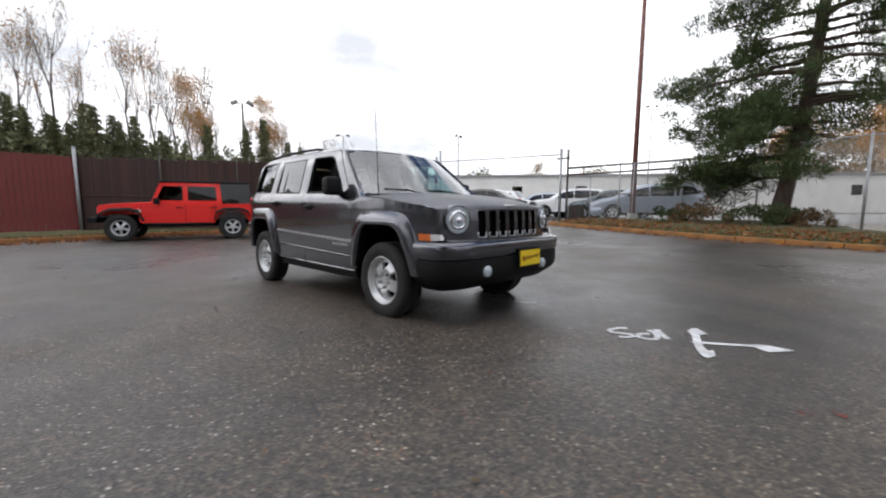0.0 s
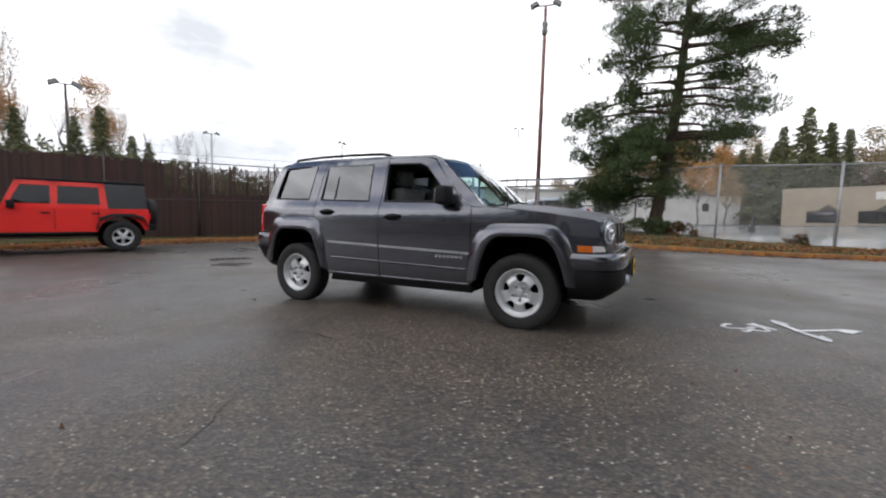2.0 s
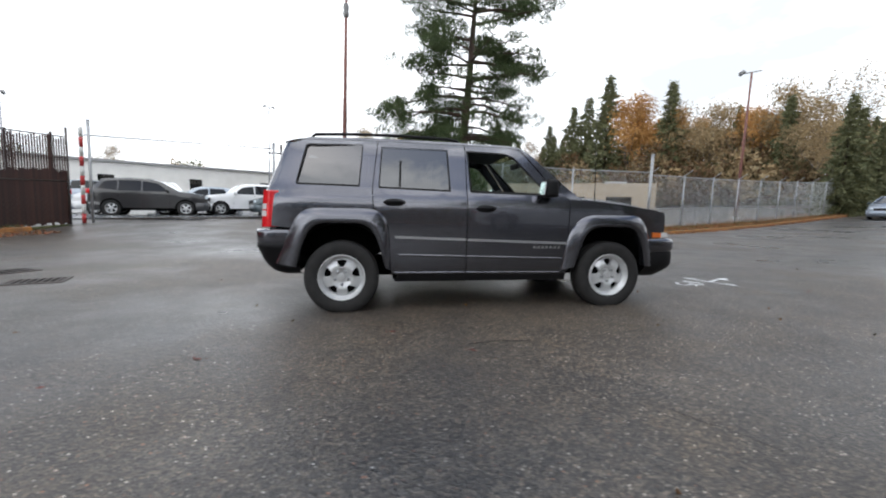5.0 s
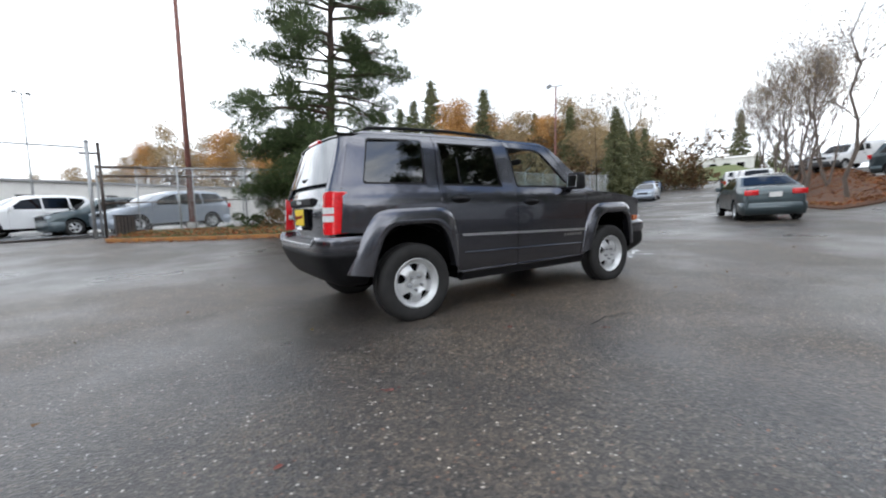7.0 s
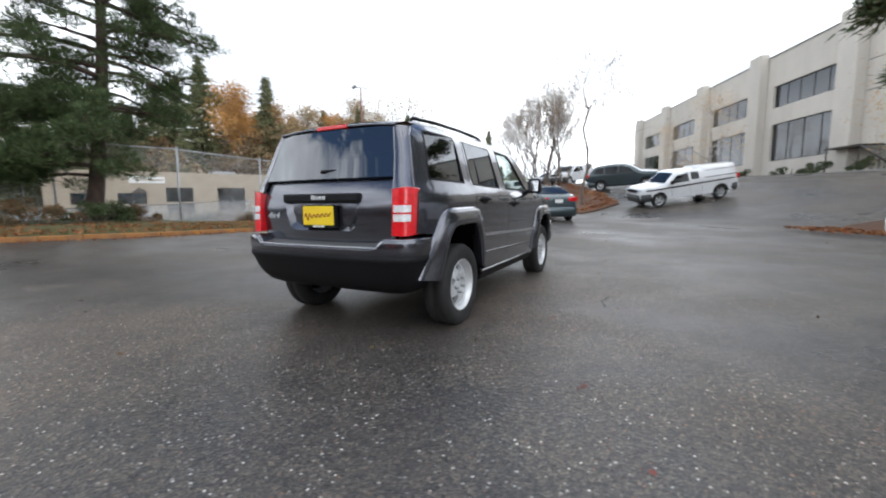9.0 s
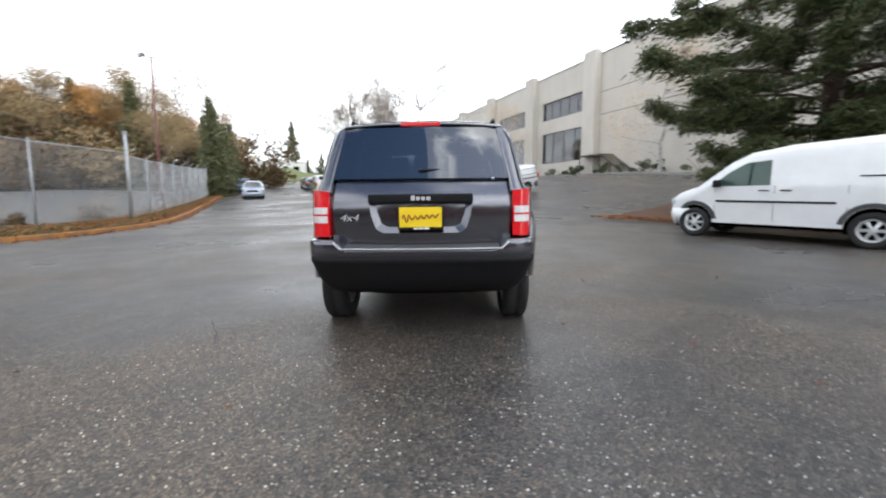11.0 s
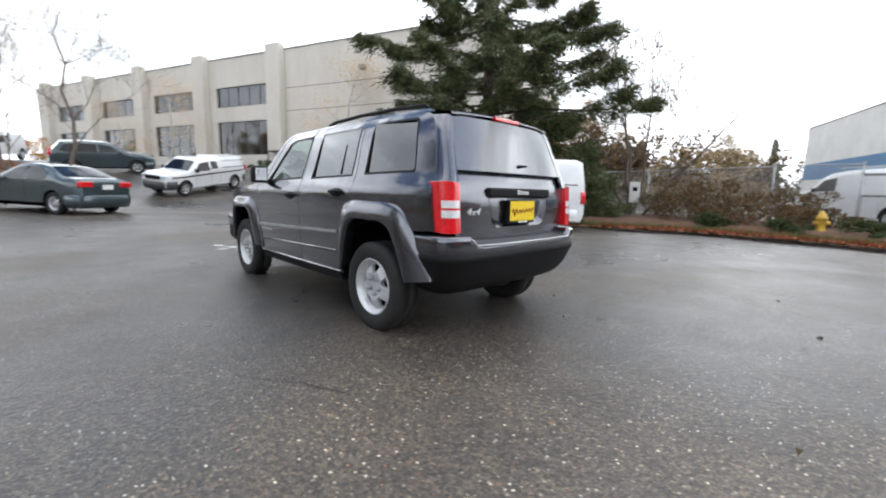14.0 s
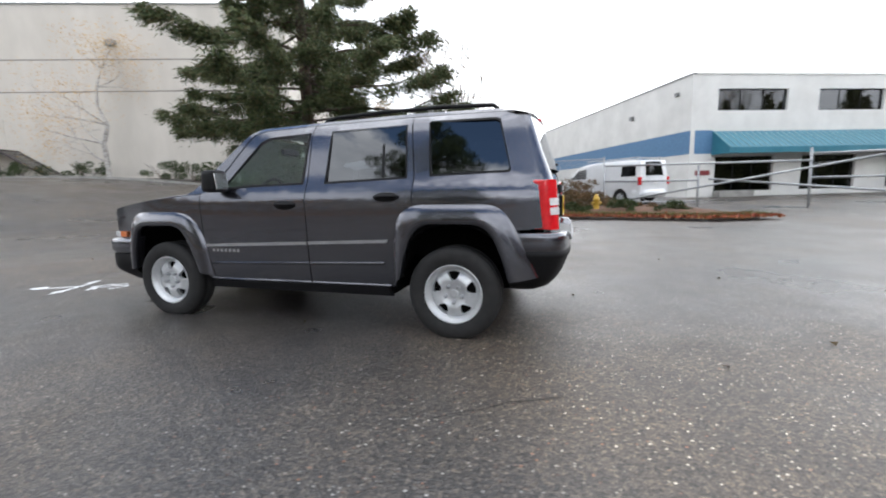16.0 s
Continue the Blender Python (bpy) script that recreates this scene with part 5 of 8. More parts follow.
            part("wheel_well", bm, SHADE_TRIM_BLACK, e)
        for hx in spec.get("handles", []):
            y2 = fy(hx, belt - 0.10)
            bm = tube([(hx - 0.09, sd * y2, belt - 0.10), (hx - 0.06, sd * (y2 + 0.025), belt - 0.095), (hx + 0.06, sd * (y2 + 0.025), belt - 0.095), (hx + 0.09, sd * y2, belt - 0.10)], 0.012, 6)
            part("door_handle", bm, spec.get("mirrorpaint", BLACKPLASTIC), e)
        for hx in spec.get("seams", []):
            bm = bmesh.new()
            pth = [(hx, zz) for zz in (zb + 0.14, (zb + belt) / 2, belt)]
            add_tube(bm, [(x, sd * (fy(x, z) - 0.002), z) for x, z in pth], 0.005, 4)
            part("door_seam", bm, SHADE_TRIM_BLACK, e)
    bp = spec.get("bumper", BLACKPLASTIC)
    bm = bmesh.new()
    add_wrap(bm, xf - 0.5, xf + 0.035, hw - 0.03, [(zb + 0.36, 0.06), (zb + 0.34, 0.0), (zb + 0.14, 0.0), (zb - 0.02, 0.06), (zb - 0.02, 0.2)], 20, 4.0)
    part("front_bumper", bm, bp, e)
    bm = bmesh.new()
    add_wrap(bm, xr + 0.5, xr - 0.045, hw - 0.02, [(zb + 0.36, 0.07), (zb + 0.34, 0.0), (zb + 0.14, 0.0), (zb - 0.02, 0.06), (zb - 0.02, 0.2)], 20, 4.0)
    part("rear_bumper", bm, bp, e)
    bm = box(xr - 0.055, xr - 0.03, -0.155, 0.155, spec.get("platez", zb + 0.42), spec.get("platez", zb + 0.42) + 0.14, 0.004)
    part("rear_plate", bm, WHITECARD, e)
    bm = box(xf + 0.0, xf + 0.03, -0.42, 0.42, hz - 0.10, hz + 0.06, 0.015)
    part("grille", bm, BLACKPLASTIC, e)
    # near-black underside, its shade put into the colour
    bm = box(xr + 0.3, xf - 0.3, -hw + 0.25, hw - 0.25, zb - 0.02, zb + 0.10, 0.02)
    part("underbody", bm, SHADE_TRIM_BLACK, e)
    return e


SEDAN = dict(cat="car", paint=GREYPAINT, bumper=GREYPAINT, bottom=0.22, half=0.875, belt=0.93, wheels=(1.33, -1.34), wr=0.315, narrow=0.24, nose=0.20, tail=0.14,
             top=[(2.18, 0.62), (2.10, 0.74), (1.75, 0.84), (1.05, 0.95), (0.20, 1.37), (-0.15, 1.43), (-0.60, 1.42), (-0.95, 1.36), (-1.68, 1.06), (-2.12, 1.02), (-2.20, 0.90), (-2.22, 0.60)],
             screens=[("windscreen", (3, 4), 0.10), ("rear_glass", (7, 8), 0.10)],
             windows=[("front_door_glass", [(0.62, 0.97), (0.14, 1.29), (-0.30, 1.36), (-0.30, 0.97)]), ("rear_door_glass", [(-0.36, 0.97), (-0.36, 1.36), (-0.80, 1.33), (-1.12, 1.16), (-1.12, 1.0)])],
             headz=0.66, tailz=(0.80, 0.96, 0.34), mirror=(0.55, 0.94), mirrorpaint=GREYPAINT, handles=(-0.22, -1.0), seams=(0.62, -0.33, -1.05), platez=0.74)
HATCH = dict(SEDAN, paint=BLACKPAINT, bumper=BLACKPAINT, mirrorpaint=BLACKPAINT, half=0.88, belt=1.0, wheels=(1.30, -1.32), wr=0.33,
             top=[(2.10, 0.68), (2.02, 0.84), (1.70, 0.95), (1.05, 1.04), (0.35, 1.46), (0.0, 1.55), (-0.8, 1.56), (-1.45, 1.50), (-1.92, 1.12), (-2.02, 0.92), (-2.06, 0.60)],
             screens=[("windscreen", (3, 4), 0.10), ("rear_glass", (7, 8), 0.12)],
             windows=[("front_door_glass", [(0.72, 1.04), (0.26, 1.38), (-0.25, 1.46), (-0.25, 1.04)]), ("rear_door_glass", [(-0.31, 1.04), (-0.31, 1.47), (-1.05, 1.45), (-1.20, 1.08)])],
             headz=0.76, tailz=(0.88, 1.12, 0.28), mirror=(0.65, 1.02), handles=(-0.18, -1.0), seams=(0.70, -0.28, -1.1), platez=0.80)
SUVSPEC = dict(HATCH, half=0.93, belt=1.10, wheels=(1.42, -1.42), wr=0.36, bottom=0.28,
               top=[(2.34, 0.76), (2.27, 0.95), (1.95, 1.06), (1.15, 1.15), (0.42, 1.60), (0.1, 1.70), (-0.8, 1.73), (-1.75, 1.66), (-2.14, 1.20), (-2.26, 1.0), (-2.30, 0.66)],
               windows=[("front_door_glass", [(0.80, 1.14), (0.36, 1.50), (-0.22, 1.60), (-0.22, 1.14)]), ("rear_door_glass", [(-0.28, 1.14), (-0.28, 1.61), (-1.10, 1.61), (-1.12, 1.14)]), ("quarter_glass", [(-1.18, 1.16), (-1.17, 1.60), (-1.62, 1.55), (-1.88, 1.22)])],
               headz=0.88, tailz=(0.98, 1.20, 0.22), mirror=(0.72, 1.12), seams=(0.80, -0.25, -1.15), platez=0.9, spokes=5)
MINIVAN = dict(SUVSPEC, paint=SILVERPAINT, bumper=SILVERPAINT, mirrorpaint=SILVERPAINT, half=0.99, belt=1.08, wheels=(1.54, -1.54), wr=0.35, bottom=0.24,
               top=[(2.56, 0.70), (2.48, 0.86), (2.10, 1.00), (1.55, 1.10), (0.55, 1.58), (0.1, 1.70), (-0.8, 1.75), (-2.0, 1.68), (-2.42, 1.20), (-2.54, 0.98), (-2.57, 0.62)],
               windows=[("front_door_glass", [(1.05, 1.12), (0.46, 1.46), (-0.05, 1.58), (-0.05, 1.12)]), ("sliding_door_glass", [(-0.12, 1.12), (-0.12, 1.59), (-1.10, 1.62), (-1.12, 1.12)]), ("quarter_glass", [(-1.20, 1.13), (-1.18, 1.62), (-1.95, 1.58), (-2.2, 1.22)])],
               headz=0.80, tailz=(0.96, 1.16, 0.30), mirror=(0.95, 1.10), handles=(0.02, -0.25), seams=(1.0, -0.08, -1.3))
CARGOVAN = dict(cat="van", glass=VANGLASS, paint=WHITEPAINT, bumper=WHITEPAINT, bottom=0.27, half=0.895, belt=1.13, wheels=(1.46, -1.45), wr=0.325, narrow=0.10, nose=0.22, tail=0.05,
                top=[(2.08, 0.62), (2.06, 0.84), (1.88, 0.98), (1.42, 1.12), (0.80, 1.62), (0.45, 1.80), (-0.2, 1.91), (-1.4, 1.97), (-2.03, 1.96), (-2.19, 1.88), (-2.27, 1.3), (-2.29, 0.60)],
                screens=[("windscreen", (3, 4), 0.10), ("rear_glass", (9, 10), 0.2)],
                windows=[("front_door_glass", [(1.14, 1.12), (0.80, 1.42), (0.50, 1.60), (0.08, 1.64), (0.06, 1.14)])],
                patches=[("side_moulding", [(1.02, 0.79), (1.02, 0.83), (-0.95, 0.82), (-0.95, 0.78)], BLACKPLASTIC), ("slide_rail", [(-1.22, 1.27), (-1.22, 1.295), (-2.08, 1.295), (-2.08, 1.27)], SHADE_TRIM_BLACK),
                         ("front_arch", [(1.0, 0.42)] + arc(1.46, 0.335, 0.475, 170, 10, 12) + arc(1.46, 0.335, 0.392, 10, 170, 12), DARKGREYPLASTIC),
                         ("rear_arch", arc(-1.45, 0.335, 0.475, 170, 10, 12) + arc(-1.45, 0.335, 0.392, 10, 170, 12), DARKGREYPLASTIC)],
                headz=0.78, tailz=(0.78, 1.10, 0.12), mirror=(0.98, 1.12), handles=(0.16, -0.20), seams=(1.05, -0.02, -1.1), platez=0.85, spokes=6)
CITYVAN = dict(CARGOVAN, glass=CARGLASS, half=0.92, belt=1.10, patches=[], bottom=0.25, wheels=(1.5, -1.5), handles=(0.1,), seams=(0.95, -0.2),
               top=[(2.35, 0.60), (2.28, 0.86), (2.0, 1.02), (1.60, 1.12), (0.90, 1.66), (0.55, 1.80), (-0.4, 1.86), (-1.6, 1.86), (-2.2, 1.80), (-2.34, 1.4), (-2.38, 0.60)], screens=[("windscreen", (3, 4), 0.10), ("rear_glass", (8, 9), 0.16)],
               windows=[("front_door_glass", [(1.20, 1.12), (0.85, 1.42), (0.60, 1.58), (0.12, 1.60), (0.10, 1.12)])])
BIGVAN = dict(CARGOVAN, glass=CARGLASS, half=1.0, belt=1.22, wheels=(1.72, -1.72), wr=0.36, bottom=0.38, patches=[], seams=(1.2, 0.1, -1.3), handles=(0.25,),
              top=[(2.80, 0.78), (2.76, 1.04), (2.55, 1.16), (1.85, 1.28), (1.10, 1.84), (0.8, 1.97), (0.0, 2.06), (-2.2, 2.08), (-2.66, 2.02), (-2.76, 1.3), (-2.78, 0.7)], screens=[("windscreen", (3, 4), 0.12), ("rear_glass", (8, 9), 0.30)],
              windows=[("front_door_glass", [(1.56, 1.28), (1.04, 1.72), (0.50, 1.78), (0.46, 1.28)]), ("rear_side_glass", [(-1.75, 1.34), (-1.75, 1.80), (-2.5, 1.80), (-2.55, 1.34)])],
              headz=0.98, tailz=(0.95, 1.30, 0.12), mirror=(1.30, 1.26), platez=0.98)
PICKUP = dict(SUVSPEC, cat="pickup", paint=WHITEPAINT, bumper=DARKGREYPLASTIC, half=0.88, belt=1.06, wheels=(1.60, -1.55), wr=0.35, bottom=0.36, narrow=0.16,
              top=[(2.50, 0.78), (2.45, 0.98), (2.2, 1.05), (1.30, 1.10), (0.72, 1.58), (0.50, 1.64), (-0.30, 1.65), (-0.62, 1.62), (-0.66, 1.70), (-2.45, 1.66), (-2.55, 1.12), (-2.58, 0.70)],
              screens=[("windscreen", (3, 4), 0.10), ("canopy_glass", (9, 10), 0.2)],
              windows=[("front_door_glass", [(1.02, 1.10), (0.66, 1.46), (0.10, 1.52), (0.08, 1.10)]), ("rear_cab_glass", [(-0.02, 1.16), (-0.02, 1.52), (-0.42, 1.50), (-0.45, 1.16)])],
              patches=[("side_stripe", [(2.2, 0.86), (2.2, 0.92), (-2.3, 1.00), (-2.3, 0.94)], BLACKPLASTIC), ("canopy_seam", [(-0.72, 1.16), (-0.72, 1.19), (-2.48, 1.19), (-2.48, 1.16)], SHADE_TRIM_BLACK), ("canopy_seam", [(-0.75, 1.50), (-0.75, 1.515), (-2.42, 1.50), (-2.42, 1.485)], SHADE_TRIM_BLACK)],
              headz=0.92, tailz=(0.90, 1.15, 0.10), mirror=(1.0, 1.10), handles=(0.15,), seams=(0.98, 0.03, -0.58), platez=0.62, mirrorpaint=BLACKPLASTIC)


def on_ground(x, y, heading, dz=0.0):
    """Pose on the ground, tipped with its slope."""
    c, s = math.cos(radians(heading)), math.sin(radians(heading))
    zf, zr = lie(x + 1.4 * c, y + 1.4 * s), lie(x - 1.4 * c, y - 1.4 * s)
    zl, zq = lie(x - 0.7 * s, y + 0.7 * c), lie(x + 0.7 * s, y - 0.7 * c)
    return Matrix.Translation((x, y, (zf + zr) / 2 + dz)) @ Matrix.Rotation(radians(heading), 4, "Z") @ Matrix.Rotation(-math.atan2(zf - zr, 2.8), 4, "Y") @ Matrix.Rotation(math.atan2(zl - zq, 1.4), 4, "X")


vehicle("cargo_van", "white compact high-roof cargo van with grey arches, beside the fir", on_ground(3.95, -7.45, 35.5), CARGOVAN)
vehicle("sedan_car", "dark slate four-door sedan parked at the kerb", on_ground(13.9, 2.35, 33), SEDAN)
vehicle("hatchback_car", "black hatchback parked behind a white van", on_ground(23.3, 5.35, 25), HATCH)
vehicle("delivery_van", "white delivery van parked at the kerb", on_ground(28.2, 7.75, 24), CITYVAN)
vehicle("delivery_van", "white delivery van parked at the kerb", on_ground(33.2, 10.1, 24), CITYVAN)
vehicle("delivery_van", "white and lime green delivery van", on_ground(38.2, 12.8, 24), dict(CITYVAN, patches=[("green_panel", [(2.1, 0.5), (2.1, 0.9), (-2.25, 1.25), (-2.25, 0.5)], GREENPAINT)], bumper=GREENPAINT))
vehicle("pickup_truck", "white pickup truck with a white canopy and dark stripe", on_ground(20.3, -3.3, 121), PICKUP)
vehicle("crossover_car", "dark slate crossover parked on the upper car park", on_ground(27.0, -0.2, 268), dict(SUVSPEC, paint=GREYPAINT, bumper=GREYPAINT))
vehicle("pickup_truck", "white pickup truck on the upper car park", on_ground(34.0, 4.6, 158), dict(PICKUP, patches=[]))
vehicle("sedan_car", "black car on the upper car park", on_ground(41.0, 8.2, 158), dict(SEDAN, paint=BLACKPAINT, bumper=BLACKPAINT))
vehicle("minivan", "silver blue minivan parked behind the chain-link fence", on_ground(-3.45, 18.55, 208), MINIVAN)
vehicle("estate_car", "white sport utility vehicle in the fenced car park", on_ground(-8.3, 20.0, 208), dict(SUVSPEC, paint=WHITEPAINT, bumper=WHITEPAINT, mirrorpaint=WHITEPAINT), "fenced car park")
vehicle("estate_car", "black car in the fenced car park", on_ground(-6.3, 22.3, 208), dict(HATCH), "fenced car park")
vehicle("estate_car", "black sport utility vehicle in the fenced car park", on_ground(-11.6, 17.0, 16), dict(SUVSPEC), "fenced car park")
vehicle("estate_car", "silver hatchback between two sport utility vehicles in the fenced car park", on_ground(-10.9, 20.7, 208), dict(HATCH, paint=SILVERPAINT, bumper=SILVERPAINT, mirrorpaint=SILVERPAINT), "fenced car park")
vehicle("estate_car", "dark grey car between white cars in the fenced car park", on_ground(-5.8, 19.6, 208), dict(HATCH, paint=GREYPAINT, bumper=GREYPAINT), "fenced car park")
vehicle("estate_car", "silver sport utility vehicle seen from behind in the fenced car park", on_ground(-16.2, 19.9, 122), dict(SUVSPEC, paint=SILVERPAINT, bumper=SILVERPAINT), "fenced car park")
vehicle("estate_car", "white sport utility vehicle in the fenced car park", on_ground(-13.4, 18.9, 195), dict(SUVSPEC, paint=WHITEPAINT, bumper=WHITEPAINT, mirrorpaint=WHITEPAINT), "fenced car park")
vehicle("estate_car", "silver saloon car in the fenced car park", on_ground(-11.8, 22.6, 208), dict(SEDAN, paint=SILVERPAINT, bumper=SILVERPAINT), "fenced car park")
vehicle("estate_car", "grey car in the fenced car park", on_ground(-13.2, 24.4, 208), dict(SEDAN), "fenced car park")
vehicle("estate_car", "white car in the fenced car park", on_ground(-10.2, 27.0, 208), dict(HATCH, paint=WHITEPAINT, bumper=WHITEPAINT), "fenced car park")
vehicle("estate_car", "silver car in the fenced car park", on_ground(-16.0, 28.5, 300), dict(SUVSPEC, paint=SILVERPAINT, bumper=SILVERPAINT), "fenced car park")
vehicle("estate_car", "white sport utility vehicle in the fenced car park", on_ground(-14.6, 33.5, 200), dict(SUVSPEC, paint=WHITEPAINT, bumper=WHITEPAINT), "fenced car park")
vehicle("hatchback_car", "blue hatchback parked on the street", on_ground(41.0, 22.5, 204), dict(HATCH, paint=BLUEPAINT, bumper=BLUEPAINT))
vehicle("hatchback_car", "blue hatchback parked on the street", on_ground(48.5, 26.2, 204), dict(HATCH, paint=BLUEPAINT, bumper=BLUEPAINT))
vehicle("sedan_car", "silver car coming down the street", on_ground(31.5, 16.9, 203), dict(SEDAN, paint=SILVERPAINT, bumper=SILVERPAINT))
vehicle("sedan_car", "grey car parked up the street", on_ground(45.5, 16.3, 24), dict(SEDAN))
vehicle("sedan_car", "dark car parked up the street", on_ground(51.0, 18.6, 24), dict(HATCH))
wv = vehicle("work_van", "white work van with a ladder rack by the blue-banded building", on_ground(-3.9, -19.6, -48), BIGVAN)
for sd in (-1, 1):
    part("rack_rail", tube([(0.7, sd * 0.72, 2.16), (-2.5, sd * 0.72, 2.20)], 0.022, 8), GALV, wv)
for k in range(4):
    x = 0.6 - 1.0 * k
    part("rack_bar", tube([(x, -0.74, 2.02), (x, -0.72, 2.18), (x, 0.72, 2.18), (x, 0.74, 2.02)], 0.02, 8), GALV, wv)


def off_roader(m):
    """The red four-door off-road car with a hard top."""
    e = thing("off_road_car", "bright red four-door off-road car with black hard top arches", "car", m)
    w = 0.79
    bm = bmesh.new()
    tub = [(1.02, 0.58), (1.02, 1.10), (-2.02, 1.13), (-2.05, 0.58), (-1.96, 0.56)] + arc(-1.47, 0.44, 0.50, 165, 20, 10) + [(-0.95, 0.52), (0.95, 0.52)]
    for sd in (-1, 1):
        b2 = bmesh.new()
        sheet(b2, tub, lambda x, z: (x, sd * (w - 0.02 * max(0, 0.8 - z)), z), 0.2, (), lambda x, z: (x, sd * (w - 0.3), z))
        tmp = bpy.data.meshes.new("tmp")
        b2.to_mesh(tmp)
        b2.free()
        bm.from_mesh(tmp)
        bpy.data.meshes.remove(tmp)
    add_box(bm, -2.05, 1.02, -w + 0.01, w - 0.01, 1.09, 1.12, 0.0)
    add_box(bm, -2.06, -2.0, -w + 0.01, w - 0.01, 0.58, 1.12, 0.01)
    face_out(bm, (-0.5, 0, 0.8))
    part("body", bm, REDPAINT, e)
    bm = bmesh.new()
    hp = [(0.70, 1.15), (1.4, 1.12), (1.8, 1.09), (2.02, 1.06), (2.06, 1.0), (2.06, 0.70)]
    add_bent(bm, hp, [0.74, 0.66, 0.60, 0.56, 0.55, 0.55], 12, 0.03)
    for sd in (-1, 1):
        b = [[bm.verts.new((x, sd * h, z)) for (x, z), h in zip(hp[:5], (0.74, 0.66, 0.60, 0.56, 0.55))], [bm.verts.new((x, sd * h, 0.80)) for (x, z), h in zip(hp[:5], (0.74, 0.66, 0.60, 0.56, 0.55))]]
        for k in range(4):
            bm.faces.new((b[0][k], b[0][k + 1], b[1][k + 1], b[1][k]))
    face_out(bm, (1.4, 0, 0.8))
    part("bonnet", bm, REDPAINT, e)
    for sd in (-1, 1):
        bm = bmesh.new()
        for poly, yy in (([(0.74, 1.10), (0.51, 1.66), (0.46, 1.78), (0.37, 1.78), (0.37, 1.70), (0.64, 1.10)], 0.76), ([(-0.12, 1.10), (-0.12, 1.78), (-0.26, 1.78), (-0.24, 1.10)], 0.76), ([(-1.05, 1.10), (-1.02, 1.78), (-1.14, 1.78), (-1.20, 1.10)], 0.76), ([(0.50, 1.66), (0.46, 1.78), (-1.14, 1.78), (-1.14, 1.66)], 0.76), ([(0.74, 1.05), (0.66, 1.22), (-1.16, 1.22), (-1.18, 1.05)], 0.76)):
            sheet(bm, poly, lambda x, z: (x, sd * (yy - 0.12 * max(0, z - 1.1)), z), 0.3, (), lambda x, z: (x, sd * (yy - 0.06 - 0.12 * max(0, z - 1.1)), z), sm=False)
        bmesh.ops.recalc_face_normals(bm, faces=bm.faces)
        part("door_frame", bm, REDPAINT, e)
    bm = bmesh.new()
    add_box(bm, -2.02, 0.46, -0.70, 0.70, 1.765, 1.83, 0.03)
    part("hard_top", bm, BLACKPLASTIC, e)
    for sd in (-1, 1):
        for nm, poly, mt in (("front_door_glass", [(0.62, 1.12), (0.38, 1.70), (-0.12, 1.70), (-0.12, 1.12)], CARGLASS), ("rear_door_glass", [(-0.25, 1.12), (-0.25, 1.70), (-1.02, 1.70), (-1.05, 1.12)], CARGLASS), ("side_glass", [(-1.18, 1.10), (-1.13, 1.77), (-2.0, 1.77), (-2.05, 1.10)], CARGLASS)):
            bm = bmesh.new()
            sheet(bm, poly, lambda x, z: (x, sd * (0.735 - 0.12 * max(0, z - 1.1)), z), 0.3, (), lambda x, z: (x, sd * (0.72 - 0.12 * max(0, z - 1.1)), z), sm=False)
            part(nm, bm, mt, e)
        for nm, pts in (("front_arch", [(0.90, 0.62), (1.02, 0.92), (1.25, 1.0), (1.72, 0.98), (1.95, 0.86), (2.02, 0.70)]), ("rear_arch", [(-2.05, 0.66), (-1.93, 0.92), (-1.72, 1.0), (-1.25, 1.0), (-1.02, 0.90), (-0.93, 0.62)])):
            bm = bmesh.new()
            rows = [[bm.verts.new((x, sd * y, z - (0.03 if y > 0.9 else 0))) for y in (0.60, 0.80, 0.93, 0.935)] for x, z in dense(pts, 0.12, False)]
            for r_ in rows:
                r_[3].co.z -= 0.05
            for a, b in zip(rows, rows[1:]):
                for k in range(3):
                    bm.faces.new((a[k], a[k + 1], b[k + 1], b[k])).smooth = True
            part(nm, bm, BLACKPLASTIC, e)
        for wx in (1.47, -1.47):
            wheel(e, wx, sd * 0.79, 0.40, 0.40, 0.235, 0.25, sd, 5, "open")
        bm = box(0.48, 0.62, min(sd * 0.78, sd * 1.0), max(sd * 0.80, sd * 1.0), 1.10, 1.28, 0.03)
        part("door_mirror", bm, BLACKPLASTIC, e, "", True)
        for hx in (-0.02, -0.95):
            bm = box(hx - 0.08, hx + 0.08, min(sd * 0.785, sd * 0.82), max(sd * 0.785, sd * 0.82), 0.985, 1.015, 0.008)
            part("door_handle", bm, BLACKPLASTIC, e)
        for hx in (0.96, -0.18, -1.0):
            bm = tube([(hx, sd * 0.788, 0.60), (hx, sd * 0.792, 1.09)], 0.006, 4)
            part("door_seam", bm, SHADE_TRIM_BLACK, e)
        bm = bmesh.new()
        add_lathe(bm, [(0.09, -0.02), (0.09, 0.01), (0.06, 0.03), (0.001, 0.035)], 16, "X", 1, (2.06, sd * 0.42, 0.93))
        part("headlamp", bm, HEADLENS, e)
        bm = box(-2.10, -2.04, min(sd * 0.60, sd * 0.77), max(sd * 0.60, sd * 0.77), 0.84, 1.02, 0.015)
        part("tail_lamp", bm, REDLENS, e)
        bm = bmesh.new()
        for a, b, c in ((1.06, 0.93, 0.055), (1.15, 0.90, 0.05), (1.10, 0.99, 0.035)):
            add_box(bm, a - 0.1, a - 0.1 + c, min(sd * 0.789, sd * 0.795), max(sd * 0.789, sd * 0.795), b - 0.06, b - 0.06 + c)
        part("side_decal", bm, WHITECARD, e)
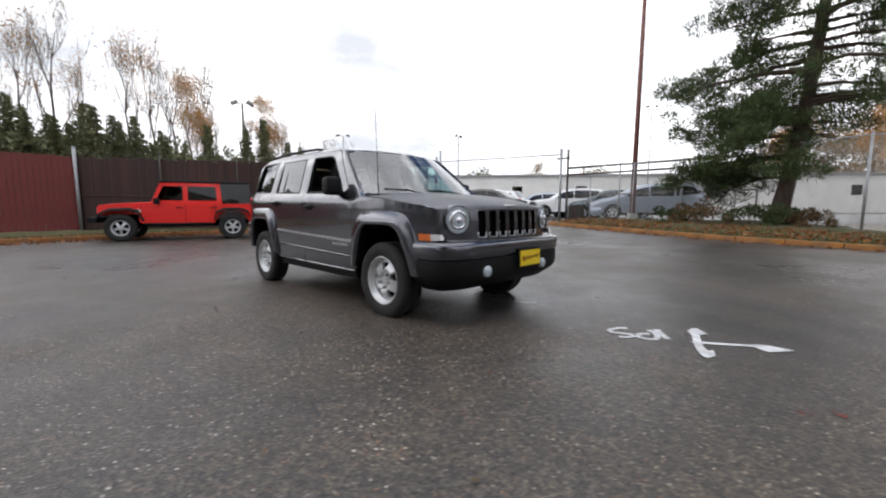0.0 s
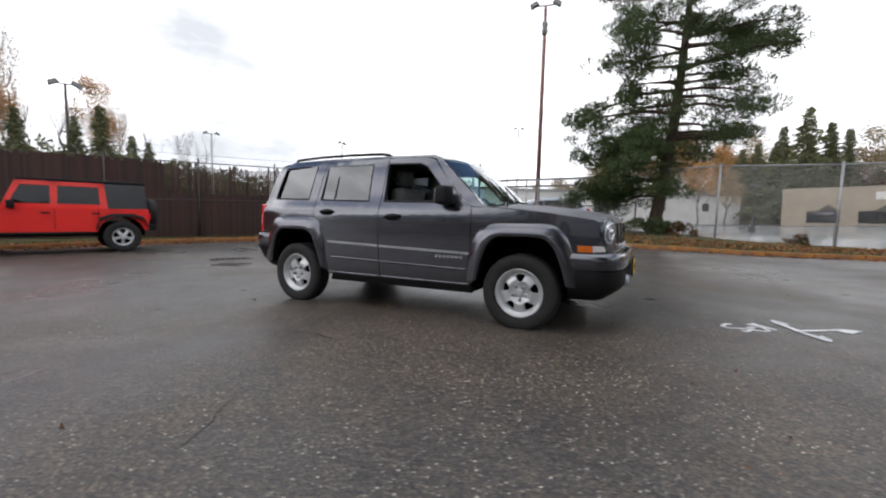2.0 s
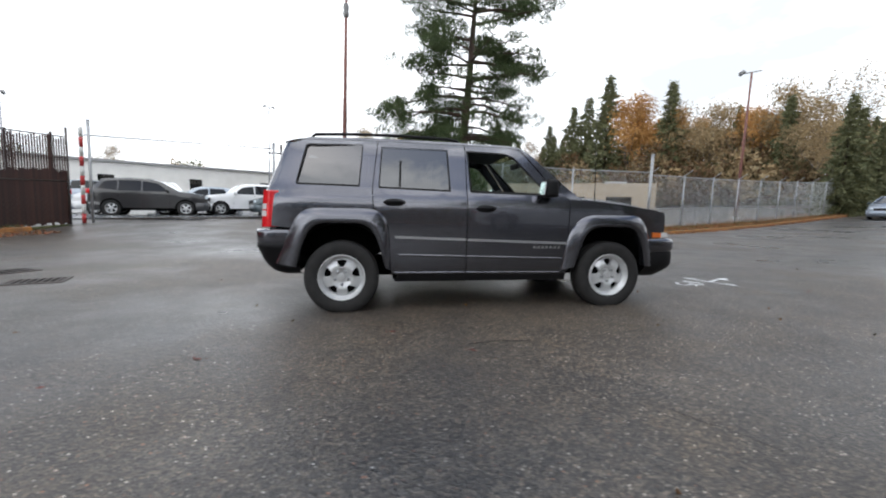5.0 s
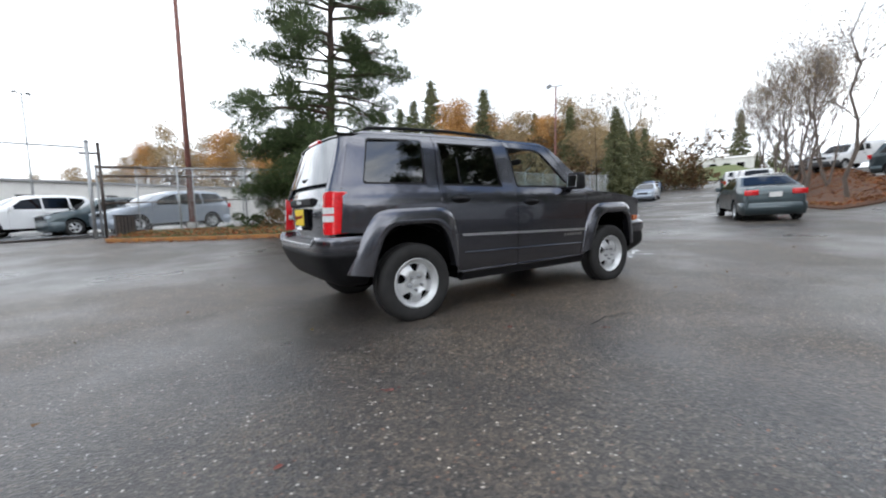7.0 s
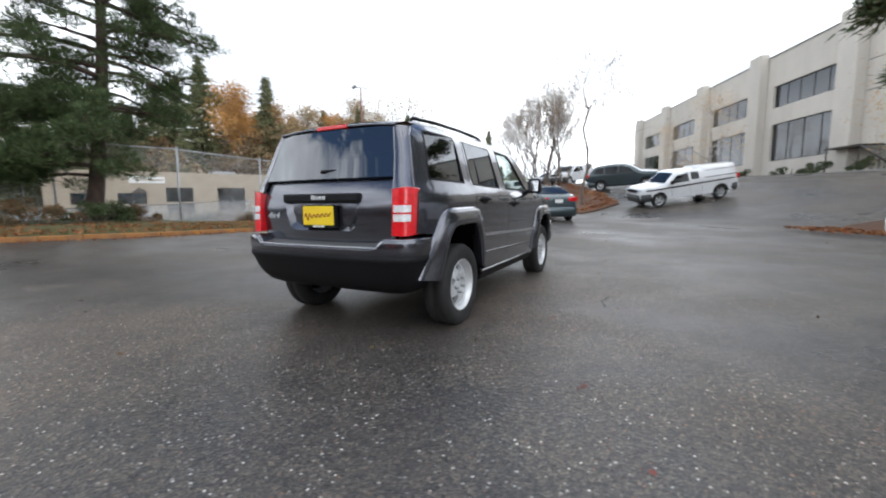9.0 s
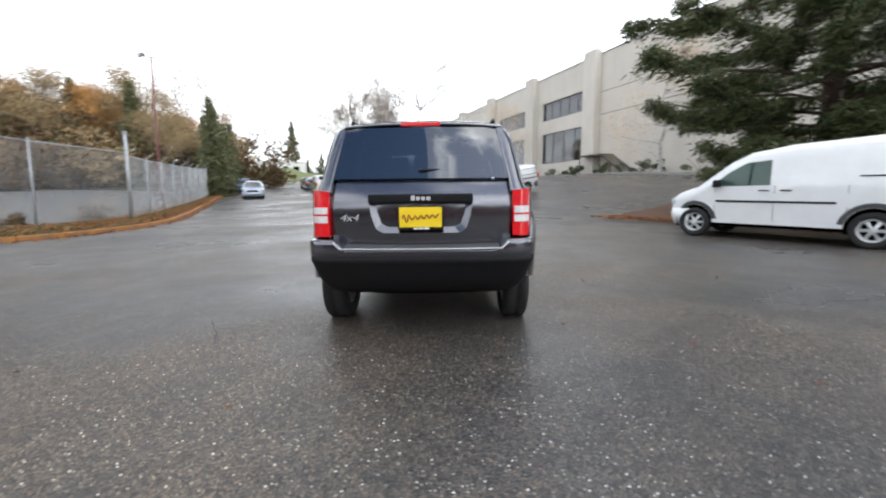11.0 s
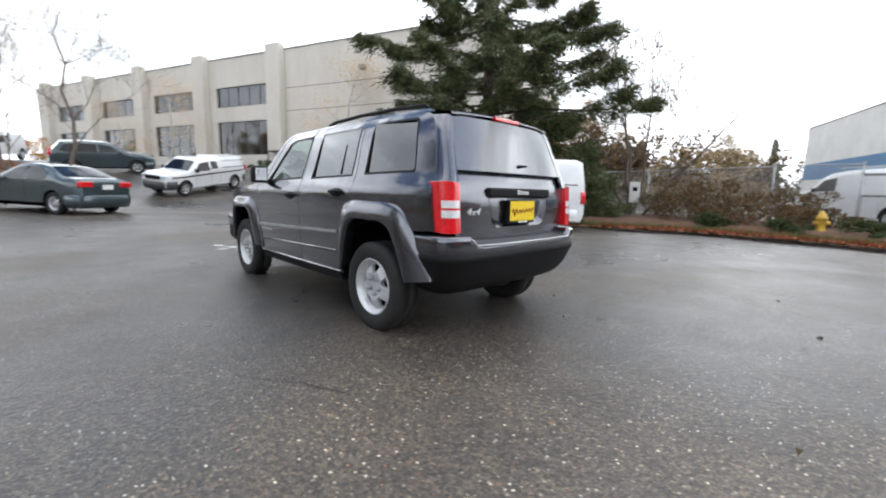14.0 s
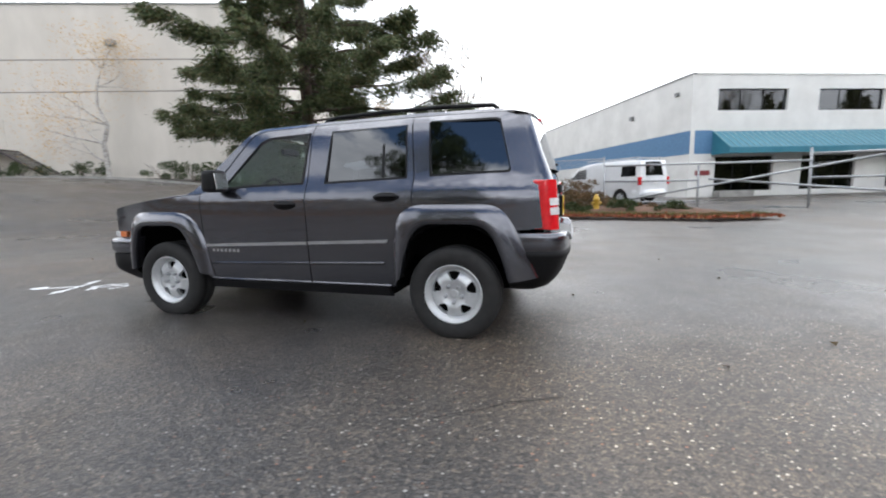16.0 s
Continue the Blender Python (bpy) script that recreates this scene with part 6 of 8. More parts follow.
    bm = box(2.05, 2.25, -0.82, 0.82, 0.55, 0.72, 0.03)
    part("front_bumper", bm, BLACKPLASTIC, e)
    bm = box(-2.22, -2.05, -0.80, 0.80, 0.55, 0.72, 0.03)
    part("rear_bumper", bm, BLACKPLASTIC, e)
    bm = bmesh.new()
    add_lathe(bm, [(0.20, -0.11), (0.36, -0.12), (0.40, -0.06), (0.40, 0.06), (0.36, 0.12), (0.20, 0.11)], 28, "X", 1, (-2.22, 0.05, 1.02))
    part("spare_tyre", bm, RUBBER, e)
    bm = bmesh.new()
    add_bent(bm, [(0.72, 1.13), (0.49, 1.72)], [0.70, 0.62], 8, 0, 0.03)
    part("windscreen", bm, CARGLASS, e)
    # underside coloured near-black for the shade below the tub
    bm = box(-2.0, 1.9, -0.55, 0.55, 0.42, 0.60, 0.03)
    part("underbody", bm, SHADE_TRIM_BLACK, e)
    for sd in (-1, 1):
        part("side_step", tube([(0.9, sd * 0.80, 0.50), (-0.9, sd * 0.80, 0.50)], 0.035, 8), BLACKPLASTIC, e)
    return e


off_roader(on_ground(-11.36, 0.35, 252))


# ---- fences ----
def chain_link(e, a, b, za, zb, h, bottom=0.08, cell=0.075, r=0.0036, mat=None):
    """Wire mesh between two ends, as real crossing wires."""
    L = math.hypot(b[0] - a[0], b[1] - a[1])
    ux, uy = (b[0] - a[0]) / L, (b[1] - a[1]) / L
    nx, ny = -uy, ux
    vs, fs = [], []

    def pt(s, z):
        g = za + (zb - za) * s / L
        return np.array((a[0] + ux * s, a[1] + uy * s, g + z))

    hh = h - bottom
    k = -int(hh / cell) - 1
    while k * cell < L:
        for sg in (1, -1):
            s0, z0, s1, z1 = (k * cell, 0.0, k * cell + hh, hh) if sg > 0 else (k * cell + hh, 0.0, k * cell, hh)
            t0, t1 = 0.0, 1.0
            ds = s1 - s0
            for lim, low in ((0.0, True), (L, False)):
                t = (lim - s0) / ds
                if (ds > 0) == low:
                    t0 = max(t0, t)
                else:
                    t1 = min(t1, t)
            if t1 - t0 > 1e-3:
                p, q = pt(s0 + ds * t0, bottom + hh * t0), pt(s0 + ds * t1, bottom + hh * t1)
                i = len(vs)
                w = np.array((ux * r, uy * r, 0))
                n = np.array((nx * r, ny * r, 0))
                vs += [p - w, p + n, p + w, q - w, q + n, q + w]
                fs += [(i, i + 1, i + 4, i + 3), (i + 1, i + 2, i + 5, i + 4), (i + 2, i, i + 3, i + 5)]
        k += 1
    ob = pieces_mesh("wire_mesh", [tuple(v) for v in vs], fs, mat or WIRE, e)
    ob["kind"] = "stuff"


def post(e, x, y, h, r=0.03, mat=None, cap=True, z=None, name="post"):
    z = lie(x, y) if z is None else z
    top = Vector((x, y, z)) + UP * h
    bm = tube([(x, y, z - 0.3), tuple(top)], r, 10)
    if cap:
        add_ball(bm, tuple(top), r * 1.25, r * 1.25, r * 0.9, 8, 5)
    return part(name, bm, mat or GALV, e)


def rail(e, a, b, r=0.02, mat=None, name="rail"):
    return part(name, tube([a, b], r, 8), mat or GALV, e)


def mesh_fence(label, pts, h, arms=False, mid=False, cell=0.075):
    e = thing("chain_link_fence", label, "fence")
    for i, (x, y) in enumerate(pts):
        post(e, x, y, h + 0.06, 0.034)
        if arms:
            z = lie(x, y) + h
            rail(e, (x, y, z), (x + 0.25, y - 0.28, z + 0.30), 0.016, None, "barb_arm")
    for a, b in zip(pts, pts[1:]):
        za, zb = lie(*a), lie(*b)
        rail(e, (*a, za + h), (*b, zb + h), 0.021, None, "top_rail")
        if mid:
            rail(e, (*a, za + h * 0.55), (*b, zb + h * 0.55), 0.016, None, "middle_rail")
        rail(e, (*a, za + 0.08), (*b, zb + 0.08), 0.006, None, "bottom_wire")
        chain_link(e, a, b, za, zb, h, 0.08, cell)
    return e


def spaced(a, b, n):
    return [(a[0] + (b[0] - a[0]) * k / n, a[1] + (b[1] - a[1]) * k / n) for k in range(n + 1)]


CORNER = (10.8, 12.0)
nf = mesh_fence("grey chain-link fence along the verge", [(1.6, 14.6), (4.2, 12.5), (7.2, 12.1), CORNER], 2.6)
post(nf, *CORNER, 3.35, 0.06)
mesh_fence("grey chain-link fence with barb arms climbing the street", spaced(CORNER, (34.0, 22.2), 9), 2.5, True)
mesh_fence("chain-link fence in front of the car park", spaced((-5.2, 14.0), (1.6, 14.6), 3), 2.35, False, False)

# brown slatted fence
F0, F1 = (-17.8, -1.8), (-11.4, 11.2)
sf = thing("slatted_fence", "tall brown slatted chain-link fence, some slats uneven", "fence")
FL = math.hypot(F1[0] - F0[0], F1[1] - F0[1])
fu = ((F1[0] - F0[0]) / FL, (F1[1] - F0[1]) / FL)
FH = 3.05
for k in range(6):
    post(sf, F0[0] + fu[0] * FL * k / 5 + 0.06, F0[1] + fu[1] * FL * k / 5 - 0.03, FH + 0.15, 0.032, DARKSTEEL)
rail(sf, (*F0, lie(*F0) + FH - 0.12), (*F1, lie(*F1) + FH - 0.12), 0.02, DARKSTEEL, "top_rail")
rail(sf, (F0[0] + 0.05, F0[1], lie(*F0) + 1.45), (F1[0] + 0.05, F1[1], lie(*F1) + 1.45), 0.02, DARKSTEEL, "middle_rail")
rail(sf, (*F0, lie(*F0) + FH + 0.18), (*F1, lie(*F1) + FH + 0.18), 0.006, DARKSTEEL, "top_wire")
chain_link(sf, (F0[0] + 0.03, F0[1] - 0.01), (F1[0] + 0.03, F1[1] - 0.01), lie(*F0), lie(*F1), FH, 0.05, 0.16, 0.003, DARKSTEEL)
srng = random.Random(3)
slat_meshes = []
for hgt, w in ((3.02, 0.0745), (2.96, 0.074), (3.05, 0.0745), (2.92, 0.043)):
    if w > 0.065:
        bm = box(-w / 2, w / 2, -0.006, 0.006, 0.06, hgt, 0.002)
    else:
        bm = box(-0.037, 0.037, -0.006, 0.006, 0.06, 1.85, 0.002)
        add_box(bm, -w / 2, w / 2, -0.006, 0.006, 1.85, hgt, 0.002)
    me = bpy.data.meshes.new("slat")
    bm.to_mesh(me)
    bm.free()
    me.materials.append(SLATM)
    slat_meshes.append(me)
ns = int(FL / 0.072)
for k in range(ns):
    s = (k + 0.5) * FL / ns
    x, y = F0[0] + fu[0] * s, F0[1] + fu[1] * s
    gapy = s > FL * 0.52
    ob = new("slat", slat_meshes[3 if gapy and srng.random() < 0.75 else srng.randrange(3)])
    ob.parent = sf
    ob.matrix_basis = plumb(x, y, lie(x, y) + (srng.uniform(-0.08, 0.05) if gapy else srng.uniform(-0.02, 0.02)), math.degrees(math.atan2(fu[1], fu[0])) + srng.uniform(-3, 3))

# red board fence
R0, R1 = F0, (-16.2, -10.6)
rf = thing("red_fence", "tall dull red board fence panel", "fence")
RL = math.hypot(R1[0] - R0[0], R1[1] - R0[1])
ra = math.degrees(math.atan2(R1[1] - R0[1], R1[0] - R0[0]))
bm = box(-0.085, 0.085, -0.012, 0.012, 0.05, 3.0, 0.004)
bme = bpy.data.meshes.new("board")
bm.to_mesh(bme)
bm.free()
bme.materials.append(REDFENCE)
nb = int(RL / 0.176)
for k in range(nb):
    s = (k + 0.5) * RL / nb
    x, y = R0[0] + (R1[0] - R0[0]) * s / RL, R0[1] + (R1[1] - R0[1]) * s / RL
    ob = new("board", bme)
    ob.parent = rf
    ob.matrix_basis = plumb(x, y, lie(x, y) + srng.uniform(-0.008, 0.008), ra)
for zz in (0.5, 1.6, 2.7):
    rail(rf, (R0[0] - 0.05, R0[1], lie(*R0) + zz), (R1[0] - 0.05, R1[1], lie(*R1) + zz), 0.025, DARKSTEEL)
post(rf, R0[0] + 0.12, R0[1] - 0.02, 3.35, 0.06, GALV)
bm = box(-0.12, 0.12, 0.0, 0.02, -0.15, 0.15, 0.004)
sg = part("notice", bm, WHITECARD, rf, "small white notice")
sg.matrix_basis = plumb(-17.38, -4.0, 2.0, ra - 180 + 0) @ Matrix.Translation((0, 0.02, 0))

# gateway: striped post, overhead wire, sliding gate rails
gt = thing("gateway", "car park gateway with striped post and pipe rails", "gate")
GP = (-5.35, 13.7)
zg = lie(*GP)
for k in range(10):
    z0 = lie(-11.2, 11.6) + 0.33 * k
    bm = tube([(-11.2 + 0.0066 * k, 11.6, z0), (-11.2 + 0.0066 * (k + 1), 11.6, z0 + 0.33)], 0.062, 10)
    part("post_band", bm, STRIPEWHITE if k % 2 else STRIPERED, gt)
post(gt, -11.02, 11.75, 3.55, 0.045)
post(gt, *GP, 3.15, 0.055)
post(gt, GP[0] + 0.28, GP[1] + 0.1, 3.1, 0.045, DARKSTEEL)
bm = box(GP[0] - 0.16, GP[0] + 0.4, GP[1] - 0.05, GP[1] + 0.1, zg + 2.75, zg + 2.80, 0.01)
part("bracket", bm, DARKSTEEL, gt)
rail(gt, (-11.1, 11.7, lie(-11.1, 11.7) + 3.05), (GP[0], GP[1], zg + 2.95), 0.022, GALV, "overhead_pipe")
rail(gt, (-10.9, 12.1, lie(-10.9, 12) + 0.12), (GP[0], GP[1] + 0.2, zg + 0.10), 0.03, DARKSTEEL, "floor_track")
for zz, r in ((2.36, 0.045), (2.06, 0.04), (1.15, 0.025)):
    rail(gt, (GP[0] + 0.2, GP[1] + 0.25, zg + zz), (1.5, 14.95, lie(1.5, 14.95) + zz + 0.04), r, RAILBROWN, "gate_pipe")
for k in range(4):
    x = GP[0] + 1.2 + 1.7 * k
    y = GP[1] + 0.25 + (14.95 - GP[1] - 0.25) * (x - GP[0]) / (1.5 - GP[0])
    post(gt, x, y, 2.35, 0.022, GALV)
wb = thing("waste_bin", "dark ribbed metal bin beside the gate post", "bin", plumb(-4.55, 13.75, lie(-4.55, 13.75), 12, 0.74))
part("body", box(-0.36, 0.36, -0.33, 0.33, 0.05, 0.95, 0.03), DARKSTEEL, wb)
for k in range(6):
    part("rib", box(-0.34 + 0.13 * k, -0.31 + 0.13 * k, -0.35, -0.325, 0.08, 0.92, 0.004), BLACKPLASTIC, wb)
part("lid", box(-0.38, 0.38, -0.35, 0.35, 0.95, 1.0, 0.015), BLACKPLASTIC, wb)
sp = thing("stand_pipe", "pale grey standpipe with a bent head by the fence", "pipe", plumb(-12.2, 8.45, lie(-12.2, 8.45), -30))
part("pipe", tube([(0, 0, -0.1), (0, 0, 1.15)], 0.085, 12), STRIPEWHITE, sp)
part("head", tube([(0, 0, 1.12), (0.12, 0, 1.28), (0.42, 0, 1.30)], 0.06, 10), STRIPEWHITE, sp)
part("box", box(0.30, 0.56, -0.1, 0.1, 1.20, 1.42, 0.02), STRIPEWHITE, sp)


# ---- lamp posts ----
def flood(e, x, z, turn, mat=LAMPGREY, big=1.0):
    bm = bmesh.new()
    add_box(bm, -0.20, 0.20, -0.13, 0.13, -0.09, 0.09, 0.03, 0.8)
    ob = part("lamp_head", bm, mat, e)
    ob.matrix_basis = Matrix.Translation((x, 0, z)) @ Matrix.Rotation(radians(turn), 4, "Z") @ Matrix.Rotation(radians(28), 4, "Y") @ Matrix.Scale(big, 4)


def lamp_post(x, y, h, label, mat, r0=0.12, r1=0.07, heads=2, turn=0.0, z=None, big=1.0):
    e = thing("lamp_post", label, "street lamp", plumb(x, y, (lie(x, y) if z is None else z), turn))
    part("pole", tube([(0, 0, -0.3), (0, 0, h * 0.5), (0, 0, h)], [r0, (r0 + r1) / 2, r1], 12), mat, e)
    part("base", tube([(0, 0, -0.2), (0, 0, 0.35)], [r0 * 1.8, r0 * 1.7], 12), CONC, e)
    if heads:
        part("cross_arm", tube([(-0.5 * big ** 0.7, 0, h), (0.5 * big ** 0.7, 0, h)], 0.03 * big, 8), LAMPGREY, e)
        for k in range(heads):
            flood(e, (-0.5 + k * 1.0 / max(1, heads - 1)) * (1.8 if big > 1 else 1.0), h + 0.06, 180 * (k == 0), big=big)
    return e


lp = lamp_post(-2.55, 14.7, 10.0, "tall rust-brown floodlight pole inside the fence", RUSTPOLE, 0.115, 0.06, 2, 10)
bm = bmesh.new()
add_lathe(bm, [(0.065, 8.75), (0.12, 8.8), (0.13, 8.95), (0.10, 9.05), (0.13, 9.15), (0.12, 9.28), (0.06, 9.35)], 14, "Z")
part("collar", bm, LAMPGREY, lp)
lamp_post(-14.4, 49.7, 12.5, "slim grey lamp post in the far car park", GALV, 0.10, 0.06, 2, 30)
lamp_post(-50.4, 15.9, 13.4, "dark twin floodlight post behind the fence", DARKSTEEL, 0.2, 0.12, 2, 70, None, 2.4)
lamp_post(20.9, 17.8, 9.0, "slim lamp post beside the street", RUSTPOLE, 0.10, 0.05, 1, -60)
lamp_post(-30.0, 33.0, 9.0, "slim grey lamp post in the far car park", GALV, 0.09, 0.06, 2, 100)
lamp_post(-34.0, 20.0, 8.0, "slim grey lamp post in the far car park", GALV, 0.09, 0.06, 2, 60)


# ---- buildings ----
def frame_on(p, u, z):
    """A pose with x along a wall, y into the building."""
    return Matrix.Translation((p[0], p[1], z)) @ Matrix.Rotation(math.atan2(u[1], u[0]), 4, "Z")


def wall_sheet(name, e, s0, s1, z0, z1, holes, mat, depth=0.3, flip=1):
    """An upright wall slab from s0 to s1 with real openings; front at y = 0."""
    bm = bmesh.new()
    poly = [(s0, z0), (s1, z0), (s1, z1), (s0, z1)]
    hs = [[(a, c), (b, c), (b, d), (a, d)] for a, b, c, d in holes]
    sheet(bm, poly, lambda s, z: (s, 0, z), 40.0, hs, lambda s, z: (s, flip * depth, z), sm=False)
    sheet(bm, poly, lambda s, z: (s, flip * depth, z), 40.0, hs, None, sm=False)
    return part(name, bm, mat, e)


def window(e, s0, s1, z0, z1, panes=3, depth=0.18, flip=1, name="window", fm=None, sill=True):
    bm = bmesh.new()
    w = 0.06
    y0, y1 = sorted((flip * depth, flip * (depth + 0.06)))
    rects = []
    for y in (y0, y1):
        for a in (0.0, w):
            rects.append([bm.verts.new(p) for p in ((s0 + a, y, z0 + a), (s1 - a, y, z0 + a), (s1 - a, y, z1 - a), (s0 + a, y, z1 - a))])
    fo, fi, bo, bi = rects
    for k in range(4):
        m = (k + 1) % 4
        for quad in ((fo[k], fo[m], fi[m], fi[k]), (bo[m], bo[k], bi[k], bi[m]), (fo[m], fo[k], bo[k], bo[m]), (fi[k], fi[m], bi[m], bi[k])):
            bm.faces.new(quad)
    bmesh.ops.recalc_face_normals(bm, faces=bm.faces)
    f = part(name, bm, fm or BLACKPLASTIC, e)
    for k in range(1, panes):
        s = s0 + (s1 - s0 - w) * k / panes
        part("mullion", box(s, s + w, y0 + 0.002, y1 - 0.002, z0 + w, z1 - w), fm or BLACKPLASTIC, f)
    for k in range(panes):
        a, b = s0 + (s1 - s0 - w) * k / panes + w, s0 + (s1 - s0 - w) * (k + 1) / panes
        ym = flip * (depth + 0.03)
        bm = box(a, b, ym - 0.006, ym + 0.006, z0 + w, z1 - w)
        part("pane", bm, HOUSEGLASS, f)
    return f


# tilt-up offices on the rise
PA, UA = (38.0, -14.5), (0.934, 0.358)
ZA = 2.3
offices = thing("office_building", "two-storey beige tilt-up concrete office building on a rise", "building", frame_on(PA, UA, 0.0))
TOPA = 14.0
BAY = 10.8
holes = []
for b in range(4):
    s = BAY * b
    holes += [(s + 0.4, s + 8.2, 9.2, 11.2), (s + 0.4, s + 8.2, 4.3, 7.7)]
wall_sheet("front_wall", offices, -22.0, 46.0, ZA - 1.5, TOPA, holes, TILTUP, 0.35, -1)
for s, e_, z0, z1 in holes:
    window(offices, s, e_, z0, z1, 5 if z0 > 8 else 4, 0.2, -1)
for b in range(5):
    s = BAY * b
    part("pilaster", box(s - 1.6, s + 0.15, -0.0 + 0.002, 0.75, ZA - 1.5, TOPA + 0.45, 0.03), TILTUP, offices)
part("parapet_cap", box(-22.0, 46.0, -0.5, 0.08, TOPA, TOPA + 0.12, 0.02), GREYROOF, offices)
part("roof", box(-22.0, 46.0, -30.0, -0.36, TOPA - 0.8, TOPA - 0.6), GREYROOF, offices)
part("end_wall", box(-22.3, -22.003, -30.0, 0.0, ZA - 1.5, TOPA, 0.02), TILTUP, offices)
part("back_wall", box(-22.0, 46.0, -30.3, -30.0, ZA - 1.5, TOPA), TILTUP, offices)
# near-black slab behind the windows: the rooms' shade is in its colour
part("shade_backing", box(-21.0, 45.5, -4.0, -3.8, ZA - 1.0, TOPA - 1), SHADE_TRIM_BLACK, offices)
for z in (8.35, 10.45):
    part("wall_joint", box(-22.0, -1.7, 0.002, 0.012, z, z + 0.07), TILTUP_D, offices)
part("wall_lamp", box(-11.0, -10.4, 0.0, 0.35, 11.3, 11.7, 0.05), LAMPGREY, offices)
part("side_door", box(-2.9, -1.9, 0.003, 0.05, 4.5, 6.7, 0.01), TILTUP, offices)
stairs = thing("outside_stairs", "dark steel outside stairs up to a wall door", "stairs", frame_on(PA, UA, 0.0))
part("landing", box(-3.6, -0.6, 0.02, 1.6, 4.38, 4.5, 0.01), DARKSTEEL, stairs)
for k in range(11):
    part("step", box(-4.0 - 0.30 * k, -3.7 - 0.30 * k, 0.1, 1.5, 4.26 - 0.185 * k, 4.32 - 0.185 * k, 0.008), CONC, stairs)
part("stringer", tube([(-3.6, 0.1, 4.40), (-7.1, 0.1, 2.22)], 0.09, 6), DARKSTEEL, stairs)
part("stringer", tube([(-3.6, 1.5, 4.40), (-7.1, 1.5, 2.22)], 0.09, 6), DARKSTEEL, stairs)
for s in (-3.5, -0.7):
    for y in (0.2, 1.5):
        part("leg", tube([(s, y, 2.0), (s, y, 4.4)], 0.05, 6), DARKSTEEL, stairs)


def at_wall(s, out):
    return PA[0] + UA[0] * s - UA[1] * out, PA[1] + UA[1] * s + UA[0] * out


SEAMTEAL = simple("pale teal seam", (0.22, 0.38, 0.42), 0.4)
# white building with blue band and awning
CB, FB = (-9.5, -26.6), (-0.919, -0.394)
wb2 = thing("blue_banded_building", "two-storey white building with a blue band and teal awning", "building", frame_on(CB, FB, 0.0))
hb = [(1.45, 6.25, 5.55, 6.87), (8.45, 13.2, 5.55, 6.87), (15.4, 20.0, 5.55, 6.87), (1.5, 5.6, 0.5, 2.7), (7.6, 11.6, 0.5, 2.7), (14.0, 18.0, 0.5, 2.7)]
wall_sheet("front_wall", wb2, 0.0, 26.0, -0.5, 7.7, hb, WHITEWALL, 0.3, 1)
for s, e_, z0, z1 in hb:
    window(wb2, s, e_, z0, z1, 3, 0.15, 1)
# added black slab in place of unlit rooms behind the glass
part("shade_backing", box(0.6, 25.5, 2.5, 2.7, 0.0, 7.0), SHADE_TRIM_BLACK, wb2)
part("roof", box(0.0, 26.0, 0.31, 26.0, 7.2, 7.4), GREYROOF, wb2)
part("parapet_cap", box(-0.05, 26.0, -0.05, 0.35, 7.7, 7.82, 0.02), WHITEWALL, wb2)
part("side_wall", box(-0.3, -0.002, 0.0, 26.0, -0.5, 7.7, 0.01), WHITEWALL, wb2)
part("side_parapet", box(-0.34, 0.04, -0.02, 26.0, 7.7, 7.82, 0.02), GREYROOF, wb2)
part("blue_band", box(-0.312, -0.301, 0.0, 26.0, 2.9, 4.35), BLUEBAND, wb2)
part("blue_band", box(0.0, 1.2, -0.012, -0.002, 2.9, 4.35), BLUEBAND, wb2)
part("wall_lamp", box(-0.5, -0.3, 6.4, 6.8, 6.0, 6.3, 0.03), LAMPGREY, wb2)
part("wall_lamp", box(-0.5, -0.3, 1.2, 1.5, 6.7, 6.9, 0.03), LAMPGREY, wb2)
bm = bmesh.new()
q = [bm.verts.new(p) for p in ((1.2, -0.01, 4.28), (26.0, -0.01, 4.28), (26.0, -1.5, 3.15), (1.2, -1.5, 3.15), (1.2, -1.5, 2.8), (26.0, -1.5, 2.8), (1.2, -0.01, 2.8))]
for f in ((0, 1, 2, 3), (3, 2, 5, 4), (0, 3, 4, 6)):
    bm.faces.new([q[i] for i in f])
aw = part("awning", bm, AWNING, wb2, "teal standing seam awning")
for k in range(60):
    s = 1.25 + k * 0.42
    if s < 25.8:
        part("seam", tube([(s, -0.010, 4.295), (s, -1.5, 3.165)], 0.03, 4), SEAMTEAL, aw)
part("door_sign", box(0.15, 1.15, -0.04, -0.003, 1.55, 1.85, 0.01), SIGNRED, wb2)
part("shrub_box", box(1.2, 3.6, -0.9, -0.3, 0.1, 0.55, 0.04), CONC, wb2)

# long white shed beyond the fenced car park
PW, QW = (15.0, 81.0), (-42.0, 33.0)
LW = math.hypot(QW[0] - PW[0], QW[1] - PW[1])
uw = ((QW[0] - PW[0]) / LW, (QW[1] - PW[1]) / LW)
shed = thing("long_shed", "long low white industrial shed with small windows", "building", frame_on(PW, uw, 0.0))
hw_ = [(6 + 8.5 * k, 7.4 + 8.5 * k, 2.7, 4.0) for k in range(7)]
wall_sheet("front_wall", shed, 0.0, LW, 0.0, 5.3, hw_, WHITEWALL, 0.25, -1)
for s, e_, z0, z1 in hw_:
    window(shed, s, e_, z0, z1, 1, 0.12, -1)
part("roof", box(-0.3, LW, -18.0, 0.35, 5.3, 5.55, 0.03), GREYROOF, shed)
part("end_wall", box(-0.3, -0.003, -18.0, 0.0, 0.0, 5.3), WHITEWALL, shed)
